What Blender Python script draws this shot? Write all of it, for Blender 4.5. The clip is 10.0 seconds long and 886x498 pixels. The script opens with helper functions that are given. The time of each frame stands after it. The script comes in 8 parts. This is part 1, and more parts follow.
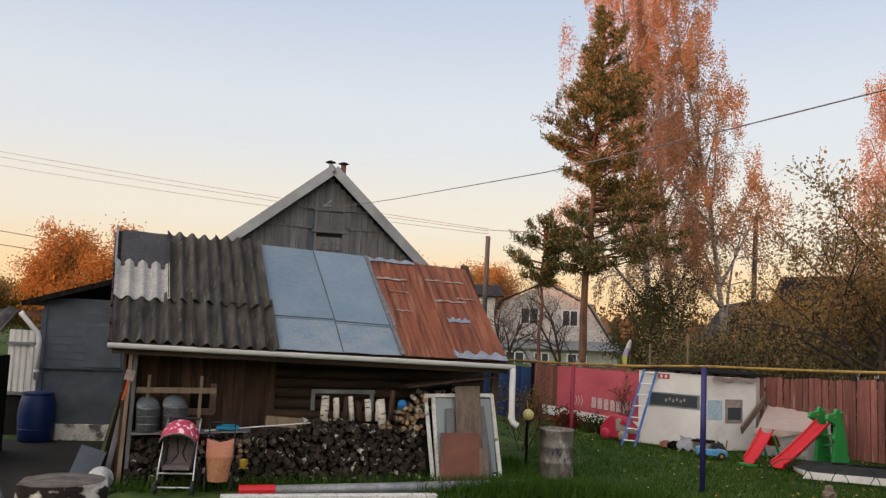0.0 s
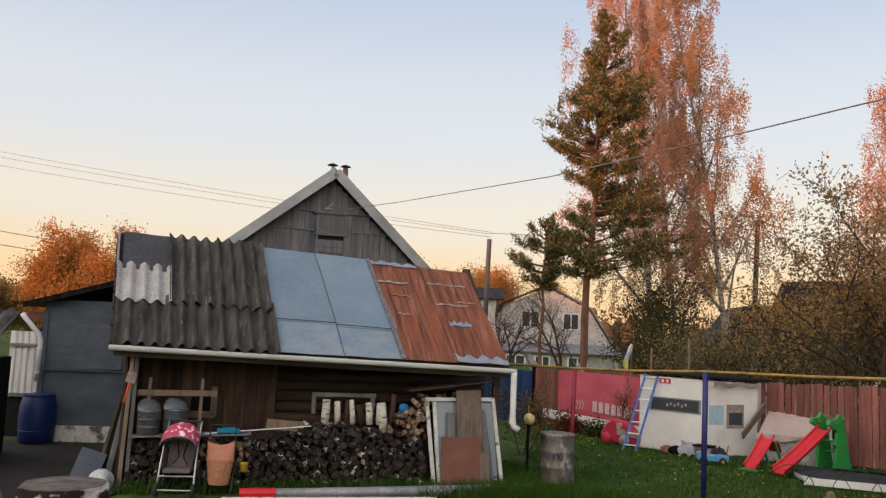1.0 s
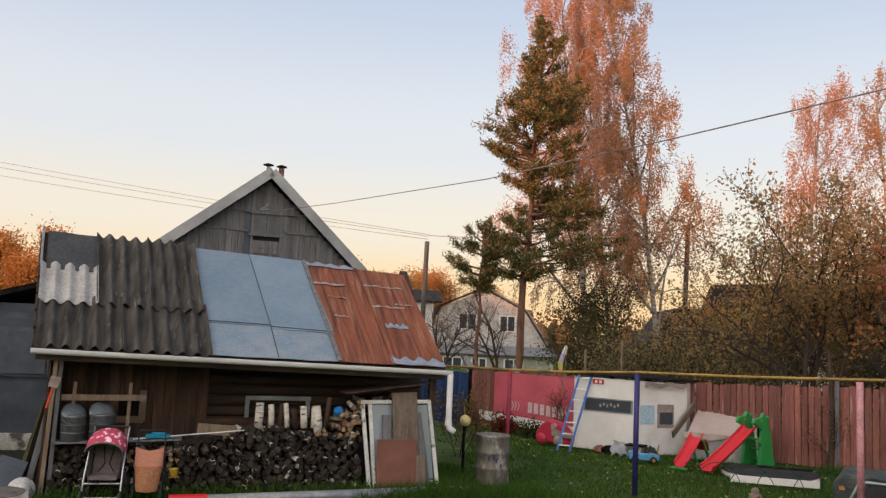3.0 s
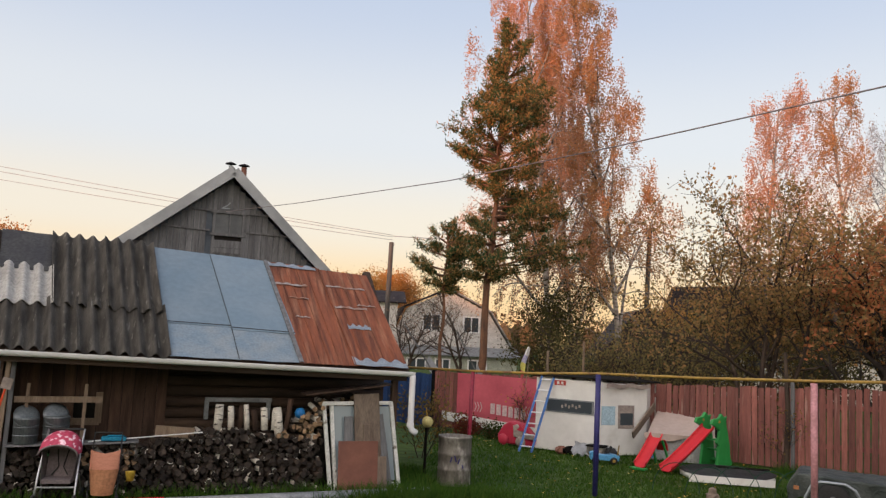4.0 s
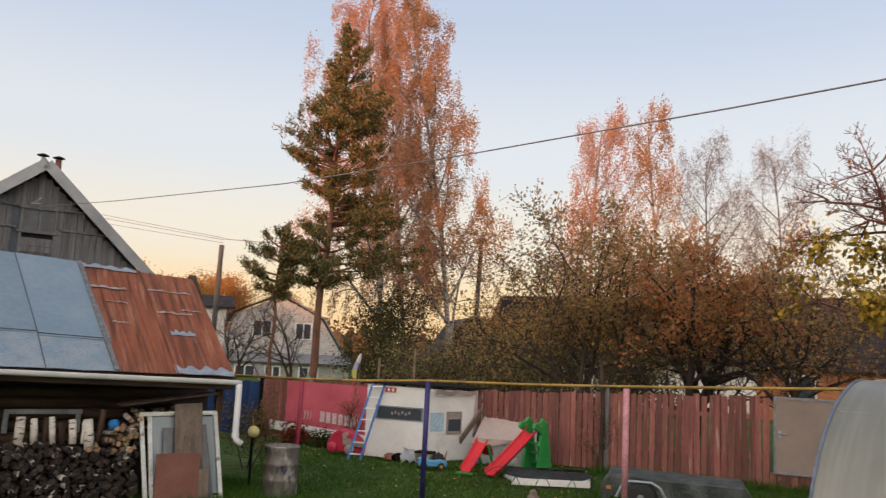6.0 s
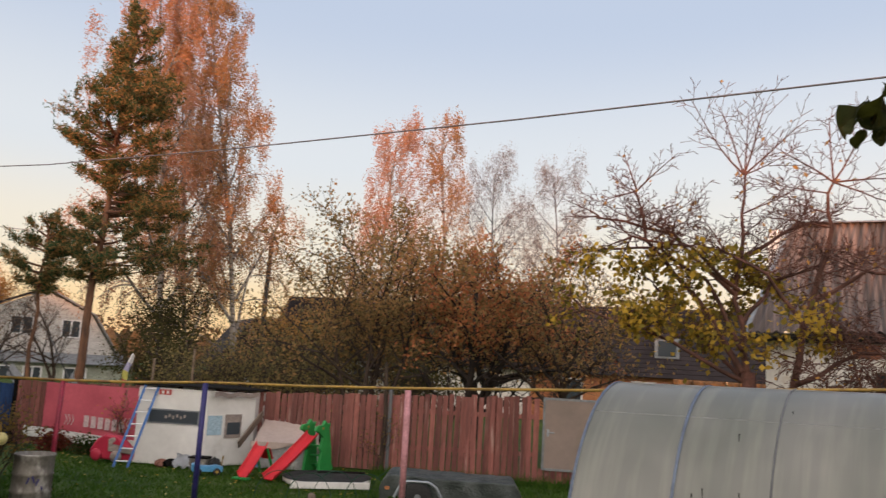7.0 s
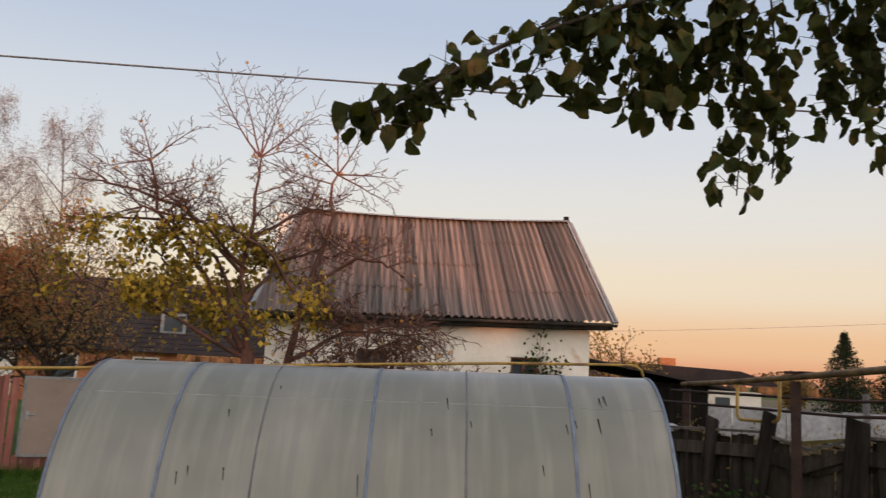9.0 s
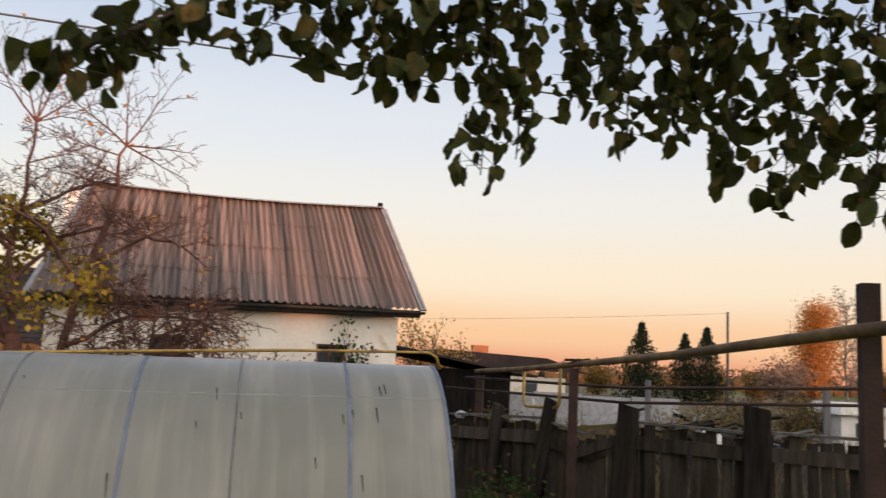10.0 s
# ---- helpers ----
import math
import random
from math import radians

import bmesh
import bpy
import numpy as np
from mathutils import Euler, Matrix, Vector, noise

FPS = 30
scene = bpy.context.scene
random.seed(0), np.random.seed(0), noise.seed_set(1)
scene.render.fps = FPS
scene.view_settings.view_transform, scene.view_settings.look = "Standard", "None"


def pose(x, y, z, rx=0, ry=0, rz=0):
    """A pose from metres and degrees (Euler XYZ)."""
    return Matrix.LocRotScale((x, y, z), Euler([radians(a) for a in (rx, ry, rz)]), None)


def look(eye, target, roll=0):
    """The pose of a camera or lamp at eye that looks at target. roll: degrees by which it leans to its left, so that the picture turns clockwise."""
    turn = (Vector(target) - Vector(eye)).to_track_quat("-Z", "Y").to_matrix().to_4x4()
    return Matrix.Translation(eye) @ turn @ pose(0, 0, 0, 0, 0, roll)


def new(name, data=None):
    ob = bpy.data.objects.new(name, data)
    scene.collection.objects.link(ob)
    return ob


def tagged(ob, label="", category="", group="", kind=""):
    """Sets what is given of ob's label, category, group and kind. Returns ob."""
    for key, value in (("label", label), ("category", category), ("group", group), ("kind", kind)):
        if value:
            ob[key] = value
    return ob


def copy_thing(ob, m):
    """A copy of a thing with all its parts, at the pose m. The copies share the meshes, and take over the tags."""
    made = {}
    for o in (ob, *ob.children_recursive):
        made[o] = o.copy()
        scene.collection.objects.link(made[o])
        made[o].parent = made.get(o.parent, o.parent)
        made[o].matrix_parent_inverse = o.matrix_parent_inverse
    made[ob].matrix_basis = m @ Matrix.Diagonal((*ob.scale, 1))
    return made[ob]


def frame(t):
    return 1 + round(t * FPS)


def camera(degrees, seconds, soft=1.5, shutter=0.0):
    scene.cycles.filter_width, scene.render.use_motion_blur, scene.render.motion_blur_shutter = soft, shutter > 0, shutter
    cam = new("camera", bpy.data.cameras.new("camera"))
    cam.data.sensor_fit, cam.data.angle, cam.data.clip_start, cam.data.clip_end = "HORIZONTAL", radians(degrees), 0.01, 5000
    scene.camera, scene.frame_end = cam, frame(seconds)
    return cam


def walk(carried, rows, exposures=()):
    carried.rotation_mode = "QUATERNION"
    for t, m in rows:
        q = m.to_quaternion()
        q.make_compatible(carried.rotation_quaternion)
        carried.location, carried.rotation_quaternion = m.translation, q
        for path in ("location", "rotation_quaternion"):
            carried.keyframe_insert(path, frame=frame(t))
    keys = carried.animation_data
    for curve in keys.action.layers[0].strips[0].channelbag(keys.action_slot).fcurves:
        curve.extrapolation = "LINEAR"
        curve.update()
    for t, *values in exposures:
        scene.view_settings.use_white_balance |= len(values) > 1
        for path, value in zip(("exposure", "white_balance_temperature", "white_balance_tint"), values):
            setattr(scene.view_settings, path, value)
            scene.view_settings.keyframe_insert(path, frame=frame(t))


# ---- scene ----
cam = camera(57.8, 10.0, soft=1.3, shutter=0.2)
PATH = [
    (0, (0.08, -0.006, 2.211), (0.065, 1.984, 2.406), 2.4),
    (0.5, (0.075, -0.004, 2.22), (0.052, 1.986, 2.417), 2.6),
    (1, (0.068, -0.003, 2.23), (0.05, 1.987, 2.431), 2.7),
    (1.5, (0.077, -0.004, 2.228), (0.08, 1.985, 2.434), 2.7),
    (2, (0.086, 0.007, 2.224), (0.128, 1.995, 2.436), 2.7),
    (2.5, (0.079, 0.014, 2.224), (0.17, 2.001, 2.436), 2.6),
    (4, (0.107, 0.027, 2.232), (0.33, 2.003, 2.452), 2.7),
    (4.5, (0.122, 0.032, 2.231), (0.4, 2.0, 2.453), 2.8),
    (5, (0.134, 0.038, 2.226), (0.485, 1.993, 2.456), 2.9),
    (5.2, (0.125, 0.051, 2.224), (0.508, 2.0, 2.457), 2.8),
    (6.5, (0.16, 0.088, 2.251), (0.998, 1.884, 2.524), 3.1),
    (7, (0.224, 0.121, 2.238), (1.302, 1.781, 2.526), 3.3),
    (7.5, (0.239, 0.106, 2.25), (1.549, 1.585, 2.556), 3.1),
    (8, (0.295, 0.116, 2.262), (1.826, 1.363, 2.579), 3.0),
    (8.5, (0.314, 0.121, 2.256), (2.005, 1.142, 2.57), 3.2),
    (9, (0.386, 0.124, 2.267), (2.206, 0.9, 2.56), 3.1),
    (9.5, (0.576, 0.021, 2.288), (2.464, 0.612, 2.581), 2.7),
    (9.6, (0.632, -0.024, 2.290), (2.545, 0.561, 2.585), 2.8),
    (9.8, (0.744, -0.113, 2.295), (2.681, 0.386, 2.585), 2.9),
    (10, (0.856, -0.202, 2.299), (2.801, 0.166, 2.583), 3.1),
]
EXPOSURES = [(0.0, 0.03), (4.5, 0.08), (6.5, 0.03), (7.5, -0.03), (8.5, -0.14), (9.3, -0.1), (10.0, 0.06)]
walk(cam, [(t, look(e, g, r)) for t, e, g, r in PATH], exposures=EXPOSURES)

# ---- world, sun and exposure ----
SUN_AZ, SUN_EL = radians(222), radians(2.6)      # compass-like: direction the light comes from, and its height
sun_from = Vector((math.sin(SUN_AZ) * math.cos(SUN_EL), math.cos(SUN_AZ) * math.cos(SUN_EL), math.sin(SUN_EL)))
world = bpy.data.worlds.new("dusk")
scene.world = world
world.use_nodes = True
wn, wl = world.node_tree.nodes, world.node_tree.links
wn.clear()
w_out = wn.new("ShaderNodeOutputWorld")
sky = wn.new("ShaderNodeTexSky")
sky.sky_type, sky.sun_disc = "NISHITA", False
sky.sun_elevation, sky.sun_rotation = SUN_EL, SUN_AZ
sky.dust_density, sky.ozone_density = 2.0, 1.5
bg_sky = wn.new("ShaderNodeBackground")
bg_sky.inputs[1].default_value = 0.05
wl.new(sky.outputs[0], bg_sky.inputs[0])
# the dusk glow: a smooth fall from a pale blue zenith to a warm horizon, warmer towards +x
co = wn.new("ShaderNodeTexCoord")
sep = wn.new("ShaderNodeSeparateXYZ")
wl.new(co.outputs["Generated"], sep.inputs[0])


def sky_ramp(stops):
    r = wn.new("ShaderNodeValToRGB")
    r.color_ramp.interpolation = "EASE"
    r.color_ramp.elements[0].position, r.color_ramp.elements[0].color = stops[0][0], (*stops[0][1], 1)
    r.color_ramp.elements[1].position, r.color_ramp.elements[1].color = stops[-1][0], (*stops[-1][1], 1)
    for p, c in stops[1:-1]:
        r.color_ramp.elements.new(p).color = (*c, 1)
    wl.new(sep.outputs[2], r.inputs[0])
    return r


cool = sky_ramp([(0.0, (1.0, 0.62, 0.29)), (0.05, (1.0, 0.73, 0.42)), (0.13, (0.90, 0.81, 0.69)), (0.24, (0.76, 0.78, 0.82)), (0.42, (0.55, 0.62, 0.77)), (1.0, (0.33, 0.42, 0.65))])
warm = sky_ramp([(0.0, (0.86, 0.36, 0.21)), (0.04, (0.96, 0.59, 0.35)), (0.11, (0.96, 0.80, 0.62)), (0.20, (0.88, 0.83, 0.78)), (0.28, (0.78, 0.79, 0.83)), (0.42, (0.55, 0.62, 0.77)), (1.0, (0.33, 0.42, 0.65))])
az = wn.new("ShaderNodeMapRange")
az.interpolation_type = "SMOOTHSTEP"
az.inputs[1].default_value, az.inputs[2].default_value = 0.55, 1.0
wl.new(sep.outputs[0], az.inputs[0])
w_mix = wn.new("ShaderNodeMix")
w_mix.data_type = "RGBA"
wl.new(az.outputs[0], w_mix.inputs["Factor"])
wl.new(cool.outputs[0], w_mix.inputs["A"])
wl.new(warm.outputs[0], w_mix.inputs["B"])
bg_glow = wn.new("ShaderNodeBackground")
bg_glow.inputs[1].default_value = 0.92
wl.new(w_mix.outputs["Result"], bg_glow.inputs[0])
# the bright sunset half of the sky, behind the camera
sun_dot = wn.new("ShaderNodeVectorMath")
sun_dot.operation = "DOT_PRODUCT"
sun_dot.inputs[1].default_value = Vector((sun_from.x, sun_from.y, 0.35)).normalized()
wl.new(co.outputs["Generated"], sun_dot.inputs[0])
glow = wn.new("ShaderNodeMapRange")
glow.interpolation_type = "SMOOTHSTEP"
glow.inputs[1].default_value, glow.inputs[2].default_value, glow.inputs[4].default_value = -0.05, 1.0, 1.75
wl.new(sun_dot.outputs["Value"], glow.inputs[0])
bg_sunset = wn.new("ShaderNodeBackground")
bg_sunset.inputs[0].default_value = (1.0, 0.84, 0.68, 1)
wl.new(glow.outputs[0], bg_sunset.inputs[1])
w_add2 = wn.new("ShaderNodeAddShader")
w_add = wn.new("ShaderNodeAddShader")
wl.new(bg_sky.outputs[0], w_add.inputs[0])
wl.new(bg_glow.outputs[0], w_add.inputs[1])
wl.new(w_add.outputs[0], w_add2.inputs[0])
wl.new(bg_sunset.outputs[0], w_add2.inputs[1])
wl.new(w_add2.outputs[0], w_out.inputs[0])

sun_data = bpy.data.lights.new("sun", "SUN")
sun_data.energy, sun_data.angle, sun_data.color = 5.0, radians(1.5), (1.0, 0.41, 0.21)
sun = new("sun", sun_data)
sun.matrix_world = look((0, 0, 40), Vector((0, 0, 40)) - sun_from)


# ---- materials ----
def mat(name, c1, c2, scale=4.0, stretch=(1, 1, 1), rough=0.8, metal=0.0, bump=0.3, rand=0.0, fine=0.25, low=0.35, high=0.65, c3=None, c3scale=1.0, c3low=0.55, c3high=0.7, spec=0.3, dist=0.01):
    m = bpy.data.materials.new(name)
    m.use_nodes = True
    n, l = m.node_tree.nodes, m.node_tree.links
    b = n["Principled BSDF"]
    b.inputs["Roughness"].default_value, b.inputs["Metallic"].default_value = rough, metal
    b.inputs["Specular IOR Level"].default_value = spec
    tc = n.new("ShaderNodeTexCoord")
    mp = n.new("ShaderNodeMapping")
    mp.inputs["Scale"].default_value = stretch
    l.new(tc.outputs["Object"], mp.inputs[0])
    vec = mp.outputs[0]
    oi = None
    if rand:
        oi = n.new("ShaderNodeObjectInfo")
        off = n.new("ShaderNodeVectorMath")
        off.operation = "MULTIPLY_ADD"
        cmb = n.new("ShaderNodeCombineXYZ")
        for k in range(3):
            l.new(oi.outputs["Random"], cmb.inputs[k])
        l.new(cmb.outputs[0], off.inputs[0])
        off.inputs[1].default_value = (37, 19, 53)
        l.new(vec, off.inputs[2])
        vec = off.outputs[0]

    def noise_of(s, detail):
        t = n.new("ShaderNodeTexNoise")
        t.inputs["Scale"].default_value, t.inputs["Detail"].default_value = s, detail
        l.new(vec, t.inputs["Vector"])
        return t.outputs["Fac"]

    def ranged(src, a, z, lo=0.0, hi=1.0):
        r = n.new("ShaderNodeMapRange")
        r.inputs[1].default_value, r.inputs[2].default_value, r.inputs[3].default_value, r.inputs[4].default_value = a, z, lo, hi
        l.new(src, r.inputs[0])
        return r.outputs[0]

    def mixed(f, a, z, mode="MIX"):
        x = n.new("ShaderNodeMix")
        x.data_type, x.blend_type = "RGBA", mode
        for s, k in ((f, "Factor"), (a, "A"), (z, "B")):
            if hasattr(s, "links"):
                l.new(s, x.inputs[k])
            elif k == "Factor":
                x.inputs[k].default_value = s
            else:
                x.inputs[k].default_value = (*s, 1)
        return x.outputs["Result"]

    big, small = noise_of(scale, 4), noise_of(scale * 8, 3)
    col = mixed(ranged(big, low, high), c1, c2)
    if c3:
        col = mixed(ranged(noise_of(c3scale, 5), c3low, c3high), col, c3)
    val = ranged(small, 0.3, 0.7, 1 - fine, 1 + fine)
    if rand:
        mul = n.new("ShaderNodeMath")
        mul.operation = "MULTIPLY"
        l.new(val, mul.inputs[0])
        l.new(ranged(oi.outputs["Random"], 0, 1, 1 - rand, 1 + rand), mul.inputs[1])
        val = mul.outputs[0]
    hsv = n.new("ShaderNodeHueSaturation")
    l.new(col, hsv.inputs["Color"])
    l.new(val, hsv.inputs["Value"])
    l.new(hsv.outputs[0], b.inputs["Base Color"])
    if bump:
        bp = n.new("ShaderNodeBump")
        bp.inputs["Strength"].default_value, bp.inputs["Distance"].default_value = bump, dist
        l.new(small, bp.inputs["Height"])
        l.new(bp.outputs[0], b.inputs["Normal"])
    l.new(ranged(big, 0.3, 0.7, rough * 0.88, min(1, rough * 1.08)), b.inputs["Roughness"])
    return m


def leaf_mat(name, cols, trans=0.35):
    """Leaves: each one takes a colour of its own between those given."""
    m = bpy.data.materials.new(name)
    m.use_nodes = True
    n, l = m.node_tree.nodes, m.node_tree.links
    n.remove(n["Principled BSDF"])
    geo = n.new("ShaderNodeNewGeometry")
    r = n.new("ShaderNodeValToRGB")
    e = r.color_ramp.elements
    e[0].position, e[0].color = 0, (*cols[0], 1)
    e[1].position, e[1].color = 1, (*cols[-1], 1)
    for k, c in enumerate(cols[1:-1], 1):
        e.new(k / (len(cols) - 1)).color = (*c, 1)
    l.new(geo.outputs["Random Per Island"], r.inputs[0])
    d, t, x = n.new("ShaderNodeBsdfDiffuse"), n.new("ShaderNodeBsdfTranslucent"), n.new("ShaderNodeMixShader")
    x.inputs[0].default_value = trans
    l.new(r.outputs[0], d.inputs[0])
    l.new(r.outputs[0], t.inputs[0])
    l.new(d.outputs[0], x.inputs[1])
    l.new(t.outputs[0], x.inputs[2])
    l.new(x.outputs[0], n["Material Output"].inputs[0])
    return m


def glass(name, tint=(0.05, 0.06, 0.07), rough=0.05):
    m = bpy.data.materials.new(name)
    m.use_nodes = True
    b = m.node_tree.nodes["Principled BSDF"]
    b.inputs["Base Color"].default_value = (*tint, 1)
    b.inputs["Roughness"].default_value = rough
    b.inputs["Specular IOR Level"].default_value = 0.6
    return m


M_GRASS = mat("lawn_soil", (0.035, 0.065, 0.018), (0.07, 0.10, 0.025), 0.5, rough=0.95, bump=0.8, c3=(0.07, 0.055, 0.03), c3scale=0.23, c3low=0.58, c3high=0.75, spec=0.1, dist=0.04)
M_BLADE = leaf_mat("grass_blade", [(0.024, 0.058, 0.012), (0.040, 0.096, 0.015), (0.058, 0.118, 0.018), (0.080, 0.112, 0.024)])
M_FALLEN = leaf_mat("fallen_leaf", [(0.45, 0.32, 0.05), (0.35, 0.20, 0.04), (0.5, 0.42, 0.15)], 0.1)
M_DIRT = mat("trodden_earth", (0.012, 0.011, 0.009), (0.022, 0.019, 0.015), 1.5, rough=0.95, bump=0.6)
M_SLATE = mat("weathered_asbestos_sheet", (0.074, 0.067, 0.057), (0.028, 0.025, 0.021), 3.2, (3.5, 0.6, 0.6), rough=0.95, bump=0.6, c3=(0.17, 0.16, 0.14), c3scale=7, c3low=0.62, c3high=0.76, rand=0.10)
M_SLATE_NEW = mat("pale_asbestos_sheet", (0.36, 0.35, 0.33), (0.28, 0.27, 0.25), 3, rough=0.85, bump=0.2)
M_TAR = mat("roofing_felt", (0.03, 0.03, 0.033), (0.05, 0.05, 0.05), 3, rough=0.75, bump=0.3)
M_BLUE_TIN = mat("pale_blue_painted_tin", (0.135, 0.19, 0.238), (0.165, 0.217, 0.262), 1.5, rough=0.6, metal=0.1, bump=0.08, fine=0.06, c3=(0.16, 0.20, 0.23), c3scale=14, c3low=0.68, c3high=0.75, rand=0.06)
M_BLUE_TIN_OLD = mat("weathered_blue_tin", (0.155, 0.21, 0.26), (0.21, 0.245, 0.27), 4, rough=0.6, metal=0.1, bump=0.15, fine=0.12, c3=(0.135, 0.185, 0.23), c3scale=7, c3low=0.55, c3high=0.75)
M_RUST = mat("rusted_tin", (0.205, 0.064, 0.030), (0.105, 0.036, 0.021), 2.6, (4.5, 0.4, 0.4), rough=0.8, bump=0.25, low=0.40, high=0.62, c3=(0.31, 0.145, 0.085), c3scale=2.4, c3low=0.52, c3high=0.8)
M_WORN_TIN = mat("worn_grey_tin", (0.30, 0.27, 0.25), (0.27, 0.14, 0.09), 6, rough=0.6, metal=0.3, bump=0.1, low=0.4, high=0.6)
M_GALV = mat("galvanised_metal", (0.33, 0.36, 0.38), (0.24, 0.27, 0.29), 6, rough=0.5, metal=0.6, bump=0.1)
M_WHITE_PVC = mat("white_plastic", (0.72, 0.72, 0.72), (0.62, 0.62, 0.63), 3, rough=0.4, bump=0.02, fine=0.04)
M_LOGWALL = mat("dark_old_logs", (0.055, 0.034, 0.022), (0.025, 0.016, 0.012), 2, (0.6, 5, 5), rough=0.85, bump=0.5, rand=0.25)
M_PLANK_BROWN = mat("dark_brown_plank", (0.075, 0.042, 0.027), (0.035, 0.02, 0.014), 2.2, (5, 5, 0.6), rough=0.8, bump=0.4, rand=0.3)
M_PLANK_PALE = mat("raw_pale_timber", (0.21, 0.155, 0.11), (0.15, 0.105, 0.07), 4, (4, 4, 0.7), rough=0.75, bump=0.3, rand=0.15)
M_GREY_PLANK = mat("grey_weathered_boards", (0.155, 0.155, 0.16), (0.095, 0.095, 0.10), 2.5, (6, 6, 0.5), rough=0.85, bump=0.3, rand=0.16)
M_PALE_TRIM = mat("pale_galvanised_trim", (0.32, 0.33, 0.34), (0.22, 0.23, 0.24), 2, rough=0.55, metal=0.3, bump=0.03, fine=0.06)
M_GREY_TRIM = mat("grey_metal_trim", (0.25, 0.26, 0.27), (0.17, 0.18, 0.19), 5, rough=0.55, metal=0.35, bump=0.1)
M_GREY_PAINT = mat("blue_grey_paint", (0.088, 0.106, 0.13), (0.062, 0.075, 0.095), 3, rough=0.7, bump=0.1, fine=0.1, rand=0.06)
M_BLUE_PLASTIC = mat("blue_plastic", (0.008, 0.026, 0.11), (0.006, 0.018, 0.08), 3, rough=0.5, bump=0.03, fine=0.05)
M_WHITEWASH = mat("old_whitewash", (0.62, 0.60, 0.55), (0.48, 0.46, 0.42), 3, rough=0.9, bump=0.4, c3=(0.13, 0.12, 0.11), c3scale=4, c3low=0.52, c3high=0.6)
M_LIME_WALL = mat("whitewashed_plaster", (0.66, 0.63, 0.58), (0.57, 0.54, 0.49), 1.2, rough=0.9, bump=0.06, fine=0.06, c3=(0.42, 0.30, 0.2), c3scale=1.3, c3low=0.63, c3high=0.74)
M_WHITE_PAINT = mat("chipped_white_paint", (0.66, 0.66, 0.63), (0.52, 0.52, 0.49), 5, rough=0.6, bump=0.2, c3=(0.2, 0.17, 0.14), c3scale=9, c3low=0.62, c3high=0.7)
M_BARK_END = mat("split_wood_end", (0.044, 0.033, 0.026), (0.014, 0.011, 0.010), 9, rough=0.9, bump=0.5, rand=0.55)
M_BARK_END_PALE = mat("fresh_wood_end", (0.32, 0.21, 0.12), (0.16, 0.10, 0.06), 9, rough=0.9, bump=0.4, rand=0.4)
M_BIRCH_BARK = mat("birch_bark", (0.66, 0.62, 0.55), (0.5, 0.46, 0.4), 5, (1, 1, 4), rough=0.8, bump=0.3, c3=(0.05, 0.04, 0.035), c3scale=7, c3low=0.58, c3high=0.64, rand=0.1)
M_STUMP_BARK = mat("ragged_birch_bark", (0.52, 0.48, 0.43), (0.30, 0.27, 0.23), 6, (1, 1, 1.6), rough=0.95, bump=0.9, c3=(0.022, 0.017, 0.014), c3scale=5.5, c3low=0.42, c3high=0.48, spec=0.1)
M_FIELD = mat("dry_brown_field", (0.07, 0.06, 0.03), (0.10, 0.075, 0.04), 0.3, rough=1, bump=0.4)
M_FENCE = mat("faded_red_brown_fence_paint", (0.225, 0.082, 0.066), (0.135, 0.053, 0.045), 2.2, (4, 4, 0.5), rough=0.8, bump=0.25, rand=0.30, c3=(0.30, 0.19, 0.16), c3scale=3.5, c3low=0.6, c3high=0.74)
M_BLUE_FENCE = mat("dark_blue_fence_paint", (0.022, 0.055, 0.15), (0.016, 0.038, 0.11), 2.5, (4, 4, 0.5), rough=0.8, bump=0.2, rand=0.2)
M_RED_SIGN = mat("faded_red_banner", (0.50, 0.10, 0.13), (0.40, 0.075, 0.10), 1.6, rough=0.65, bump=0.1, fine=0.08)
M_LETTER = mat("pale_lettering", (0.55, 0.42, 0.42), (0.5, 0.38, 0.38), 4, rough=0.7, bump=0)
M_CARAVAN = mat("dirty_white_caravan_paint", (0.70, 0.685, 0.655), (0.59, 0.575, 0.55), 1.3, rough=0.6, bump=0.05, fine=0.05, c3=(0.40, 0.37, 0.33), c3scale=2.2, c3low=0.6, c3high=0.85)
M_PALE_BLUE = mat("pale_blue_paint", (0.36, 0.48, 0.56), (0.30, 0.42, 0.50), 4, rough=0.6, bump=0.05)
M_RED_PLASTIC = mat("red_plastic", (0.55, 0.022, 0.028), (0.45, 0.016, 0.022), 3, rough=0.4, bump=0.02, fine=0.05)
M_GREEN_PLASTIC = mat("green_plastic", (0.03, 0.26, 0.06), (0.02, 0.2, 0.045), 3, rough=0.45, bump=0.02, fine=0.05)
M_YELLOW_PIPE = mat("yellow_gas_pipe_paint", (0.32, 0.20, 0.04), (0.20, 0.125, 0.03), 3, rough=0.55, bump=0.1, c3=(0.14, 0.07, 0.03), c3scale=6, c3low=0.58, c3high=0.7)
M_BLUE_POST = mat("violet_blue_post_paint", (0.03, 0.025, 0.13), (0.02, 0.02, 0.09), 4, rough=0.5, bump=0.05)
M_RED_POST = mat("crimson_post_paint", (0.25, 0.02, 0.045), (0.18, 0.018, 0.035), 4, rough=0.5, bump=0.05)
M_PINK_POST = mat("faded_pink_post_paint", (0.46, 0.22, 0.24), (0.36, 0.17, 0.18), 4, rough=0.55, bump=0.05)
M_BROWN_POST = mat("rust_brown_steel", (0.040, 0.019, 0.014), (0.022, 0.013, 0.011), 6, rough=0.8, bump=0.2)
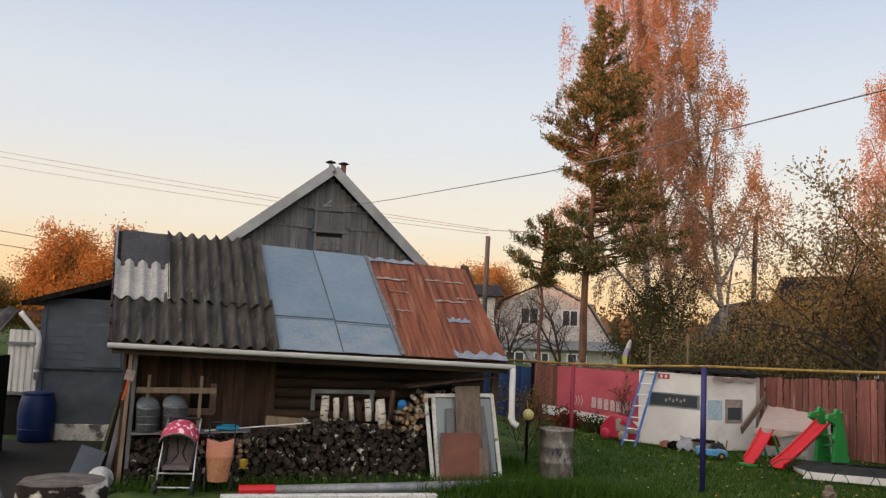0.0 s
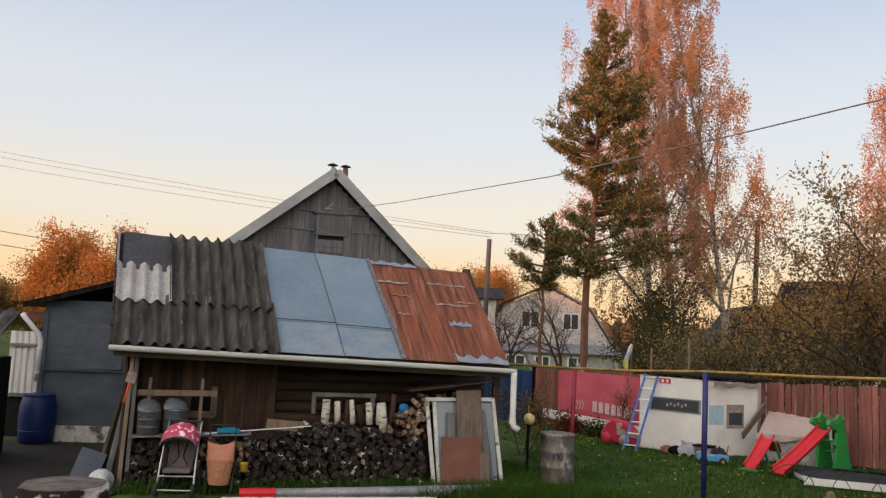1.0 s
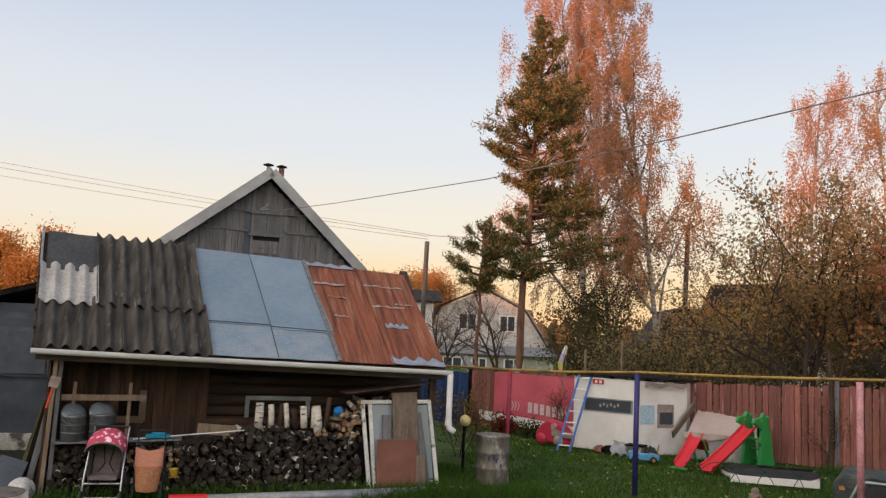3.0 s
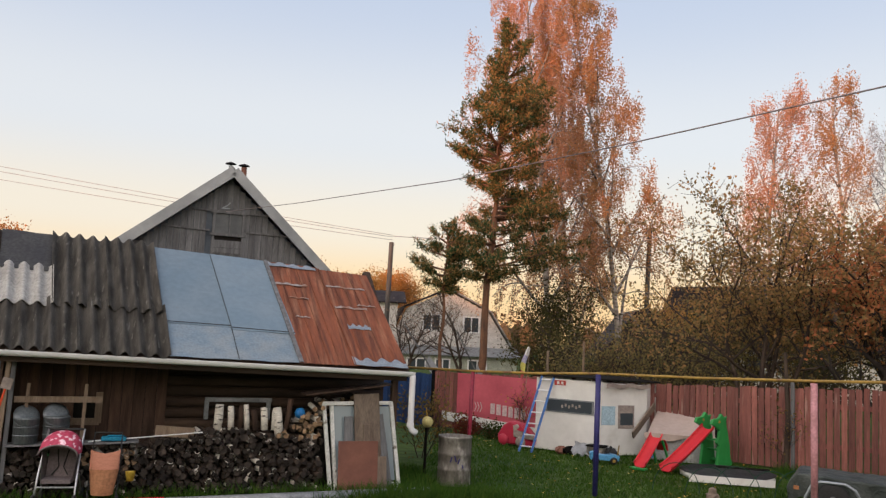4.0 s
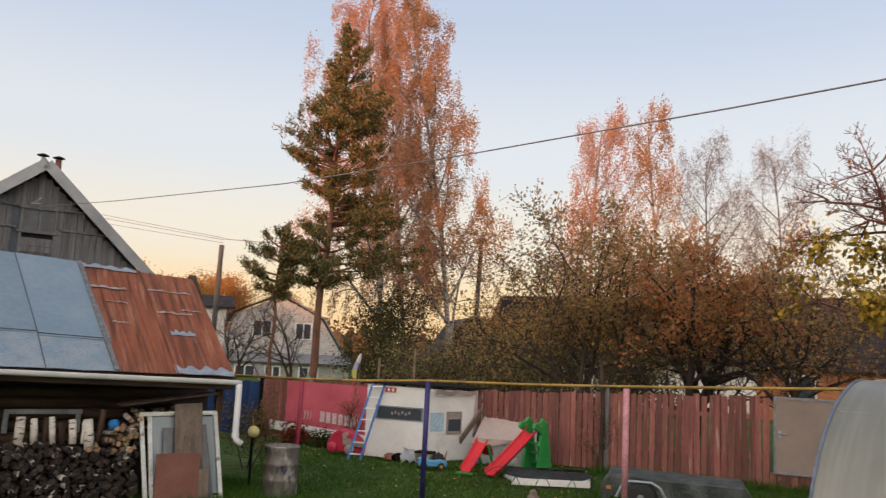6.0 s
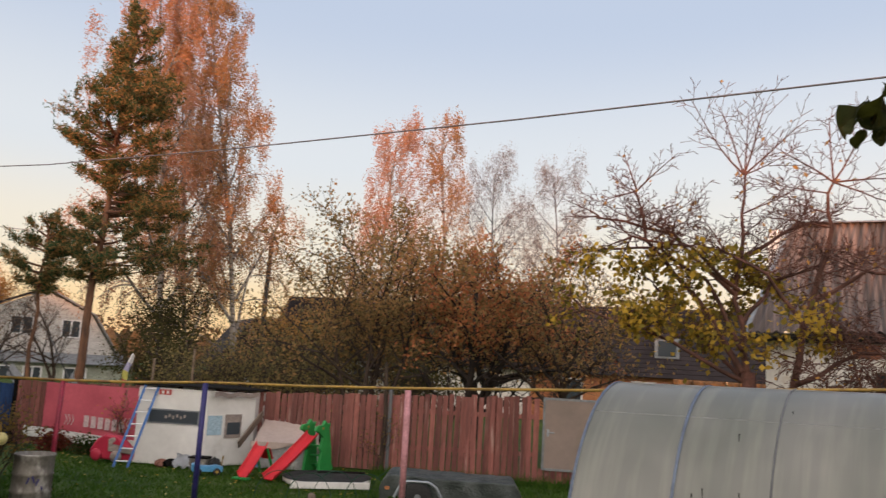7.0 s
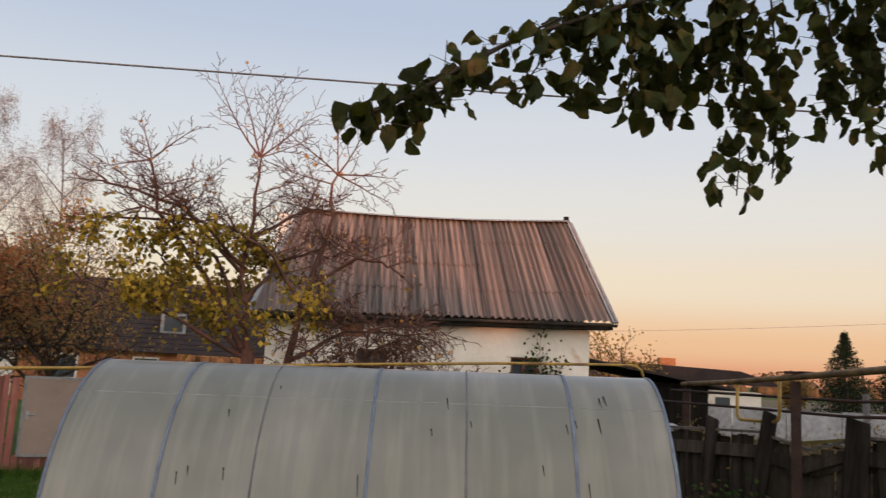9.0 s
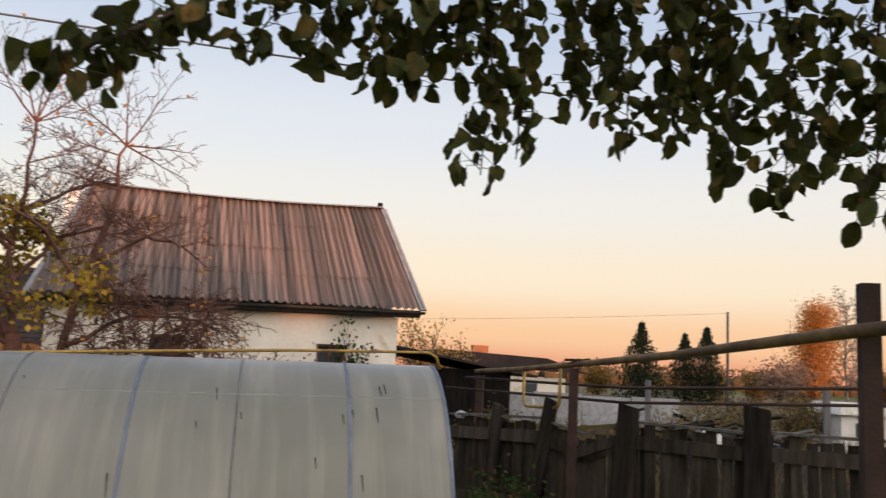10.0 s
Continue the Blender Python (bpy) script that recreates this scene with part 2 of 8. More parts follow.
M_TARP = mat("dark_green_tarpaulin", (0.070, 0.080, 0.074), (0.030, 0.038, 0.035), 3.5, rough=0.5, bump=0.5, dist=0.04, spec=0.3)
M_BOXGREY = mat("stained_grey_board", (0.30, 0.30, 0.30), (0.19, 0.19, 0.19), 3, rough=0.75, bump=0.15, c3=(0.40, 0.39, 0.37), c3scale=4, c3low=0.55, c3high=0.7)
M_RUBBER_SHEET = mat("dark_rubber_sheet", (0.030, 0.031, 0.030), (0.016, 0.017, 0.017), 3, rough=0.6, bump=0.4, dist=0.03)
M_DUSTY = mat("dusty_beige_sheet", (0.40, 0.32, 0.28), (0.34, 0.275, 0.245), 1.5, rough=0.6, bump=0.12, fine=0.08, dist=0.02)
M_GREY_TARP = mat("grey_plastic_sheet", (0.30, 0.25, 0.22), (0.20, 0.165, 0.15), 2.5, rough=0.6, bump=0.5, dist=0.03)
M_RUBBER = mat("black_rubber", (0.02, 0.02, 0.02), (0.03, 0.03, 0.03), 5, rough=0.8, bump=0.1)
M_DRUM = mat("scuffed_steel_drum", (0.20, 0.185, 0.16), (0.09, 0.078, 0.066), 4, (1, 1, 0.5), rough=0.6, metal=0.3, bump=0.15, c3=(0.34, 0.32, 0.29), c3scale=5, c3low=0.55, c3high=0.66)
M_BIRCH_TRUNK = mat("grey_birch_trunk", (0.36, 0.31, 0.27), (0.18, 0.15, 0.13), 2, (1, 1, 3), rough=0.85, bump=0.3, c3=(0.04, 0.035, 0.03), c3scale=3, c3low=0.55, c3high=0.64)
M_SHEETING = mat("weathered_white_sheeting", (0.30, 0.31, 0.33), (0.21, 0.22, 0.23), 0.8, rough=0.7, bump=0.1)
M_BARK = mat("brown_tree_bark", (0.06, 0.04, 0.028), (0.035, 0.025, 0.02), 3, (3, 3, 0.6), rough=0.9, bump=0.5)
M_PINE_BARK = mat("orange_pine_bark", (0.175, 0.082, 0.046), (0.075, 0.043, 0.03), 2, (3, 3, 0.6), rough=0.9, bump=0.5)
M_REDROOF = mat("reddish_corrugated_asbestos", (0.205, 0.152, 0.134), (0.070, 0.060, 0.057), 2.2, (6, 0.05, 0.05), rough=0.9, bump=0.4, low=0.36, high=0.64, c3=(0.055, 0.050, 0.049), c3scale=0.7, c3low=0.5, c3high=0.66)
M_DARKROOF = mat("dark_brown_roof", (0.030, 0.021, 0.021), (0.020, 0.015, 0.016), 1.2, rough=0.9, bump=0.3)
M_ORANGE_BRICK = mat("orange_brick", (0.36, 0.15, 0.06), (0.26, 0.10, 0.05), 3, rough=0.85, bump=0.3)
M_WHITE_BRICK = mat("white_silicate_brick", (0.55, 0.52, 0.50), (0.45, 0.43, 0.41), 2, rough=0.9, bump=0.3, rand=0.05)
M_OLD_FENCE = mat("near_black_old_planks", (0.016, 0.0135, 0.0115), (0.005, 0.0045, 0.004), 2.5, (5, 5, 0.6), rough=0.95, bump=0.5, rand=0.5, spec=0.1)
M_OLD_POST = mat("near_black_old_post", (0.026, 0.021, 0.018), (0.009, 0.008, 0.007), 2.5, (5, 5, 0.6), rough=0.95, bump=0.7, rand=0.3, spec=0.1)
M_WIRE = mat("grey_cable", (0.24, 0.19, 0.19), (0.18, 0.15, 0.15), 5, rough=0.6, bump=0)
# near-black that paints shade in gaps and openings; also the flue cowls
M_DARK = mat("shade_and_cowl_black", (0.008, 0.007, 0.006), (0.012, 0.01, 0.009), 4, rough=1, bump=0)
M_GLASS = glass("window_glass")
M_PANE_PALE = glass("pale_window_glass", (0.22, 0.27, 0.30), 0.12)


# ---- mesh building ----
class Mesh:
    """Collects vertices and faces; ob() makes one mesh object of them."""

    def __init__(self):
        self.v, self.f = [], []

    def add(self, verts, faces):
        k = len(self.v)
        self.v += [tuple(p) for p in verts]
        self.f += [tuple(i + k for i in face) for face in faces]
        return self

    def box(self, c, s, m=None, taper=1.0):
        x, y, z = s[0] / 2, s[1] / 2, s[2] / 2
        pts = [Vector((i * x * (taper if k > 0 else 1), j * y * (taper if k > 0 else 1), k * z)) for k in (-1, 1) for i, j in ((-1, -1), (1, -1), (1, 1), (-1, 1))]
        pts = [(m @ p if m else p) + Vector(c) for p in pts]
        return self.add(pts, [(3, 2, 1, 0), (4, 5, 6, 7), (0, 1, 5, 4), (1, 2, 6, 5), (2, 3, 7, 6), (3, 0, 4, 7)])

    def beam(self, a, b, w, h, up=(0, 0, 1)):
        """A bar of w by h from a to b."""
        a, b = Vector(a), Vector(b)
        d = (b - a).normalized()
        s = d.cross(Vector(up))
        s = s.normalized() if s.length > 1e-4 else Vector((1, 0, 0))
        t = s.cross(d).normalized()
        pts = [p + s * (i * w / 2) + t * (j * h / 2) for p in (a, b) for i, j in ((-1, -1), (1, -1), (1, 1), (-1, 1))]
        return self.add(pts, [(0, 1, 2, 3), (7, 6, 5, 4), (1, 0, 4, 5), (2, 1, 5, 6), (3, 2, 6, 7), (0, 3, 7, 4)])

    def tube(self, a, b, r0, r1=None, n=10, caps=True):
        r1 = r0 if r1 is None else r1
        return self.pipe([a, b], [r0, r1], n, caps)

    def pipe(self, pts, radii, n=8, caps=True):
        pts = [Vector(p) for p in pts]
        if not hasattr(radii, "__len__"):
            radii = [radii] * len(pts)
        k0 = len(self.v)
        prev = None
        for i, p in enumerate(pts):
            d = (pts[min(i + 1, len(pts) - 1)] - pts[max(i - 1, 0)]).normalized()
            ref = prev if prev is not None else (Vector((0, 0, 1)) if abs(d.z) < 0.9 else Vector((1, 0, 0)))
            s = (ref - d * ref.dot(d))
            s = s.normalized() if s.length > 1e-5 else d.orthogonal().normalized()
            prev = s
            t = d.cross(s)
            for j in range(n):
                a = 2 * math.pi * j / n
                self.v.append(tuple(p + (s * math.cos(a) + t * math.sin(a)) * radii[i]))
        for i in range(len(pts) - 1):
            for j in range(n):
                a, b = k0 + i * n + j, k0 + i * n + (j + 1) % n
                self.f.append((a, b, b + n, a + n))
        if caps:
            self.f.append(tuple(k0 + j for j in reversed(range(n))))
            self.f.append(tuple(k0 + (len(pts) - 1) * n + j for j in range(n)))
        return self

    def lathe(self, prof, c=(0, 0, 0), n=24, wobble=0.0):
        k0 = len(self.v)
        for i, (r, z) in enumerate(prof):
            for j in range(n):
                a = 2 * math.pi * j / n
                rr = r * (1 + wobble * noise.noise((math.cos(a) * 2, math.sin(a) * 2, i * 0.7)))
                self.v.append((c[0] + rr * math.cos(a), c[1] + rr * math.sin(a), c[2] + z))
        for i in range(len(prof) - 1):
            for j in range(n):
                a, b = k0 + i * n + j, k0 + i * n + (j + 1) % n
                self.f.append((a, b, b + n, a + n))
        self.f.append(tuple(k0 + j for j in reversed(range(n))))
        self.f.append(tuple(k0 + (len(prof) - 1) * n + j for j in range(n)))
        return self

    def sheet(self, fn, nu, nv, thick=0.0):
        """A surface fn(s, t) -> point over the unit square; thick gives it an underside."""
        k0 = len(self.v)
        P = [[Vector(fn(i / nu, j / nv)) for j in range(nv + 1)] for i in range(nu + 1)]
        for row in P:
            self.v += [tuple(p) for p in row]
        idx = lambda i, j: k0 + i * (nv + 1) + j
        for i in range(nu):
            for j in range(nv):
                self.f.append((idx(i, j), idx(i + 1, j), idx(i + 1, j + 1), idx(i, j + 1)))
        if thick:
            nrm = (P[nu][0] - P[0][0]).cross(P[0][nv] - P[0][0]).normalized() * thick
            k1 = len(self.v)
            for row in P:
                self.v += [tuple(p - nrm) for p in row]
            o = k1 - k0
            for i in range(nu):
                for j in range(nv):
                    self.f.append((idx(i, j + 1) + o, idx(i + 1, j + 1) + o, idx(i + 1, j) + o, idx(i, j) + o))
            rim = [idx(i, 0) for i in range(nu)] + [idx(nu, j) for j in range(nv)] + [idx(i, nv) for i in range(nu, 0, -1)] + [idx(0, j) for j in range(nv, 0, -1)]
            for a, b in zip(rim, rim[1:] + rim[:1]):
                k2 = len(self.v)                 # the rim has corners of its own, so that it stays crisp
                self.v += [self.v[i] for i in (b, a, a + o, b + o)]
                self.f.append((k2, k2 + 1, k2 + 2, k2 + 3))
        return self

    def prism(self, poly, y0, y1):
        """The polygon (x, z) drawn out along y."""
        k = len(poly)
        pts = [(x, y0, z) for x, z in poly] + [(x, y1, z) for x, z in poly]
        return self.add(pts, [tuple(range(k)), tuple(reversed(range(k, 2 * k)))] + [((i + 1) % k, i, i + k, (i + 1) % k + k) for i in range(k)])

    def data(self, name, material, smooth=False):
        me = bpy.data.meshes.new(name)
        me.from_pydata(self.v, [], self.f)
        me.materials.append(material)
        if smooth:
            me.polygons.foreach_set("use_smooth", [True] * len(me.polygons))
        me.update()
        return me

    def ob(self, name, material, m=None, smooth=False):
        o = new(name, self.data(name, material, smooth))
        if m is not None:
            o.matrix_world = m
        return o


def thing(name, m, label, category, group="", kind=""):
    e = new(name)
    e.empty_display_size = 0.2
    e.matrix_world = m
    return tagged(e, label, category, group, kind)


def part(name, mesh, material, parent, label="", smooth=False, m=None):
    me = mesh if isinstance(mesh, bpy.types.Mesh) else mesh.data(name, material, smooth)
    o = new(name, me)
    o.parent = parent
    if m is not None:
        o.matrix_basis = m
    if label:
        o["label"] = label
    return o


def soft_edge(o, w=0.006, seg=1):
    b = o.modifiers.new("edge", "BEVEL")
    b.width, b.segments, b.limit_method = w, seg, "ANGLE"
    return o


# ---- ground ----
def ground_height(x, y):
    return 0.03 * noise.noise((x * 0.35, y * 0.35, 0)) + 0.02 * noise.noise((x * 1.3, y * 1.3, 4))


g = Mesh()
xs = [-600, -250, -100, -40] + [-20 + i * 1.0 for i in range(61)] + [60, 110, 250, 700]
ys = [-500, -200, -80, -30] + [-12 + i * 1.0 for i in range(57)] + [60, 100, 220, 700]
for x in xs:
    for y in ys:
        near = -20 <= x <= 40 and -12 <= y <= 44
        g.v.append((x, y, ground_height(x, y) - 0.02 if near else -0.03))
ny = len(ys)
for i in range(len(xs) - 1):
    for j in range(ny - 1):
        a = i * ny + j
        g.f.append((a, a + ny, a + ny + 1, a + 1))
tagged(g.ob("ground", M_GRASS, smooth=True), "autumn lawn and bare garden earth", "ground", kind="structure")

rng = np.random.default_rng(3)
earth = Mesh().sheet(lambda a, b: (-9.5 + 5.3 * a + 0.5 * b, 7.5 + 6.4 * b, ground_height(-9.5 + 5.3 * a + 0.5 * b, 7.5 + 6.4 * b) + 0.012), 30, 30)
tagged(earth.ob("earth_yard", M_DIRT, smooth=True), "bare trodden dark earth beside the shed", "ground", kind="structure")


def scatter(name, material, pts, h0, h1, w, lean, label, category, blades=True):
    """Many thin blades, or flat leaves, standing at the points."""
    n = len(pts)
    a = rng.uniform(0, 2 * np.pi, n)
    h = rng.uniform(h0, h1, n)
    dx, dy = np.cos(a) * w, np.sin(a) * w
    lx, ly = rng.normal(0, lean, n) * h, rng.normal(0, lean, n) * h
    z = np.array([ground_height(x, y) - 0.025 for x, y in pts])
    v = np.zeros((n, 3, 3))
    v[:, 0] = np.stack([pts[:, 0] - dx, pts[:, 1] - dy, z], 1)
    v[:, 1] = np.stack([pts[:, 0] + dx, pts[:, 1] + dy, z], 1)
    v[:, 2] = np.stack([pts[:, 0] + lx, pts[:, 1] + ly, z + h], 1)
    if not blades:
        v[:, :, 2] = (z + 0.035)[:, None] + rng.uniform(0, 0.03, (n, 3))
        v[:, 2, 0], v[:, 2, 1] = pts[:, 0] - dy * 2, pts[:, 1] + dx * 2
    me = bpy.data.meshes.new(name)
    me.from_pydata(v.reshape(-1, 3).tolist(), [], np.arange(3 * n).reshape(-1, 3).tolist())
    me.materials.append(material)
    return tagged(new(name, me), label, category, kind="stuff")


def in_quad(n, a, b, c, d):
    s, t = rng.uniform(0, 1, (n, 1)), rng.uniform(0, 1, (n, 1))
    a, b, c, d = (np.array(p, float) for p in (a, b, c, d))
    return (a * (1 - s) + b * s) * (1 - t) + (d * (1 - s) + c * s) * t


lawn = in_quad(52000, (1.0, 11.2), (8.6, 8.6), (12.5, 11.8), (2.6, 20.2))
scatter("lawn_grass", M_BLADE, lawn, 0.03, 0.09, 0.008, 0.5, "short green lawn grass with worn patches", "grass")
tall = np.concatenate([in_quad(1500, (-4.2, 10.2), (1.2, 11.6), (1.0, 12.0), (-4.2, 10.55)), in_quad(2200, (0.9, 11.9), (1.5, 12.0), (1.4, 13.6), (0.9, 13.4)), in_quad(1800, (8.2, 14.6), (12.0, 11.4), (12.3, 12.0), (8.5, 15.1)), in_quad(1200, (10.3, -1.5), (11.0, 1.0), (10.0, 1.2), (9.6, -1.0))])
scatter("tall_grass", M_BLADE, tall, 0.08, 0.26, 0.009, 0.5, "uncut grass along walls and fence", "grass")
mound = np.stack([rng.normal(1.5, 0.75, 5200), rng.normal(11.15, 0.22, 5200)], 1)
scatter("grass_tussock", M_BLADE, mound, 0.08, 0.30, 0.010, 0.6, "overgrown tussock of green grass", "grass")
scatter("fallen_leaves", M_FALLEN, in_quad(420, (1.0, 11.2), (8.6, 8.6), (12.5, 11.8), (2.6, 20.2)), 0.01, 0.02, 0.022, 0, "scattered yellow fallen leaves on the lawn", "leaves", blades=False)


# ---- the shed ----
SHED = pose(-4.05, 10.62, 0, 0, 0, 15.5)
shed = thing("shed", SHED, "old dark log shed with patched slate and tin roof", "shed")
E0, E1, T0, T1 = Vector((-0.235, -0.15, 1.855)), Vector((5.21, -0.15, 1.728)), Vector((-0.52, 1.95, 3.505)), Vector((5.125, 1.95, 3.225))
ROOF_N = (E1 - E0).cross(T0 - E0).normalized()


def roof(s, w, up=0.0):
    return (E0.lerp(E1, s)).lerp(T0.lerp(T1, s), w) + ROOF_N * up


def wavy(s0, s1, w0, w1, waves, amp, lift, material, name, label="", sag=0.0, m=None):
    mesh = Mesh()
    mesh.sheet(lambda a, b: roof(s0 + (s1 - s0) * a, w0 + (w1 - w0) * b, lift + 1.25 * amp * math.cos(2 * math.pi * waves * a) + sag * math.sin(math.pi * b)), max(12, int(waves * 9)), 6, 0.012)
    return part(name, mesh, material, shed, label, smooth=True)


# sheets of slate: lower course, upper course, a pale replacement and a felt patch
wavy(0.003, 0.19, 0.0, 0.40, 6, 0.036, 0.035, M_SLATE, "roof_sheet", "mossy grey-brown corrugated slate")
wavy(0.185, 0.392, -0.012, 0.405, 6, 0.036, 0.045, M_SLATE, "roof_sheet")
wavy(0.130, 0.262, 0.345, 1.0, 4, 0.036, 0.062, M_SLATE, "roof_sheet")
wavy(0.258, 0.383, 0.34, 1.01, 4, 0.036, 0.072, M_SLATE, "roof_sheet")
wavy(0.0, 0.134, 0.335, 0.665, 4, 0.03, 0.066, M_SLATE_NEW, "roof_sheet", "pale new corrugated slate")
felt = Mesh().sheet(lambda a, b: roof(0.012 + 0.122 * a, 0.63 + 0.36 * b, 0.045 + 0.004 * math.sin(9 * a + 5 * b)), 8, 8, 0.012)
part("roof_felt_patch", felt, M_TAR, shed, "black roofing felt patch")
part("barge_board", Mesh().beam(roof(0.0, 0.62, 0.05), roof(0.0, 1.0, 0.05), 0.03, 0.10, ROOF_N), M_GREY_TRIM, shed, "grey tin barge board")


def tin(s0, s1, s2, s3, w0, w1, lift, material, name, label="", dents=0.006, seed=0):
    mesh = Mesh().sheet(lambda a, b: roof((s0 + (s1 - s0) * a) * (1 - b) + (s3 + (s2 - s3) * a) * b, w0 + (w1 - w0) * b, lift + dents * noise.noise((a * 3 + seed, b * 3, seed))), 14, 14, 0.006)
    return part(name, mesh, material, shed, label, smooth=True)


tin(0.388, 0.552, 0.535, 0.385, 0.27, 1.0, 0.040, M_BLUE_TIN, "tin_sheet", "pale blue smooth tin", seed=1)
tin(0.550, 0.716, 0.694, 0.533, 0.25, 1.0, 0.046, M_BLUE_TIN, "tin_sheet", seed=2)
tin(0.385, 0.556, 0.552, 0.388, 0.0, 0.285, 0.034, M_BLUE_TIN_OLD, "tin_sheet", "weathered pale blue tin", 0.01, 3)
tin(0.553, 0.718, 0.714, 0.550, 0.0, 0.27, 0.038, M_BLUE_TIN_OLD, "tin_sheet", "", 0.01, 4)
for a_, b_ in (((0.551, 0.27, 0.052), (0.534, 1.0, 0.052)), ((0.386, 0.280, 0.050), (0.550, 0.283, 0.050)), ((0.552, 0.268, 0.052), (0.716, 0.262, 0.054)), ((0.554, 0.0, 0.046), (0.551, 0.27, 0.048))):
    part("sheet_joint", Mesh().beam(roof(*a_), roof(*b_), 0.006, 0.008, ROOF_N), M_TAR, shed, "dark open joint between tin sheets")
# rusted tin in narrow trays with raised seams and bare bands
cols = [0.706, 0.733, 0.760, 0.787, 0.814, 0.853, 0.882, 0.911, 0.940, 0.970, 1.0]
for i, (a0, a1) in enumerate(zip(cols, cols[1:])):
    lift = 0.040 if i < 5 else 0.048
    tin(a0, a1, a1 - 0.012 * (1 - 0.6 * (i / 9)), a0 - 0.012 * (1 - 0.6 * (i / 9)), 0.0, 1.0 - (0.0 if i < 5 else 0.025), lift, M_RUST, "rust_tray", "", 0.007, 3 + i)
    part("tray_seam", Mesh().beam(roof(a0, 0, lift + 0.006), roof(a0 - 0.012 * (1 - 0.6 * (i / 9)), 0.98, lift + 0.008), 0.010, 0.012 if i != 5 else 0.035, ROOF_N), M_RUST, shed)
for s0, s1, w, h in ((0.700, 0.845, 0.972, 0.050), (0.706, 0.80, 0.755, 0.024), (0.735, 0.79, 0.615, 0.012), (0.858, 0.975, 0.785, 0.020), (0.86, 0.955, 0.560, 0.024), (0.875, 0.940, 0.365, 0.050), (0.735, 0.775, 0.42, 0.012), (0.850, 0.998, 0.035, 0.075), (0.93, 0.985, 0.60, 0.014)):
    part("bare_tin_band", Mesh().sheet(lambda a, b: roof(s0 - 0.010 * w + (s1 - s0) * a, w - h / 2 + h * b * (0.75 + 0.25 * math.sin(23 * a + 40 * w)) + 0.004 * math.sin(11 * a + 30 * w), 0.062), 24, 2, 0.004), M_WORN_TIN if h < 0.045 else M_GALV, shed, "bare grey tin band")
part("tin_edge", Mesh().beam(roof(0.709, 0, 0.06), roof(0.690, 1, 0.06), 0.06, 0.02, ROOF_N), M_GREY_PLANK, shed)
back = Mesh().sheet(lambda a, b: roof(a, 1.0, 0.0) + Vector((0, 1.9 * b, -1.5 * b)), 6, 4, 0.02)
part("back_roof", back, M_SLATE, shed)
deck = Mesh().sheet(lambda a, b: roof(a, b, -0.012), 4, 4, 0.03)
part("roof_deck", deck, M_LOGWALL, shed)
# gutter with brackets and the down pipe
gut = Mesh()
gut.sheet(lambda a, b: E0.lerp(E1, -0.005 + 1.02 * a) + Vector((0, -0.055 - 0.055 * math.cos(math.pi * b), -0.012 - 0.065 * math.sin(math.pi * b))), 30, 8, 0.004)
part("gutter", gut, M_WHITE_PVC, shed, "white plastic gutter", smooth=True)
for k in range(10):
    p = E0.lerp(E1, 0.04 + 0.104 * k)
    part("gutter_bracket", Mesh().sheet(lambda a, b: p + Vector((0.012 * (a - 0.5) * 2, -0.055 - 0.062 * math.cos(math.pi * b), -0.008 - 0.072 * math.sin(math.pi * b))), 1, 8, 0.004), M_WHITE_PVC, shed)
e = E1 + Vector((0.06, -0.06, -0.06))
part("down_pipe", Mesh().pipe([e, e + Vector((0, 0, -0.06)), e + Vector((0.0, 0.0, -0.10)), e + Vector((0, 0, -0.72)), e + Vector((0.02, -0.01, -0.78)), e + Vector((0.09, -0.03, -0.83))], [0.045] * 6, 14), M_WHITE_PVC, shed, "white plastic down pipe", smooth=True)
part("pipe_collar", Mesh().tube(e + Vector((0, 0, -0.68)), e + Vector((0, 0, -0.74)), 0.053, n=14), M_WHITE_PVC, shed)
part("fascia_board", Mesh().beam(E0 + Vector((0.02, 0.03, -0.09)), E1 + Vector((0, 0.03, -0.09)), 0.03, 0.12), M_LOGWALL, shed)

# walls: round logs to one side, upright boards to the other
for k in range(11):
    z = 0.09 + k * 0.152
    part("wall_log", Mesh().pipe([(1.95, 0.86, z), (3.4, 0.865 + 0.01 * math.sin(k), z + 0.01 * math.sin(k * 2)), (5.12, 0.86, z)], [0.08, 0.084, 0.08], 10), M_LOGWALL, shed, "", True)
for k in range(13):
    u = 0.02 + k * 0.15
    if k in (5, 6):
        part("wall_board", Mesh().box((u + 0.07, 0.85, 0.45), (0.142, 0.03, 0.90)), M_PLANK_BROWN, shed)
        part("wall_board", Mesh().box((u + 0.07, 0.85, 1.44), (0.142, 0.03, 0.46)), M_PLANK_BROWN, shed)
    else:
        part("wall_board", Mesh().box((u + 0.07, 0.85 + 0.006 * (k % 3), 0.84), (0.144, 0.03, 1.66)), M_PLANK_BROWN, shed)
# black block: shade behind the wall boards, put in as colour
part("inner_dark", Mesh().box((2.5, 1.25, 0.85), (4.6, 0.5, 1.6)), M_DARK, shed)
part("back_wall", Mesh().box((2.45, 3.4, 0.9), (5.2, 0.12, 1.8)), M_LOGWALL, shed)
part("side_wall", Mesh().prism([(0, 0), (2.6, 0), (2.6, 2.0), (1.1, 3.3), (0.0, 2.35)], -0.06, 0.06), M_LOGWALL, shed, m=pose(5.12, 0.85, 0, 0, 0, 90))
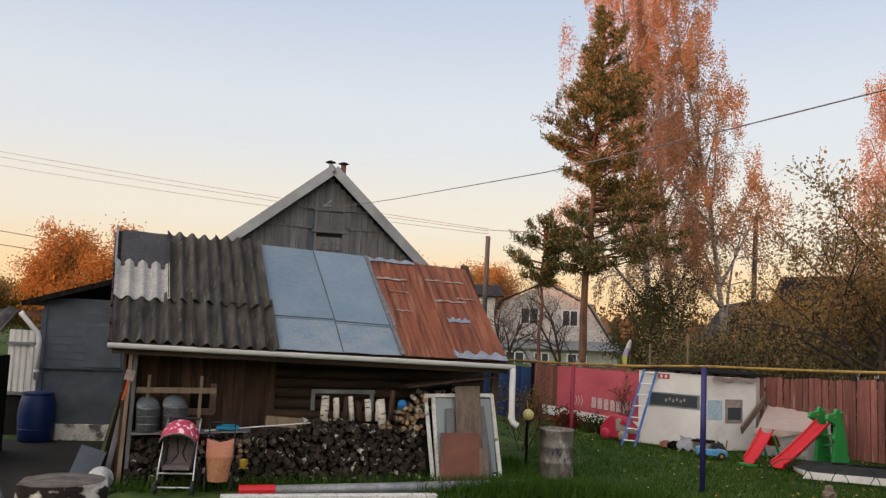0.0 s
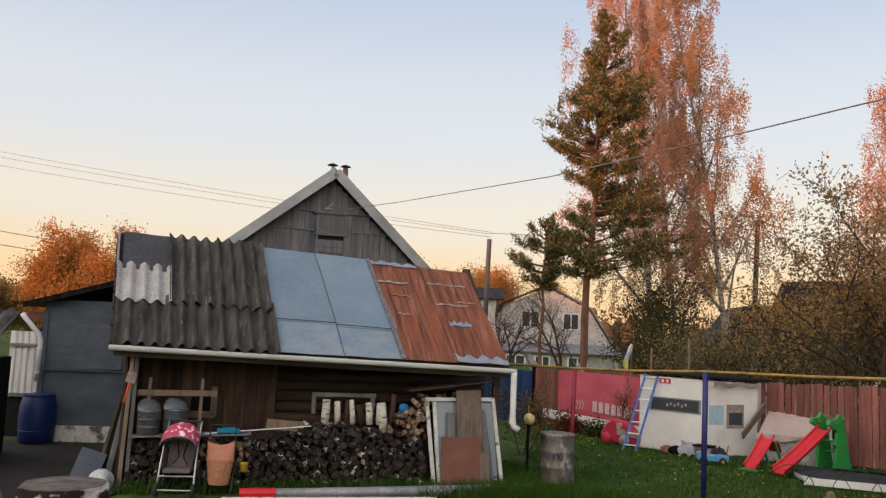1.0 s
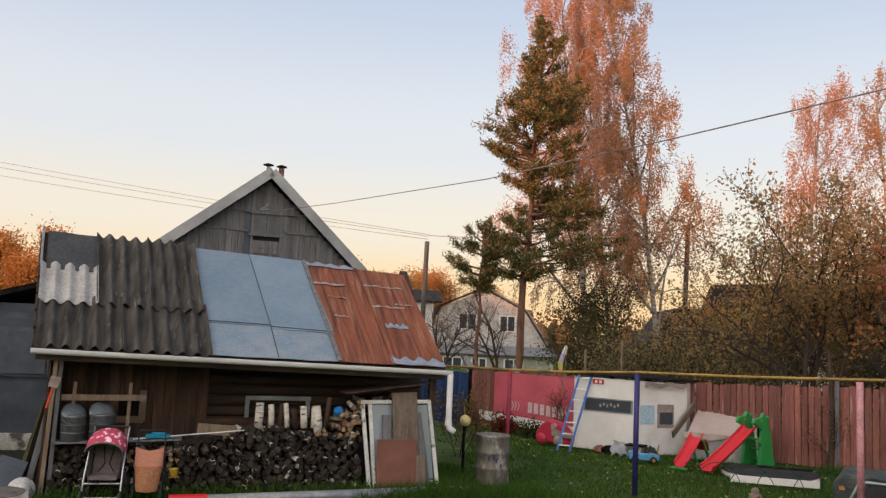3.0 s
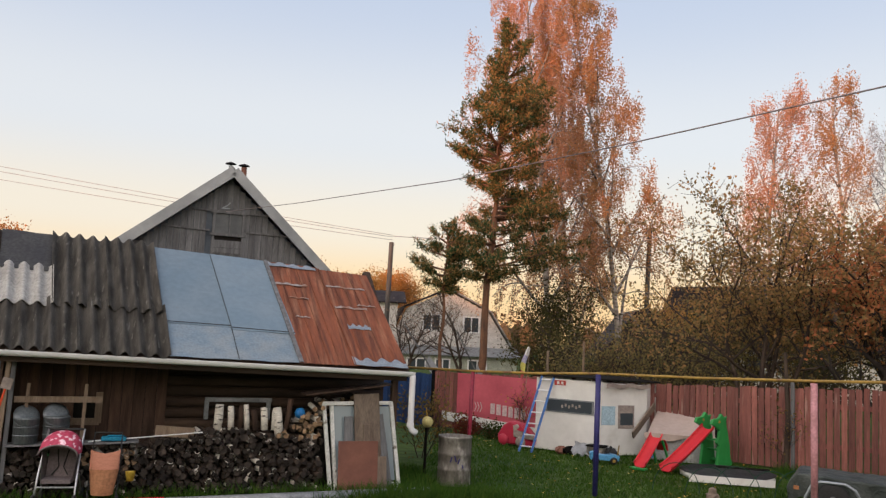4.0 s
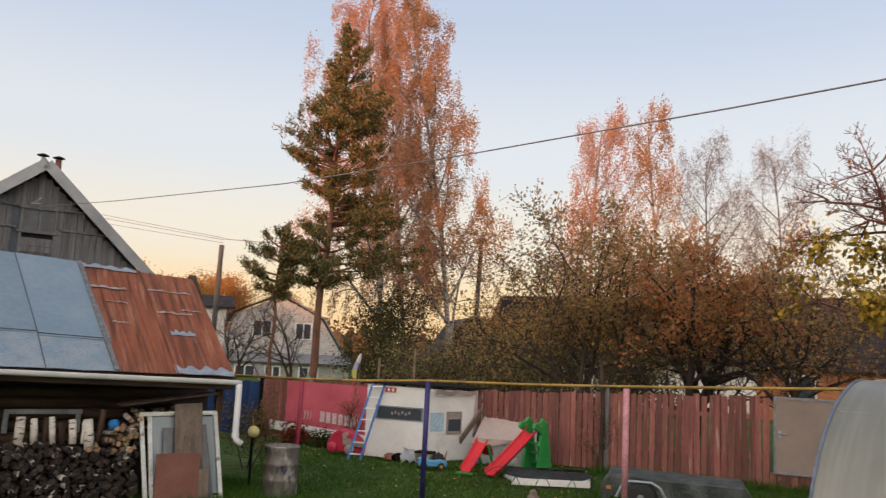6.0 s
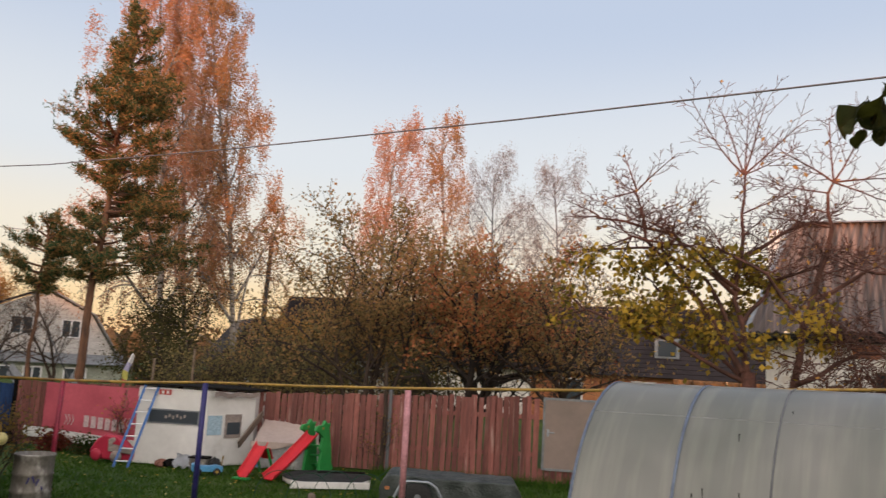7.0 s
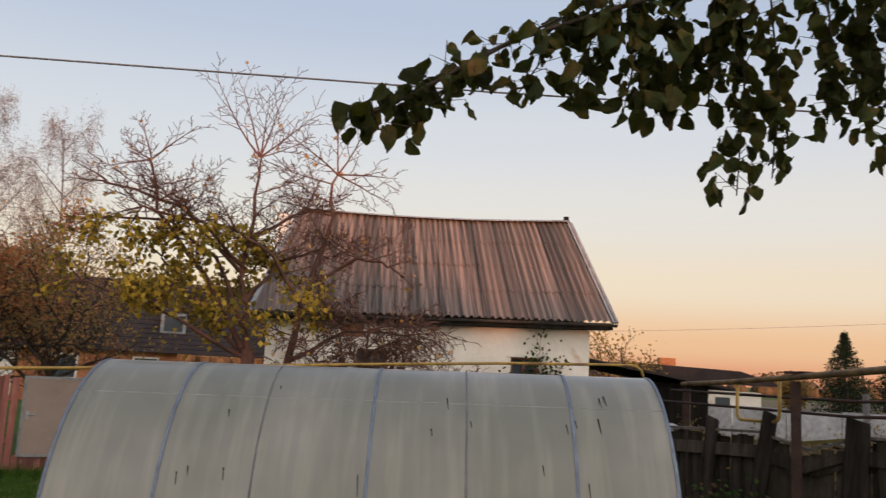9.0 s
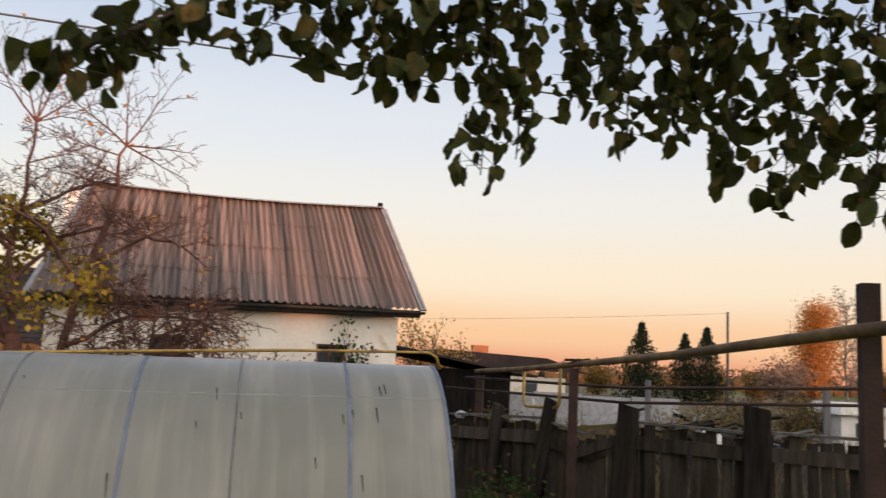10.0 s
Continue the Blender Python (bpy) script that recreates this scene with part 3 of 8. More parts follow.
for k in range(8):
    v0 = 0.02 + k * 0.30
    z = 1.75 + v0 * 0.8 if v0 < 1.9 else 3.2 - (v0 - 1.9) * 0.8
    part("side_board", Mesh().box((-0.06 + 0.01 * (k % 2), v0 + 0.14, z / 2), (0.03, 0.285, z)), M_PLANK_BROWN, shed)
for k in range(7):
    part("gable_board", Mesh().beam(roof(-0.004, 0.02 + k * 0.14, -0.07), roof(-0.004, 0.14 + k * 0.14, -0.07), 0.025, 0.11, ROOF_N), M_LOGWALL, shed)
part("corner_post", Mesh().beam((-0.03, 0.0, -0.02), (0.015, 0.0, 1.76), 0.05, 0.05, (0, 1, 0)), M_PLANK_PALE, shed, "pale timber post")
part("corner_post", Mesh().beam((0.05, 0.05, 0.0), (0.07, 0.05, 1.74), 0.05, 0.05, (0, 1, 0)), M_GREY_PLANK, shed)
part("end_post", Mesh().beam((5.1, 0.1, 0.0), (5.1, 0.1, 1.70), 0.09, 0.09, (0, 1, 0)), M_PLANK_BROWN, shed)
part("rail_board", Mesh().beam((0.1, 0.12, 1.22), (1.12, 0.12, 1.23), 0.03, 0.075), M_PLANK_PALE, shed, "pale timber rail")
part("rail_stay", Mesh().beam((0.24, 0.15, 0.92), (0.25, 0.15, 1.42), 0.04, 0.03, (0, 1, 0)), M_PLANK_PALE, shed)
part("rail_stay", Mesh().beam((0.91, 0.15, 0.72), (0.92, 0.15, 1.42), 0.04, 0.03, (0, 1, 0)), M_PLANK_PALE, shed)
part("hatch_frame", Mesh().box((1.08, 0.82, 1.06), (0.09, 0.05, 0.42)).box((0.92, 0.82, 0.87), (0.36, 0.05, 0.09)), M_PLANK_PALE, shed, "pale timber hatch frame")
part("small_window_frame", Mesh().box((2.95, 0.74, 1.20), (0.95, 0.05, 0.06)).box((3.38, 0.74, 1.05), (0.06, 0.05, 0.26)).box((2.50, 0.74, 1.05), (0.06, 0.05, 0.26)), M_GREY_TRIM, shed, "blue-grey painted window frame")
part("shelf_board", Mesh().beam((0.06, 0.08, 0.665), (1.6, 0.08, 0.71), 0.30, 0.022, (0, 0, 1)), M_GREY_PLANK, shed, "grey shelf board")

# ---- firewood ----
piles = [thing("woodpile", SHED, lab, "firewood", "firewood stacks") for lab in ("dark old split firewood stacked under the shelf", "long dark stack of old split firewood", "taller stack of paler split firewood")]
log_rng = random.Random(5)


def log_mesh(kind, r, pale, seed):
    m = Mesh()
    L = 0.36
    rr = random.Random(seed)
    n = 9 if kind == 0 else (5 if kind == 1 else 3)
    ring_pts = []
    for j in range(n):
        a = 2 * math.pi * j / n + rr.uniform(-0.25, 0.25)
        q = r * rr.uniform(0.82, 1.12)
        if kind == 1 and j == 0:
            q *= 0.55
        ring_pts.append((q * math.cos(a), q * math.sin(a)))
    k = len(ring_pts)
    pts = [(x * 0.92, -L / 2, z * 0.92) for x, z in ring_pts] + [(x, -L / 2 + 0.012, z) for x, z in ring_pts] + [(x, L / 2, z) for x, z in ring_pts]
    m.add(pts, [tuple(range(k)), tuple(reversed(range(2 * k, 3 * k)))] + [((i + 1) % k, i, i + k, (i + 1) % k + k) for i in range(k)] + [((i + 1) % k + k, i + k, i + 2 * k, (i + 1) % k + 2 * k) for i in range(k)])
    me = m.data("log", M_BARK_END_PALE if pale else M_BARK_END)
    me.materials.append(M_BIRCH_BARK if seed % 4 == 0 else M_BARK)
    for p in me.polygons:
        if p.index >= 2 + k:
            p.material_index = 1
    return me


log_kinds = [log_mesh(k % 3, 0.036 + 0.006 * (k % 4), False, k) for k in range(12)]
pale_kinds = [log_mesh(k % 3, 0.038 + 0.006 * (k % 3), True, 20 + k) for k in range(5)]


def pile_top(u):
    pts = [(0.0, 0.60), (1.0, 0.62), (1.3, 0.68), (2.0, 0.74), (2.35, 0.86), (2.6, 0.88), (3.2, 0.84), (3.4, 0.76), (3.7, 1.02), (3.95, 1.24), (4.2, 1.28), (5.0, 1.36)]
    for (a, x), (b, y) in zip(pts, pts[1:]):
        if u <= b:
            return x + (y - x) * (u - a) / (b - a)
    return 1.3


row = 0
z = 0.05
while z < 1.35:
    u = 0.06 + (0.05 if row % 2 else 0)
    while u < 4.95:
        if z < pile_top(u) - 0.02 and not (u > 4.1 and z < 0.2):
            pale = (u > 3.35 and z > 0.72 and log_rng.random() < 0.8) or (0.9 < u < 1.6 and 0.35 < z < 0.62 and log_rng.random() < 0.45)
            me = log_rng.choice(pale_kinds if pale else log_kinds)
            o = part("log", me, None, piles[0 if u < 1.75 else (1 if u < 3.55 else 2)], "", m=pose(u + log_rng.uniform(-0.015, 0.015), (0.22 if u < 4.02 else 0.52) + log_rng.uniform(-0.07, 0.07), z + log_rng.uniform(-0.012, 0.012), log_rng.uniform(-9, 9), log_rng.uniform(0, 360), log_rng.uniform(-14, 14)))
        u += 0.076
    z += 0.065
    row += 1
# black filler, so the gaps between logs read as shade
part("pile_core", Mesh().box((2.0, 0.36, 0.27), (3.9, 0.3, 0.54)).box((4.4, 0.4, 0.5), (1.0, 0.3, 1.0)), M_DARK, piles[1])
curl = Mesh()
for k in range(55):
    cu, cz, ca = log_rng.uniform(0.15, 3.95), log_rng.uniform(0.05, 0.8), log_rng.uniform(0, 6.28)
    if cz < pile_top(cu) - 0.08:
        rr_c = log_rng.uniform(0.03, 0.05)
        curl.pipe([(cu + rr_c * math.cos(ca + t_ * 0.4), -0.005 + 0.01 * log_rng.random(), cz + rr_c * math.sin(ca + t_ * 0.4)) for t_ in range(log_rng.randint(3, 7))], 0.0045, 4)
tagged(part("bark_curls", curl, M_BIRCH_BARK, piles[1], "pale curled edges of birch bark"), kind="stuff")
for k, (u, h, tilt, th) in enumerate([(2.60, 0.30, 2, 0.06), (2.78, 0.28, -3, 0.045), (2.90, 0.29, 1, 0.035), (3.00, 0.30, -6, 0.04), (3.12, 0.24, -9, 0.04), (3.24, 0.27, -5, 0.05), (3.36, 0.24, 0, 0.03), (3.45, 0.36, -7, 0.065), (3.54, 0.38, 6, 0.04)]):
    o = Mesh().pipe([(0, 0, 0), (0.004, 0, h * 0.55), (0, 0, h * 1.15)], [th * 0.95, th, th * 0.92], 9).ob("standing_log", M_BIRCH_BARK if k not in (2, 4, 8) else M_PLANK_BROWN, SHED @ pose(u, 0.16, 0.84 - (0.10 if k == 7 else 0), 0, tilt, 0), smooth=True)
    tagged(o, "short birch log standing on the firewood stack" if k not in (2, 4, 8) else "dark split stick standing on the firewood stack", "log", "logs standing on the woodpile")
ball = Mesh().lathe([(0.01, -0.075), (0.05, -0.06), (0.073, -0.02), (0.073, 0.02), (0.05, 0.06), (0.01, 0.075)], n=14)
tagged(ball.ob("ball", mat("bright_blue_rubber", (0.02, 0.18, 0.45), (0.015, 0.14, 0.38), 4, rough=0.5, bump=0), SHED @ pose(3.72, 0.12, 1.08), True), "small bright blue ball on the firewood", "ball")
sheet = Mesh().beam((3.75, 0.1, 1.35), (5.02, 0.1, 1.52), 0.4, 0.02)
tagged(sheet.ob("cover_sheet", M_PLANK_BROWN, SHED), "rusty brown sheet lying over the stacked firewood", "sheet")

# doors, frames and boards leaning on the pile
frame_m = SHED @ pose(4.02, -0.06, 0, -6, 0, 0)
lean = thing("old_window_frame", frame_m, "chipped white wooden window frames leaning on firewood", "window frame")
for name, a, b in (("stile", (0.16, 0, 0.0), (0.02, 0, 1.24)), ("stile", (0.24, 0.03, 0.0), (0.14, 0.03, 1.22)), ("stile", (1.18, 0, 0.0), (1.03, 0, 1.26)), ("rail", (0.0, 0, 1.23), (1.05, 0, 1.25)), ("rail", (0.2, 0, 0.1), (1.1, 0, 0.1)), ("glazing_bar", (0.60, 0, 0.1), (0.55, 0, 1.2))):
    soft_edge(part(name, Mesh().beam(a, b, 0.055, 0.045, (0, 1, 0)), M_WHITE_PAINT, lean), 0.005)
part("pane", Mesh().add([(0.26, 0.02, 0.15), (0.6, 0.02, 0.15), (0.55, 0.02, 1.2), (0.16, 0.02, 1.2)], [(0, 1, 2, 3)]), M_PANE_PALE, lean)
part("pane", Mesh().add([(0.64, 0.02, 0.15), (1.12, 0.02, 0.15), (1.02, 0.02, 1.2), (0.58, 0.02, 1.2)], [(0, 1, 2, 3)]), M_PANE_PALE, lean)


def leaning_board(name, u, w, h, tilt, v, mt, label, cat="board", t=0.02, rx=-6):
    o = Mesh().box((0, 0, h / 2), (w, t, h)).ob(name, mt, SHED @ pose(u, v, 0.005, rx, tilt, 0))
    soft_edge(o, 0.004)
    return tagged(o, label, cat, "boards leaning on the firewood")


M_HARDBOARD = mat("reddish_hardboard", (0.20, 0.085, 0.058), (0.15, 0.065, 0.048), 3, rough=0.75, bump=0.05, fine=0.08, c3=(0.09, 0.05, 0.04), c3scale=6, c3low=0.66, c3high=0.72)
M_PLYGREY = mat("weathered_plywood", (0.17, 0.13, 0.10), (0.12, 0.09, 0.07), 3, (4, 4, 0.7), rough=0.8, bump=0.1, rand=0.12)
leaning_board("hardboard_panel", 4.53, 0.58, 0.72, 0, -0.20, M_HARDBOARD, "square reddish brown hardboard panel leaning")
leaning_board("plywood_board", 4.72, 0.38, 1.38, -3, -0.14, M_PLYGREY, "tall grey-brown plywood board leaning on window frames")
leaning_board("plank", 4.42, 0.13, 1.05, -1, -0.10, M_GREY_PLANK, "grey weathered plank leaning on window frames")
leaning_board("plank", 5.03, 0.10, 1.10, -9, -0.12, M_GREY_PLANK, "grey weathered plank leaning on window frames")
leaning_board("plank", 4.64, 0.09, 0.95, 1, -0.17, M_PLYGREY, "short brown plank leaning on window frames")
leaning_board("plywood_board", 4.87, 0.20, 0.50, -2, -0.19, M_PLYGREY, "low plywood offcut leaning beside hardboard")

# pails, stroller, doll's pram, tools by the wall
M_ZINC = mat("dull_zinc", (0.18, 0.20, 0.21), (0.11, 0.125, 0.135), 6, (1, 1, 0.4), rough=0.5, metal=0.55, bump=0.15)


def pail(u, v, z, s, label):
    t = thing("zinc_can", SHED @ pose(u, v, z, 0, 0, 20) @ Matrix.Scale(s, 4), label, "milk can", "zinc cans on the shelf")
    part("body", Mesh().lathe([(0.13, 0.0), (0.145, 0.01), (0.15, 0.30), (0.155, 0.305), (0.155, 0.32), (0.15, 0.325)], n=20), M_ZINC, t, smooth=True)
    part("lid", Mesh().lathe([(0.155, 0.0), (0.155, 0.02), (0.12, 0.03), (0.02, 0.04)], n=20), M_ZINC, t, "leaning zinc lid", True, m=pose(0, 0.05, 0.33, 58, 0, 0) if s > 0.99 else pose(0, 0.03, 0.34, 50, 0, 0))
    for k in (0.1, 0.2):
        part("hoop", Mesh().lathe([(0.149, k), (0.155, k + 0.008), (0.149, k + 0.016)], n=20), M_ZINC, t)
    part("handle", Mesh().pipe([(-0.15, 0, 0.28), (-0.12, -0.12, 0.24), (0, -0.17, 0.21), (0.12, -0.12, 0.24), (0.15, 0, 0.28)], 0.005, 6), M_ZINC, t)


pail(0.27, 0.06, 0.685, 0.98, "grey zinc can with domed lid on a shelf")
pail(0.61, 0.08, 0.69, 1.02, "taller grey zinc can with raised lid on a shelf")

M_PINK = mat("pink_flowered_fabric", (0.42, 0.05, 0.10), (0.36, 0.04, 0.08), 3, rough=0.85, bump=0.1, c3=(0.75, 0.52, 0.58), c3scale=16, c3low=0.57, c3high=0.62)
M_GREYCLOTH = mat("grey_fabric", (0.17, 0.135, 0.135), (0.12, 0.10, 0.10), 5, rough=0.9, bump=0.1)
M_SILVER = mat("silver_tube", (0.5, 0.5, 0.52), (0.42, 0.42, 0.44), 5, rough=0.35, metal=0.7, bump=0)
M_PEACH = mat("peach_fabric", (0.46, 0.20, 0.13), (0.40, 0.17, 0.11), 7, (1, 1, 6), rough=0.9, bump=0.2)
M_TANCLOTH = mat("tan_fabric", (0.33, 0.15, 0.075), (0.28, 0.12, 0.06), 4, rough=0.9, bump=0.1)
st = thing("baby_stroller", pose(-3.27, 10.50, 0, 0, 0, 8) @ Matrix.Scale(0.9, 4), "pink flowered baby stroller with grey seat", "stroller")
hood = Mesh().sheet(lambda a, b: (0.25 * math.cos(math.pi * a) * (0.90 + 0.14 * math.sin(math.pi * min(1, b * 1.2))), -0.27 + 0.50 * b, 0.70 + 0.02 * b + 0.27 * math.sin(math.pi * a) ** 0.8 * math.sin(math.pi * (0.10 + 0.72 * b)) ** 0.7), 18, 12, 0.01)
part("hood", hood, M_PINK, st, "pink flowered hood", True)
part("hood_rim", Mesh().pipe([(0.24 * math.cos(math.pi * k / 12), -0.27 - 0.03 * math.sin(math.pi * k / 12), 0.70 + 0.13 * math.sin(math.pi * k / 12)) for k in range(13)], 0.013, 6), M_GREYCLOTH, st)
part("hood_lining", Mesh().sheet(lambda a, b: (0.22 * math.cos(math.pi * a), -0.2 + 0.36 * b, 0.69 + 0.20 * math.sin(math.pi * a) * math.sin(math.pi * (0.15 + 0.6 * b))), 12, 6, 0.006), M_GREYCLOTH, st)
part("seat_back", Mesh().sheet(lambda a, b: (-0.18 + 0.36 * a, 0.02 + 0.16 * b - 0.05 * math.cos(math.pi * (a - 0.5)) * 0, 0.36 + 0.42 * b + 0.0), 6, 6, 0.04), M_GREYCLOTH, st)
part("seat", Mesh().box((0, -0.10, 0.35), (0.36, 0.28, 0.05)), M_GREYCLOTH, st)
for s in (-1, 1):
    part("seat_wing", Mesh().add([(s * 0.19, -0.2, 0.36), (s * 0.19, 0.12, 0.36), (s * 0.21, 0.18, 0.74), (s * 0.22, -0.1, 0.70)], [(0, 1, 2, 3)]), M_GREYCLOTH, st)
    part("frame_tube", Mesh().pipe([(s * 0.25, -0.28, 0.06), (s * 0.24, -0.14, 0.42), (s * 0.23, 0.06, 0.74), (s * 0.23, 0.24, 0.98)], 0.014, 8), M_SILVER, st, "", True)
    part("frame_tube", Mesh().pipe([(s * 0.25, 0.28, 0.07), (s * 0.24, 0.02, 0.40), (s * 0.24, -0.12, 0.46)], 0.012, 8), M_SILVER, st, "", True)
    for y in (-0.28, 0.28):
        part("wheel", Mesh().lathe([(0.03, -0.02), (0.085, -0.02), (0.095, 0), (0.085, 0.02), (0.03, 0.02)], n=16), M_RUBBER, st, "", True, m=pose(s * 0.25, y, 0.095, 0, 90, 0))
    part("harness_strap", Mesh().pipe([(s * 0.07, 0.14, 0.72), (s * 0.03, 0.05, 0.5), (s * 0.10, 0.0, 0.40)], 0.008, 5), M_RUBBER, st)
part("footrest", Mesh().tube((-0.25, -0.2, 0.27), (0.25, -0.2, 0.27), 0.012), M_SILVER, st)
part("crossbar", Mesh().tube((-0.25, -0.27, 0.09), (0.25, -0.27, 0.09), 0.012), M_SILVER, st)
part("handlebar", Mesh().tube((-0.23, 0.24, 0.98), (0.23, 0.24, 0.98), 0.016), M_RUBBER, st)
soft_edge(st.children[4], 0.01, 2)

pr = thing("doll_pram", pose(-2.78, 10.62, 0, 0, 0, 10), "peach knitted doll pram with tan bottom", "doll pram")
part("tub", Mesh().sheet(lambda a, b: (0.17 * math.cos(math.pi * a) * (0.75 + 0.25 * b), -0.12 + 0.05 * b - 0.10 * math.sin(math.pi * a), 0.14 + 0.30 * b), 14, 6, 0.015), M_TANCLOTH, pr, "", True)
part("tub_bottom", Mesh().lathe([(0.03, 0), (0.11, 0.015), (0.135, 0.05)], (0, -0.10, 0.12), 16), M_TANCLOTH, pr, "", True)
part("hood", Mesh().sheet(lambda a, b: (0.17 * math.cos(math.pi * a), -0.07 - 0.08 * math.sin(math.pi * a) * (1 - b), 0.42 + (0.20 + 0.06 * abs(2 * a - 1)) * b), 14, 8, 0.015), M_PEACH, pr, "peach knitted cover", True)
for s in (-1, 1):
    part("frame_tube", Mesh().pipe([(s * 0.16, -0.2, 0.05), (s * 0.17, 0.0, 0.3), (s * 0.16, 0.12, 0.85)], 0.009, 6), M_RUBBER, pr)
    part("wheel", Mesh().lathe([(0.02, -0.012), (0.055, -0.012), (0.055, 0.012), (0.02, 0.012)], n=14), M_RUBBER, pr, "", False, m=pose(s * 0.17, 0.0, 0.06, 0, 90, 0))
part("handlebar", Mesh().tube((-0.16, 0.12, 0.85), (0.16, 0.12, 0.85), 0.01), M_RUBBER, pr)
tray = Mesh().box((0, 0, 0.025), (0.30, 0.14, 0.05)).box((0.02, 0, 0.06), (0.2, 0.08, 0.02))
tagged(soft_edge(tray.ob("toolbox", mat("turquoise_plastic", (0.015, 0.22, 0.36), (0.01, 0.18, 0.3), 4, rough=0.5, bump=0), SHED @ pose(1.30, 0.02, 0.722)), 0.01), "flat turquoise plastic tray on the shelf", "tray")
tagged(Mesh().lathe([(0.045, 0), (0.06, 0.11), (0.064, 0.115)], n=14).ob("small_pail", mat("yellow_plastic", (0.5, 0.36, 0.05), (0.45, 0.3, 0.04), 4, rough=0.5, bump=0), pose(-2.47, 10.62, 0.29), True), "small yellow toy pail hanging by the firewood", "pail")
tagged(Mesh().pipe([(1.0, 0.0, 0.71), (2.4, -0.02, 0.83)], 0.008, 8).ob("white_pole", M_WHITE_PVC, SHED), "white plastic pole lying along the firewood", "pole")
card = Mesh().box((2.05, 0.1, 0.82), (0.5, 0.05, 0.14), Matrix.Rotation(radians(4), 3, "Y"))
tagged(card.ob("plank_offcut", M_PLANK_PALE, SHED), "tan board offcut lying on the firewood", "board")
hose = Mesh().pipe([(0.58 + 0.09 * math.cos(a), -0.02, 0.45 + 0.11 * math.sin(a)) for a in [k * 0.45 for k in range(13)]], 0.012, 6)
tagged(hose.ob("hose_loop", M_GREEN_PLASTIC, SHED, True), "loop of green hose hanging at the woodpile", "hose")
for k, (u, tilt, h, mt) in enumerate([(-0.16, 9, 1.55, M_GREY_PLANK), (-0.24, 11, 1.45, M_OLD_FENCE), (-0.10, 7, 1.62, M_PLANK_BROWN), (-0.31, 13, 1.2, mat("mossy_plank", (0.10, 0.09, 0.04), (0.06, 0.055, 0.03), 3, rough=0.9))]):
    tagged(Mesh().box((0, 0, h / 2), (0.07, 0.03, h)).ob("leaning_plank", mt, SHED @ pose(u - 0.05, 0.1 + 0.05 * k, 0, -3, tilt, 0)), "long old plank leaning on the shed corner", "plank", "planks at the shed corner")
brush = thing("orange_handle_tool", SHED @ pose(-0.05, -0.02, 1.10, 0, 12, 0), "garden tool with bright orange handle hung at the corner", "tool")
part("handle", Mesh().tube((0, 0, 0), (0, 0, 0.26), 0.014), mat("bright_orange_plastic", (0.6, 0.07, 0.02), (0.55, 0.06, 0.02), 4, rough=0.5, bump=0), brush)
part("head", Mesh().box((0, 0, 0.33), (0.12, 0.03, 0.14)), M_GREY_TARP, brush)
tagged(Mesh().lathe([(0.12, 0), (0.15, 0.16), (0.16, 0.165)], n=18).ob("enamel_pail", M_WHITE_PAINT, pose(-4.28, 10.55, 0.05, 65, 0, 20), True), "white enamel pail lying by the shed corner", "pail")
saw = Mesh().box((0, 0, 0.25), (0.32, 0.03, 0.5), Matrix.Rotation(radians(18), 3, "Y"))
tagged(saw.ob("grey_board", M_GREY_PAINT, SHED @ pose(-0.42, -0.1, 0.0, -8)), "grey painted board leaning by the planks", "board")

# the low grey wrapped beam and white plank in the grass
bm = thing("wrapped_beam", pose(0, 0, 0), "long low beam wrapped in grey sheet with red end", "beam")
part("grey_wrap", Mesh().pipe([(-2.02, 10.5, 0.05), (-0.5, 10.95, 0.06), (1.38, 11.62, 0.06)], [0.07, 0.075, 0.07], 8), M_GREY_TRIM, bm, "grey sheet", True)
part("red_end", Mesh().pipe([(-2.45, 10.37, 0.05), (-2.02, 10.5, 0.05)], 0.078, 10), M_RED_PLASTIC, bm, "red plastic end")
tagged(soft_edge(Mesh().beam((-2.6, 10.08, 0.03), (0.05, 10.72, 0.03), 0.14, 0.05).ob("white_plank", M_WHITE_PAINT), 0.006), "chipped white plank lying in the grass", "plank")

# ---- the grey building and things beside the shed ----
ANN = pose(-8.0, 14.0, 0, 0, 0, 10)
ann = thing("grey_outbuilding", ANN, "blue-grey painted timber outbuilding with sloping roof", "outbuilding")
for k in range(9):
    z0 = 1.24 + k * 0.135
    part("clapboard", Mesh().box((1.75, -0.01 - 0.004 * (k % 2), z0 + 0.067), (1.46, 0.03, 0.128)), M_GREY_PAINT, ann)
part("lower_wall", Mesh().box((1.75, 0, 0.74), (1.50, 0.05, 0.96)), M_GREY_PAINT, ann)
part("ledge", Mesh().box((1.75, -0.04, 1.225), (1.56, 0.07, 0.025)), M_GREY_PAINT, ann)
part("corner_board", Mesh().box((1.03, -0.03, 1.25), (0.09, 0.05, 2.0)), M_GREY_PAINT, ann)
part("foundation", Mesh().box((1.8, -0.02, 0.13), (1.7, 0.2, 0.27)), M_WHITEWASH, ann, "peeling whitewashed foundation")
part("side_wall", Mesh().box((1.03, 2.0, 1.25), (0.06, 4.0, 2.4)), M_GREY_PAINT, ann)
part("door_panel", Mesh().box((2.05, -0.04, 1.62), (0.62, 0.02, 0.72)), M_GREY_PAINT, ann)
part("body", Mesh().box((2.6, 2.0, 1.2), (3.1, 3.9, 2.35)), M_GREY_PAINT, ann)
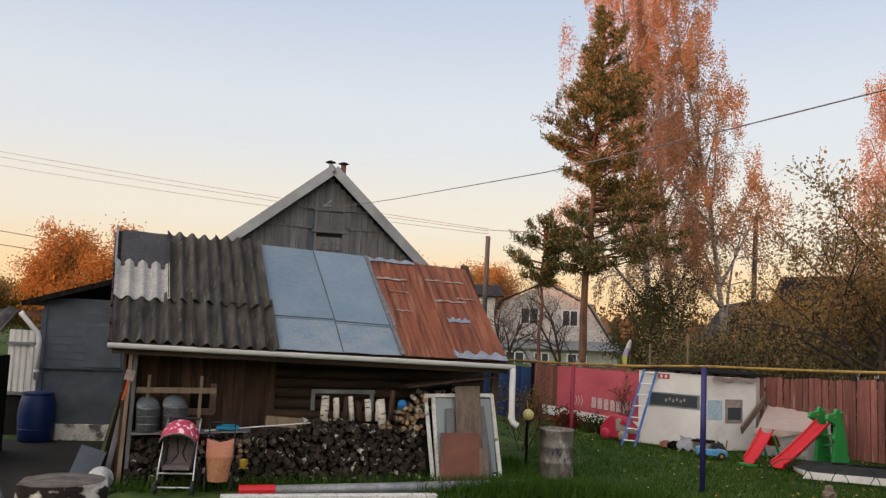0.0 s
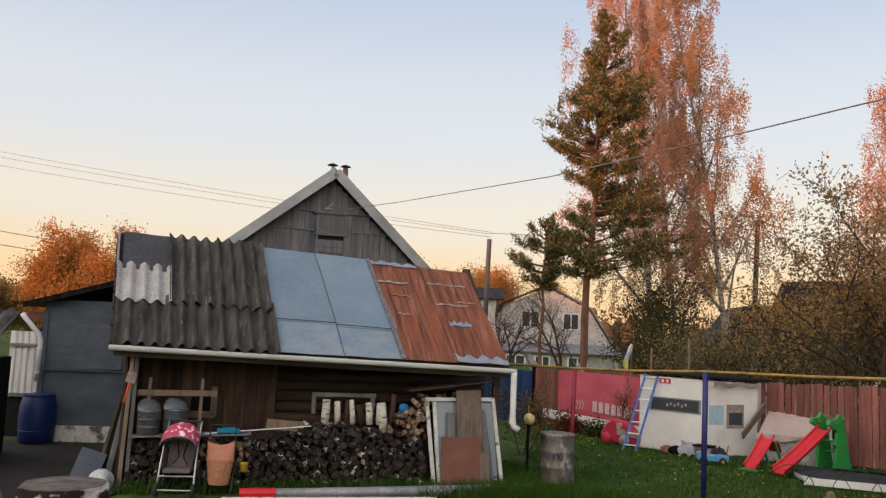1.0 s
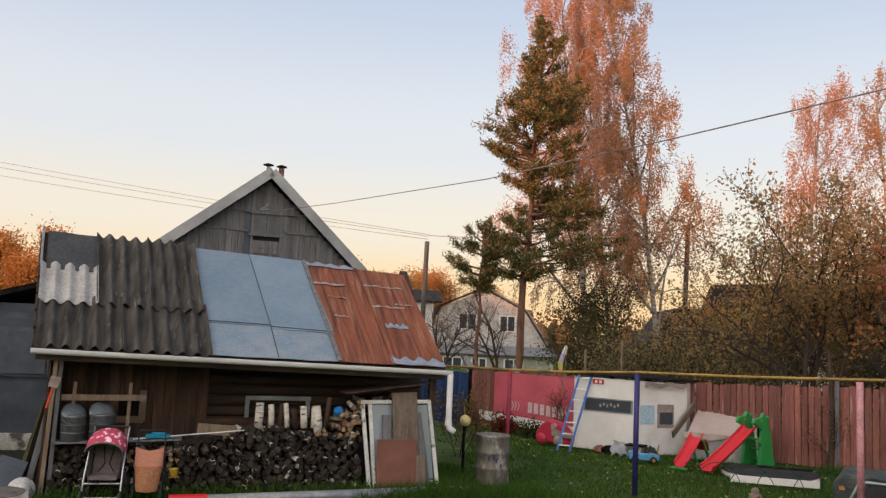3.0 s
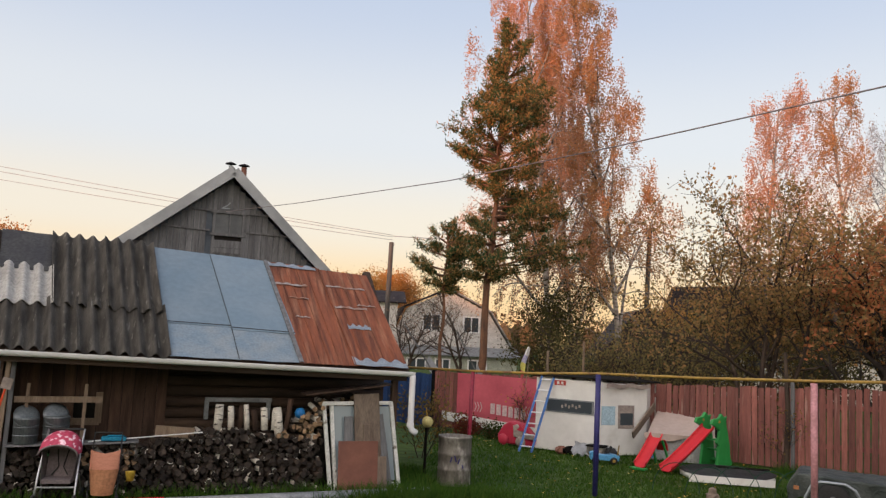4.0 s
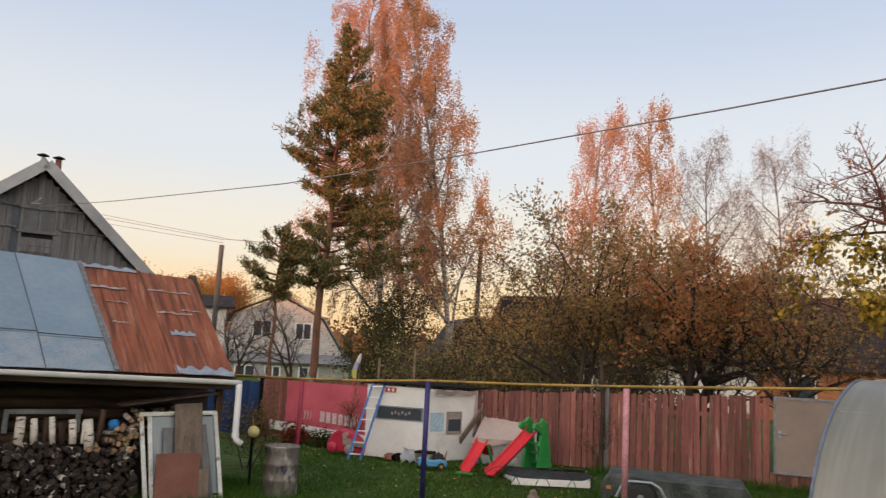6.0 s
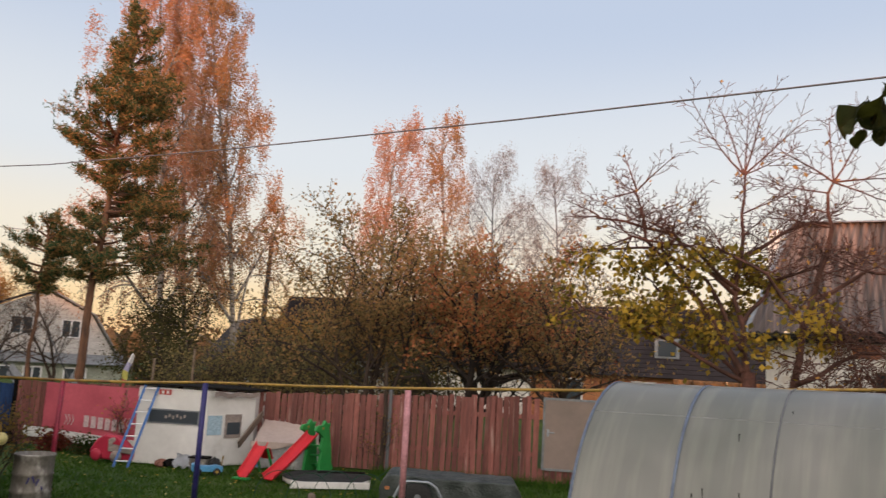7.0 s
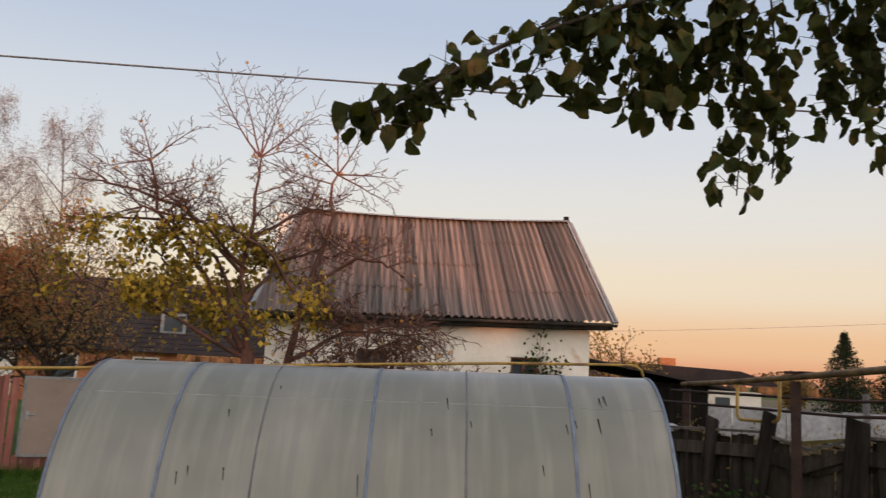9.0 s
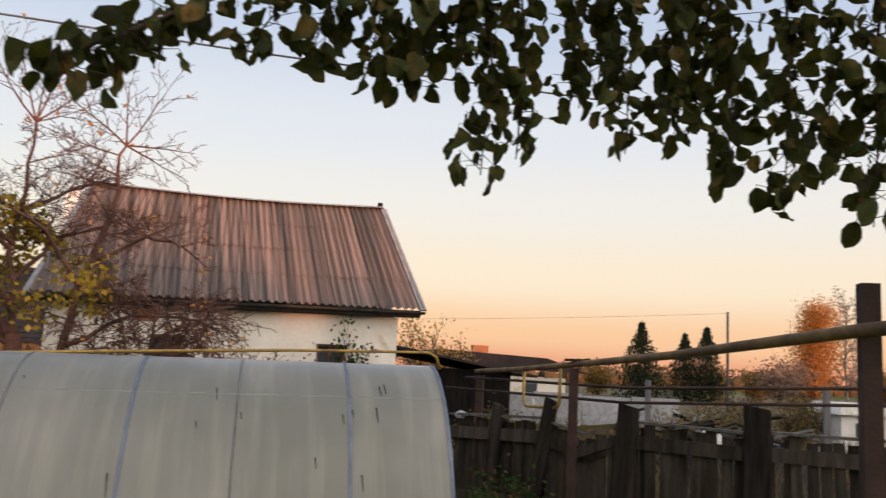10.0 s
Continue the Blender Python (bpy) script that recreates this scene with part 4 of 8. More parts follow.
part("roof", Mesh().sheet(lambda a, b: (0.70 + 3.2 * a, -0.25 + 4.6 * b, 2.36 + 0.98 * a), 4, 4, 0.06), M_TAR, ann, "dark sloping roof")
part("fascia", Mesh().beam((0.70, -0.26, 2.33), (3.9, -0.26, 3.31), 0.03, 0.09), M_OLD_FENCE, ann)
part("eave_boards", Mesh().box((0.85, 0.1, 2.16), (0.3, 0.1, 0.12)), M_HARDBOARD, ann)
part("down_pipe", Mesh().pipe([(0.72, -0.3, 2.18), (0.76, -0.3, 2.12), (0.98, -0.2, 1.84), (1.02, -0.18, 1.72), (1.01, -0.18, 1.02)], 0.043, 12), M_WHITE_PVC, ann, "white plastic down pipe", True)
for z in (1.16, 1.58):
    part("pipe_clip", Mesh().tube((1.012, -0.18, z), (1.012, -0.18, z + 0.03), 0.052, n=12), M_WHITE_PVC, ann)
gate = thing("sheet_metal_gate", ANN, "pale grey corrugated sheet metal gate", "gate")
part("gate_panel", Mesh().sheet(lambda a, b: (0.35 + 0.68 * a, 0.35 + 0.012 * math.copysign(1, math.sin(a * 40)), 0.70 + 1.16 * b), 40, 1, 0.004), M_CARAVAN, gate)
for z in (0.74, 1.62):
    part("gate_bar", Mesh().box((0.7, 0.32, z), (0.7, 0.04, 0.05)), M_GREY_TRIM, gate)
part("gate_base", Mesh().box((0.7, 0.4, 0.35), (0.7, 0.06, 0.7)), M_DIRT, gate)
wb = thing("water_barrel", ANN @ pose(1.12, -0.30, 0), "blue plastic rain barrel under the down pipe", "barrel")
part("body", Mesh().lathe([(0.25, 0.0), (0.275, 0.03), (0.285, 0.2), (0.30, 0.42), (0.285, 0.64), (0.25, 0.76), (0.235, 0.79)], n=28), M_BLUE_PLASTIC, wb, "", True)
part("rim", Mesh().lathe([(0.24, 0.78), (0.25, 0.785), (0.25, 0.82), (0.22, 0.825)], n=28), M_BLUE_PLASTIC, wb)
part("barrel_band", Mesh().lathe([(0.284, 0.2), (0.293, 0.215), (0.284, 0.23)], n=28), M_BLUE_PLASTIC, wb)

old = thing("old_hut", pose(-6.3, 11.0, 0, 0, 0, 12), "dark low hut with mossy slate roof", "hut")
part("wall", Mesh().box((-1.2, 0.9, 0.75), (2.15, 2.0, 1.5)), M_OLD_FENCE, old)
part("roof", Mesh().sheet(lambda a, b: (-2.5 + 2.65 * a, -0.35 + 1.6 * b, 1.62 + 0.62 * b + 0.03 * math.cos(a * 80)), 100, 4, 0.02), M_SLATE, old, "mossy grey slate", True)
for k in range(6):
    part("wall_board", Mesh().box((-0.16 - 0.17 * k, -0.12, 0.75), (0.16, 0.03, 1.5)), M_OLD_FENCE, old)
for k, (x, a) in enumerate([(-5.3, -24), (-5.55, -20)]):
    tagged(Mesh().box((0, 0, 0.55), (0.09, 0.03, 1.1)).ob("leaning_plank", M_GREY_PLANK, pose(x + 0.25, 9.6 + 0.1 * k, 0, 0, a, 0)), "grey plank leaning by the old hut", "plank", "planks by the hut")
sp = thing("chopping_stump", pose(-2.60, 5.82, -0.01), "thick birch stump with weathered sawn top", "stump")
part("bark", Mesh().lathe([(0.36, 0.0), (0.31, 0.12), (0.29, 0.5), (0.285, 0.9), (0.28, 1.03)], n=30, wobble=0.16), M_STUMP_BARK, sp, "", True)
part("sawn_top", Mesh().lathe([(0.27, 1.0), (0.272, 1.035), (0.12, 1.045), (0.02, 1.047)], n=30, wobble=0.10), mat("old_sawn_end", (0.12, 0.098, 0.08), (0.06, 0.05, 0.042), 8, rough=0.9, bump=0.4), sp, "grey weathered sawn wood")

# ---- the gabled house behind the shed ----
GAB = pose(-5.0, 16.2, 0, 0, 0, 15.5)
gh = thing("gabled_house", GAB, "grey weathered timber house with steep gable", "house")
AP, GL, GR = (2.63, 5.50), (-0.35, 3.10), (5.25, 3.0)
part("wall", Mesh().prism([(0.0, 0), (5.0, 0), (5.0, 3.1), (2.63, 5.28), (0.0, 3.25)], 0.03, 7.5), M_GREY_PAINT, gh)


def gable_z(u):
    return AP[1] - 0.16 - (AP[1] - GL[1]) * (AP[0] - u) / (AP[0] - GL[0]) if u < AP[0] else AP[1] - 0.16 - (AP[1] - GR[1]) * (u - AP[0]) / (GR[0] - AP[0])


tiers = [(2.9, 4.22), (4.22, 4.62), (4.62, 5.5)]
for ti, (z0, z1) in enumerate(tiers):
    u = 0.05
    while u < 4.95:
        w = 0.125
        zt = min(z1, gable_z(u), gable_z(u + w))
        if zt > z0 + 0.03 and not (2.22 < u + w / 2 < 2.98 and ti < 2):
            part("gable_board", Mesh().box((u + w / 2, 0.012 - 0.012 * (2 - ti) + 0.003 * (int(u * 40) % 3), (z0 + zt) / 2), (w - 0.008, 0.02, zt - z0)), M_GREY_PLANK, gh)
        u += w
for z, a, b in ((4.22, 1.40, 2.25), (4.22, 2.98, 4.10), (4.62, 1.88, 3.50)):
    part("batten", Mesh().beam((a, -0.03, z), (b, -0.03, z - 0.02), 0.03, 0.035), M_GREY_PLANK, gh)
M_PANEL = mat("smooth_grey_panel", (0.115, 0.12, 0.125), (0.085, 0.09, 0.095), 3, rough=0.8, bump=0.1, fine=0.1)
win = part("attic_window", Mesh().box((2.32, -0.03, 4.36), (0.05, 0.05, 0.50)).box((2.92, -0.03, 4.36), (0.05, 0.05, 0.50)).box((2.62, -0.03, 4.60), (0.72, 0.06, 0.06)).box((2.62, -0.03, 4.13), (0.72, 0.06, 0.05)).box((2.64, -0.03, 4.36), (0.03, 0.03, 0.44)), M_GREY_PLANK, gh, "boarded attic window")
for u in (2.48, 2.79):
    part("board_panel", Mesh().box((u, -0.012, 4.36), (0.275, 0.02, 0.42)), M_PANEL, win)
low = part("hatch", Mesh().box((2.32, -0.03, 3.78), (0.05, 0.05, 0.62)).box((2.92, -0.03, 3.78), (0.05, 0.05, 0.62)).box((2.62, -0.025, 3.94), (0.56, 0.03, 0.15)).box((2.62, -0.03, 3.80), (0.56, 0.03, 0.10)), M_GREY_PLANK, gh, "half-closed plank hatch")
# the shade behind the slats, painted as a black panel
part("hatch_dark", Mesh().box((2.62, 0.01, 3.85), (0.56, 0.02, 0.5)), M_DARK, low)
for k in range(3):
    part("slat", Mesh().box((2.62, -0.02, 3.62 + 0.11 * k), (0.54, 0.02, 0.095), Matrix.Rotation(radians(12), 3, "X")), M_GREY_PLANK, low)
for nm, (a, za), (b, zb) in (("roof_slope", AP, GL), ("roof_slope", AP, GR)):
    part(nm, Mesh().sheet(lambda s, t: (a + (b - a) * s, -0.22 + 7.9 * t, za + (zb - za) * s), 6, 4, 0.06), M_GREY_TRIM, gh, "grey metal roof")
    part("barge_board", Mesh().beam((a, -0.25, za - 0.06), (b, -0.25, zb - 0.05), 0.20, 0.03, (0, 1, 0)), M_PALE_TRIM, gh, "grey metal barge board")
part("ridge_bump", Mesh().box((2.0, 0.9, 5.02), (0.26, 0.3, 0.12)), M_GREY_TRIM, gh)
for u, z0, z1, r, mt in ((2.66, 5.38, 5.74, 0.04, M_GALV), (2.95, 5.25, 5.73, 0.06, M_HARDBOARD)):
    ch = part("flue", Mesh().tube((u, 0.75, z0 - 0.3), (u, 0.75, z1), r, n=12), mt, gh, "thin flue pipe")
    part("cowl", Mesh().lathe([(0.12, 0.0), (0.11, 0.015), (0.02, 0.05)], (u, 0.75, z1 + 0.03), 14).tube((u, 0.75, z1 - 0.01), (u, 0.75, z1 + 0.04), 0.012, n=6), M_DARK, ch)
part("insulator_bracket", Mesh().pipe([(2.62, -0.05, 4.68), (2.45, -0.12, 4.66), (2.55, -0.18, 4.72), (2.60, -0.2, 4.78)], 0.012, 6), M_GALV, gh)

# ---- barrel, posts, pipes ----
dr = thing("steel_drum", pose(1.86, 12.62, 0), "scuffed grey steel drum standing in the grass", "drum")
part("body", Mesh().lathe([(0.255, 0.0), (0.26, 0.02), (0.255, 0.22), (0.268, 0.24), (0.255, 0.26), (0.255, 0.45), (0.268, 0.47), (0.255, 0.49), (0.257, 0.70), (0.268, 0.715), (0.262, 0.735), (0.245, 0.735), (0.243, 0.55)], n=32), M_DRUM, dr, "", True)
# black disc paints the shade down in the open drum
part("inside", Mesh().lathe([(0.24, 0.60), (0.02, 0.60)], n=24), M_RUBBER, dr)
for k, (a, z, s) in enumerate([(-1.9, 0.40, 0.05), (-1.65, 0.42, 0.06), (-1.45, 0.38, 0.05), (-1.2, 0.30, 0.03)]):
    part("paint_mark", Mesh().box((0, 0, 0), (0.02, 0.004, s * 1.7), Matrix.Rotation(0.3 * (-1) ** k, 3, "Y")), M_BLUE_POST, dr, "", m=Matrix.Translation((0.263 * math.cos(a), 0.263 * math.sin(a), z)) @ Matrix.Rotation(a + math.pi / 2, 4, "Z"))


def post(name, x, y, h, r, mt, label, lean_xy=(0, 0), square=False, y0=-0.02):
    o = (Mesh().beam((x, y, y0), (x + lean_xy[0], y + lean_xy[1], h), 2 * r, 2 * r, (1, 0, 0)) if square else Mesh().tube((x, y, y0), (x + lean_xy[0], y + lean_xy[1], h), r, n=12)).ob(name, mt, smooth=not square)
    return tagged(o, label, "post", "pipe posts")


post("pipe_post", 2.17, 13.3, 1.70, 0.035, M_RED_POST, "crimson painted steel post carrying the gas pipe", (0.03, 0))
post("pipe_post", 3.93, 12.05, 1.79, 0.042, M_BLUE_POST, "violet-blue painted steel post carrying the gas pipe", (0.01, 0))
post("pipe_post", 6.49, 10.49, 1.85, 0.045, M_PINK_POST, "faded pink steel post carrying the gas pipe")
post("pipe_post", 10.52, -0.02, 2.33, 0.055, M_BROWN_POST, "rusty brown steel post carrying the gas pipe", square=True)
post("pipe_post", 13.45, 1.48, 2.16, 0.055, M_BROWN_POST, "rusty brown steel post carrying the gas pipe", square=True)
post("pipe_post", 5.08, -1.53, 2.80, 0.044, M_BROWN_POST, "thick rusty brown steel post standing close", square=True)
pipe1 = Mesh().pipe([(1.05, 14.0, 1.70), (2.2, 13.3, 1.71), (3.05, 12.65, 1.74), (3.94, 12.05, 1.80), (5.2, 11.2, 1.83), (6.50, 10.49, 1.88), (8.0, 8.5, 2.01), (10.2, 5.7, 2.24), (11.6, 3.9, 2.38), (12.5, 2.75, 2.44), (12.9, 2.2, 2.46), (12.95, 2.1, 2.40), (13.0, 2.05, 2.22)], 0.021, 10)
tagged(pipe1.ob("gas_pipe", M_YELLOW_PIPE, smooth=True), "thin yellow overhead gas pipe", "pipe")
pipe2 = Mesh().pipe([(13.6, 1.56, 2.22), (12.0, 0.74, 2.29), (10.52, -0.02, 2.38), (7.6, -0.85, 2.47), (5.06, -1.49, 2.57), (3.6, -1.95, 2.60)], 0.035, 12)
tagged(pipe2.ob("gas_pipe", mat("brownish_yellow_pipe", (0.17, 0.105, 0.035), (0.075, 0.045, 0.025), 5, rough=0.7, bump=0.2), smooth=True), "thick weathered yellow gas pipe sloping overhead", "pipe")
loop = Mesh().pipe([(11.87, 0.67, 2.31), (11.87, 0.67, 1.88), (11.84, 0.65, 1.83), (11.78, 0.62, 1.81), (10.96, 0.21, 1.84), (10.89, 0.17, 1.87), (10.86, 0.155, 1.93), (10.85, 0.15, 2.36)], 0.022, 10)
tagged(loop.ob("pipe_loop", M_YELLOW_PIPE, smooth=True), "U-shaped yellow expansion loop of gas pipe", "pipe")
for z, dy in ((2.12, 0.0), (1.95, 0.3)):
    tagged(Mesh().pipe([(13.4, 1.7 + dy, z), (10.6, -0.6, z + 0.02), (9.6, -3.4, z + 0.19)], 0.018, 8).ob("thin_pipe", M_BROWN_POST, smooth=True), "thin dark steel pipe run", "pipe", "thin pipes")
tagged(Mesh().box((10.45, -0.05, 2.43), (0.5, 0.10, 0.03), Matrix.Rotation(0.45, 3, "Z")).ob("rain_cap", M_BROWN_POST), "small dark plate on the pipe post", "plate")
dp = thing("dipper_on_stake", pose(1.43, 12.9, 0), "pale yellow dipper hung on a garden stake", "dipper")
part("stake", Mesh().tube((0, 0, 0), (0.0, 0, 1.0), 0.022, n=8), M_OLD_FENCE, dp)
part("bowl", Mesh().lathe([(0.02, -0.01), (0.07, 0.0), (0.085, 0.06), (0.088, 0.065)], n=16), mat("pale_yellow_enamel", (0.6, 0.52, 0.22), (0.55, 0.46, 0.2), 4, rough=0.5, bump=0), dp, "", True, m=pose(0, -0.05, 0.90, 80, 0, 0))
part("handle", Mesh().tube((0, -0.05, 0.98), (-0.02, -0.05, 1.13), 0.01), M_FALLEN, dp)


# ---- the board fence, its sign and gate ----
FEN = pose(7.86, 15.76, 0, 0, 0, -41)
fence = thing("board_fence", FEN, "tall faded red-brown board fence with gaps", "fence")


def fence_top(u):
    pts = [(-9.5, 1.30), (-7.2, 1.40), (-1.6, 1.47), (0, 1.53), (2.1, 1.63), (4.2, 1.71), (6.2, 1.74), (9.0, 1.78)]
    for (a, x), (b, y) in zip(pts, pts[1:]):
        if u <= b:
            return x + (y - x) * (u - a) / (b - a)
    return 1.74


f_rng = random.Random(9)
board_me = Mesh().box((0, 0, 0.5), (0.110, 0.022, 1.0)).data("board", M_FENCE)
u = -7.25
while u < 7.4:
    gappy = 2.4 < u < 4.2
    w = f_rng.uniform(0.9, 1.05)
    hh = 0.30 if 4.36 < u < 5.72 else fence_top(u) + f_rng.uniform(-0.03, 0.025)
    part("board", board_me, None, fence, "", m=pose(u, f_rng.uniform(-0.008, 0.008), 0.03, 0, f_rng.uniform(-0.6, 0.6) * (2 if gappy else 1), f_rng.uniform(-1.5, 1.5)) @ Matrix.Diagonal((w * (1.0 if gappy else 1), 1, hh - 0.03, 1)))
    u += 0.126 if gappy else f_rng.uniform(0.121, 0.126)
for z in (0.4, 1.15):
    part("rail", Mesh().beam((-7.3, 0.05, z), (4.3, 0.05, z + 0.16), 0.05, 0.09), M_FENCE, fence)
    part("rail", Mesh().beam((5.75, 0.05, z + 0.15), (7.4, 0.05, z + 0.16), 0.05, 0.09), M_FENCE, fence)
for u in (-7.2, -5.0, -2.6, 3.4, 5.85, 7.3):
    part("fence_post", Mesh().box((u, 0.10, fence_top(u) / 2), (0.10, 0.10, fence_top(u) + 0.02)), M_FENCE, fence)
part("fence_post", Mesh().pipe([(1.10, -0.02, 0.0), (1.13, -0.02, 1.1), (1.08, -0.02, 2.26)], [0.055, 0.048, 0.035], 10), M_BARK, fence, "tall rough bark-covered pole")
part("fence_post", Mesh().box((1.22, -0.03, 0.85), (0.07, 0.05, 1.68)), M_GREY_PLANK, fence)
door = thing("fence_gate", FEN, "plain brownish-grey sheet metal garden gate", "gate")
M_GATE = mat("brown_grey_gate_paint", (0.26, 0.20, 0.17), (0.21, 0.165, 0.14), 1.2, rough=0.6, bump=0.05, fine=0.06)
soft_edge(part("gate_leaf", Mesh().box((5.03, -0.03, 1.0), (1.22, 0.02, 1.38)), M_GATE, door), 0.004)
for c, s in (((4.41, -0.035, 1.0), (0.045, 0.045, 1.42)), ((5.65, -0.035, 1.0), (0.045, 0.045, 1.42)), ((5.03, -0.035, 1.70), (1.28, 0.045, 0.045)), ((5.03, -0.035, 0.30), (1.28, 0.045, 0.045))):
    part("gate_frame", Mesh().box(c, s), M_GREY_TRIM, door)
part("gate_handle", Mesh().box((4.50, -0.06, 1.02), (0.05, 0.02, 0.14)).tube((4.50, -0.09, 1.03), (4.63, -0.09, 1.03), 0.012), M_GALV, door)

sign = thing("banner_sign", FEN, "faded red advertising banner on the fence", "banner")
part("cloth", Mesh().sheet(lambda a, b: (-6.55 + 2.35 * a, -0.05 - 0.012 * noise.noise((a * 5, b * 4, 2)), 0.42 - 0.20 * a + (0.97 + 0.18 * a) * b), 24, 12, 0.006), M_RED_SIGN, sign, "", True)


for k in range(6):      # the name is drawn as plain bars of its size
    part("lettering_bar", Mesh().box((-5.50 + 0.165 * k, -0.072, 0.60 - 0.012 * k), (0.12, 0.006, 0.25)), M_LETTER, sign, "pale lettering")
for x0, s in ((-5.98, 1), (-5.90, 1), (-5.82, 1), (-4.70, -1), (-4.62, -1), (-4.54, -1)):
    part("chevron", Mesh().pipe([(x0 - 0.03 * s, -0.072, 0.72), (x0 + 0.02 * s, -0.072, 0.61), (x0 - 0.03 * s, -0.072, 0.50)], 0.012, 4), M_LETTER, sign)
part("base_board", Mesh().beam((-6.95, -0.08, 0.32), (-4.0, -0.08, 0.13), 0.03, 0.22), M_WHITE_PAINT, sign, "white base board")
bf = thing("blue_fence", FEN, "dark blue painted board fence", "fence")
for k in range(14):
    part("board", Mesh().box((-9.1 + 0.135 * k, -0.02 + 0.006 * (k % 2), 0.66), (0.125, 0.022, 1.30 + 0.02 * math.sin(k * 2))), M_BLUE_FENCE, bf)
part("fence_post", Mesh().box((-7.30, 0.0, 0.72), (0.09, 0.09, 1.44)), M_OLD_FENCE, bf)

# ---- caravan-like playhouse ----
car = thing("caravan", pose(0, 0, 0), "dirty white old caravan used as a garden hut", "caravan")
A2, B2, C2 = Vector((4.18, 17.05, 0)), Vector((5.27, 16.15, 0)), Vector((6.42, 16.5, 0))
D2, F2 = Vector((6.95, 17.35, 0)), Vector((5.0, 18.2, 0))


def wall_between(a, b, z0, z1a, z1b, t=0.05):
    d = (b - a).normalized()
    n = Vector((d.y, -d.x, 0)) * t
    pts = [a + Vector((0, 0, z0)), b + Vector((0, 0, z0)), b + Vector((0, 0, z1b)), a + Vector((0, 0, z1a))]
    return Mesh().add(pts + [p - n for p in pts], [(0, 1, 2, 3), (7, 6, 5, 4), (1, 0, 4, 5), (2, 1, 5, 6), (3, 2, 6, 7), (0, 3, 7, 4)])


soft_edge(part("front_wall", wall_between(A2, B2, 0.0, 1.50, 1.49), M_CARAVAN, car), 0.02, 2)
soft_edge(part("side_wall", wall_between(B2, C2, 0.0, 1.49, 1.44), M_CARAVAN, car), 0.02, 2)
part("end_wall", wall_between(C2, D2, 0.0, 1.44, 1.42), M_CARAVAN, car)
part("back_wall", wall_between(D2, F2, 0.0, 1.42, 1.46), M_CARAVAN, car)
part("end_wall", wall_between(F2, A2, 0.0, 1.46, 1.50), M_CARAVAN, car)
roofc = Mesh()
rp = [A2, B2, C2, D2, F2]
cen = sum(rp, Vector()) / 5
rp = [cen + (p - cen) * 1.07 for p in rp]
zz = [1.53, 1.53, 1.48, 1.46, 1.50]
roofc.add([Vector((p.x, p.y, z)) for p, z in zip(rp, zz)] + [Vector((p.x, p.y, z + 0.03)) for p, z in zip(rp, zz)] + [Vector((cen.x, cen.y, 1.62))], [(4, 3, 2, 1, 0)] + [(i, (i + 1) % 5, (i + 1) % 5 + 5, i + 5) for i in range(5)] + [(i + 5, (i + 1) % 5 + 5, 10) for i in range(5)])
part("roof", roofc, M_OLD_FENCE, car, "dark sheet roof")
for k in range(5):
    part("roof_lath", Mesh().beam(B2.lerp(C2, k / 4.5) + Vector((-0.1, -0.12, 1.53 - 0.01 * k)), B2.lerp(C2, k / 4.5) + Vector((0.4, 1.2, 1.60)), 0.06, 0.02), M_OLD_FENCE, car)


def on_wall(a, b, s0, s1, z0, z1, off, t):
    d = (b - a).normalized()
    n = Vector((d.y, -d.x, 0)) * off
    p, q = a.lerp(b, s0) + n, a.lerp(b, s1) + n
    return wall_between(p, q, z0, z1, z1, t)


cw = part("window", on_wall(A2, B2, 0.16, 0.93, 0.80, 1.08, 0.014, 0.02), M_GREY_TRIM, car, "long grey-framed window")
part("pane", on_wall(A2, B2, 0.19, 0.90, 0.825, 1.055, 0.018, 0.006), M_GLASS, cw)
for k in range(6):
    part("window_sticker", on_wall(A2, B2, 0.42 + 0.055 * k, 0.45 + 0.055 * k, 0.90 + 0.03 * (k % 2), 0.96 + 0.03 * (k % 2), 0.022, 0.003), M_GREY_TARP, cw)
part("door", on_wall(B2, C2, 0.03, 0.36, 0.12, 1.02, 0.012, 0.015), M_CARAVAN, car)
part("door_panel", on_wall(B2, C2, 0.05, 0.33, 0.62, 1.0, 0.02, 0.01), M_PALE_BLUE, car, "pale blue door panel")
cw2 = part("side_window", on_wall(B2, C2, 0.40, 0.73, 0.55, 1.02, 0.012, 0.015), M_GREY_TARP, car, "taped side window")
part("pane", on_wall(B2, C2, 0.44, 0.70, 0.62, 0.86, 0.018, 0.008), M_GLASS, cw2)
part("corner_trim", Mesh().beam(B2 + Vector((0, -0.01, 0.0)), B2 + Vector((0, -0.01, 1.5)), 0.05, 0.03, (0, 1, 0)), M_CARAVAN, car)
part("number_plate", on_wall(A2, B2, 0.30, 0.48, 1.36, 1.46, 0.012, 0.006), mat("red_enamel_plate", (0.4, 0.05, 0.04), (0.35, 0.04, 0.03), 4, rough=0.5, bump=0), car, "small red plate with pale bars")
for k in range(2):
    part("plate_bar", on_wall(A2, B2, 0.34 + 0.07 * k, 0.375 + 0.07 * k, 1.38, 1.44, 0.017, 0.003), M_WHITE_PAINT, car)
part("sheet_flap", Mesh().sheet(lambda a, b: B2.lerp(C2, 0.1 + 0.9 * a) + Vector((0.02, -0.10 - 0.03 * math.sin(9 * a), 1.46 - 0.09 * b + 0.02 * math.sin(14 * a))), 20, 3, 0.006), M_GREY_TARP, car)

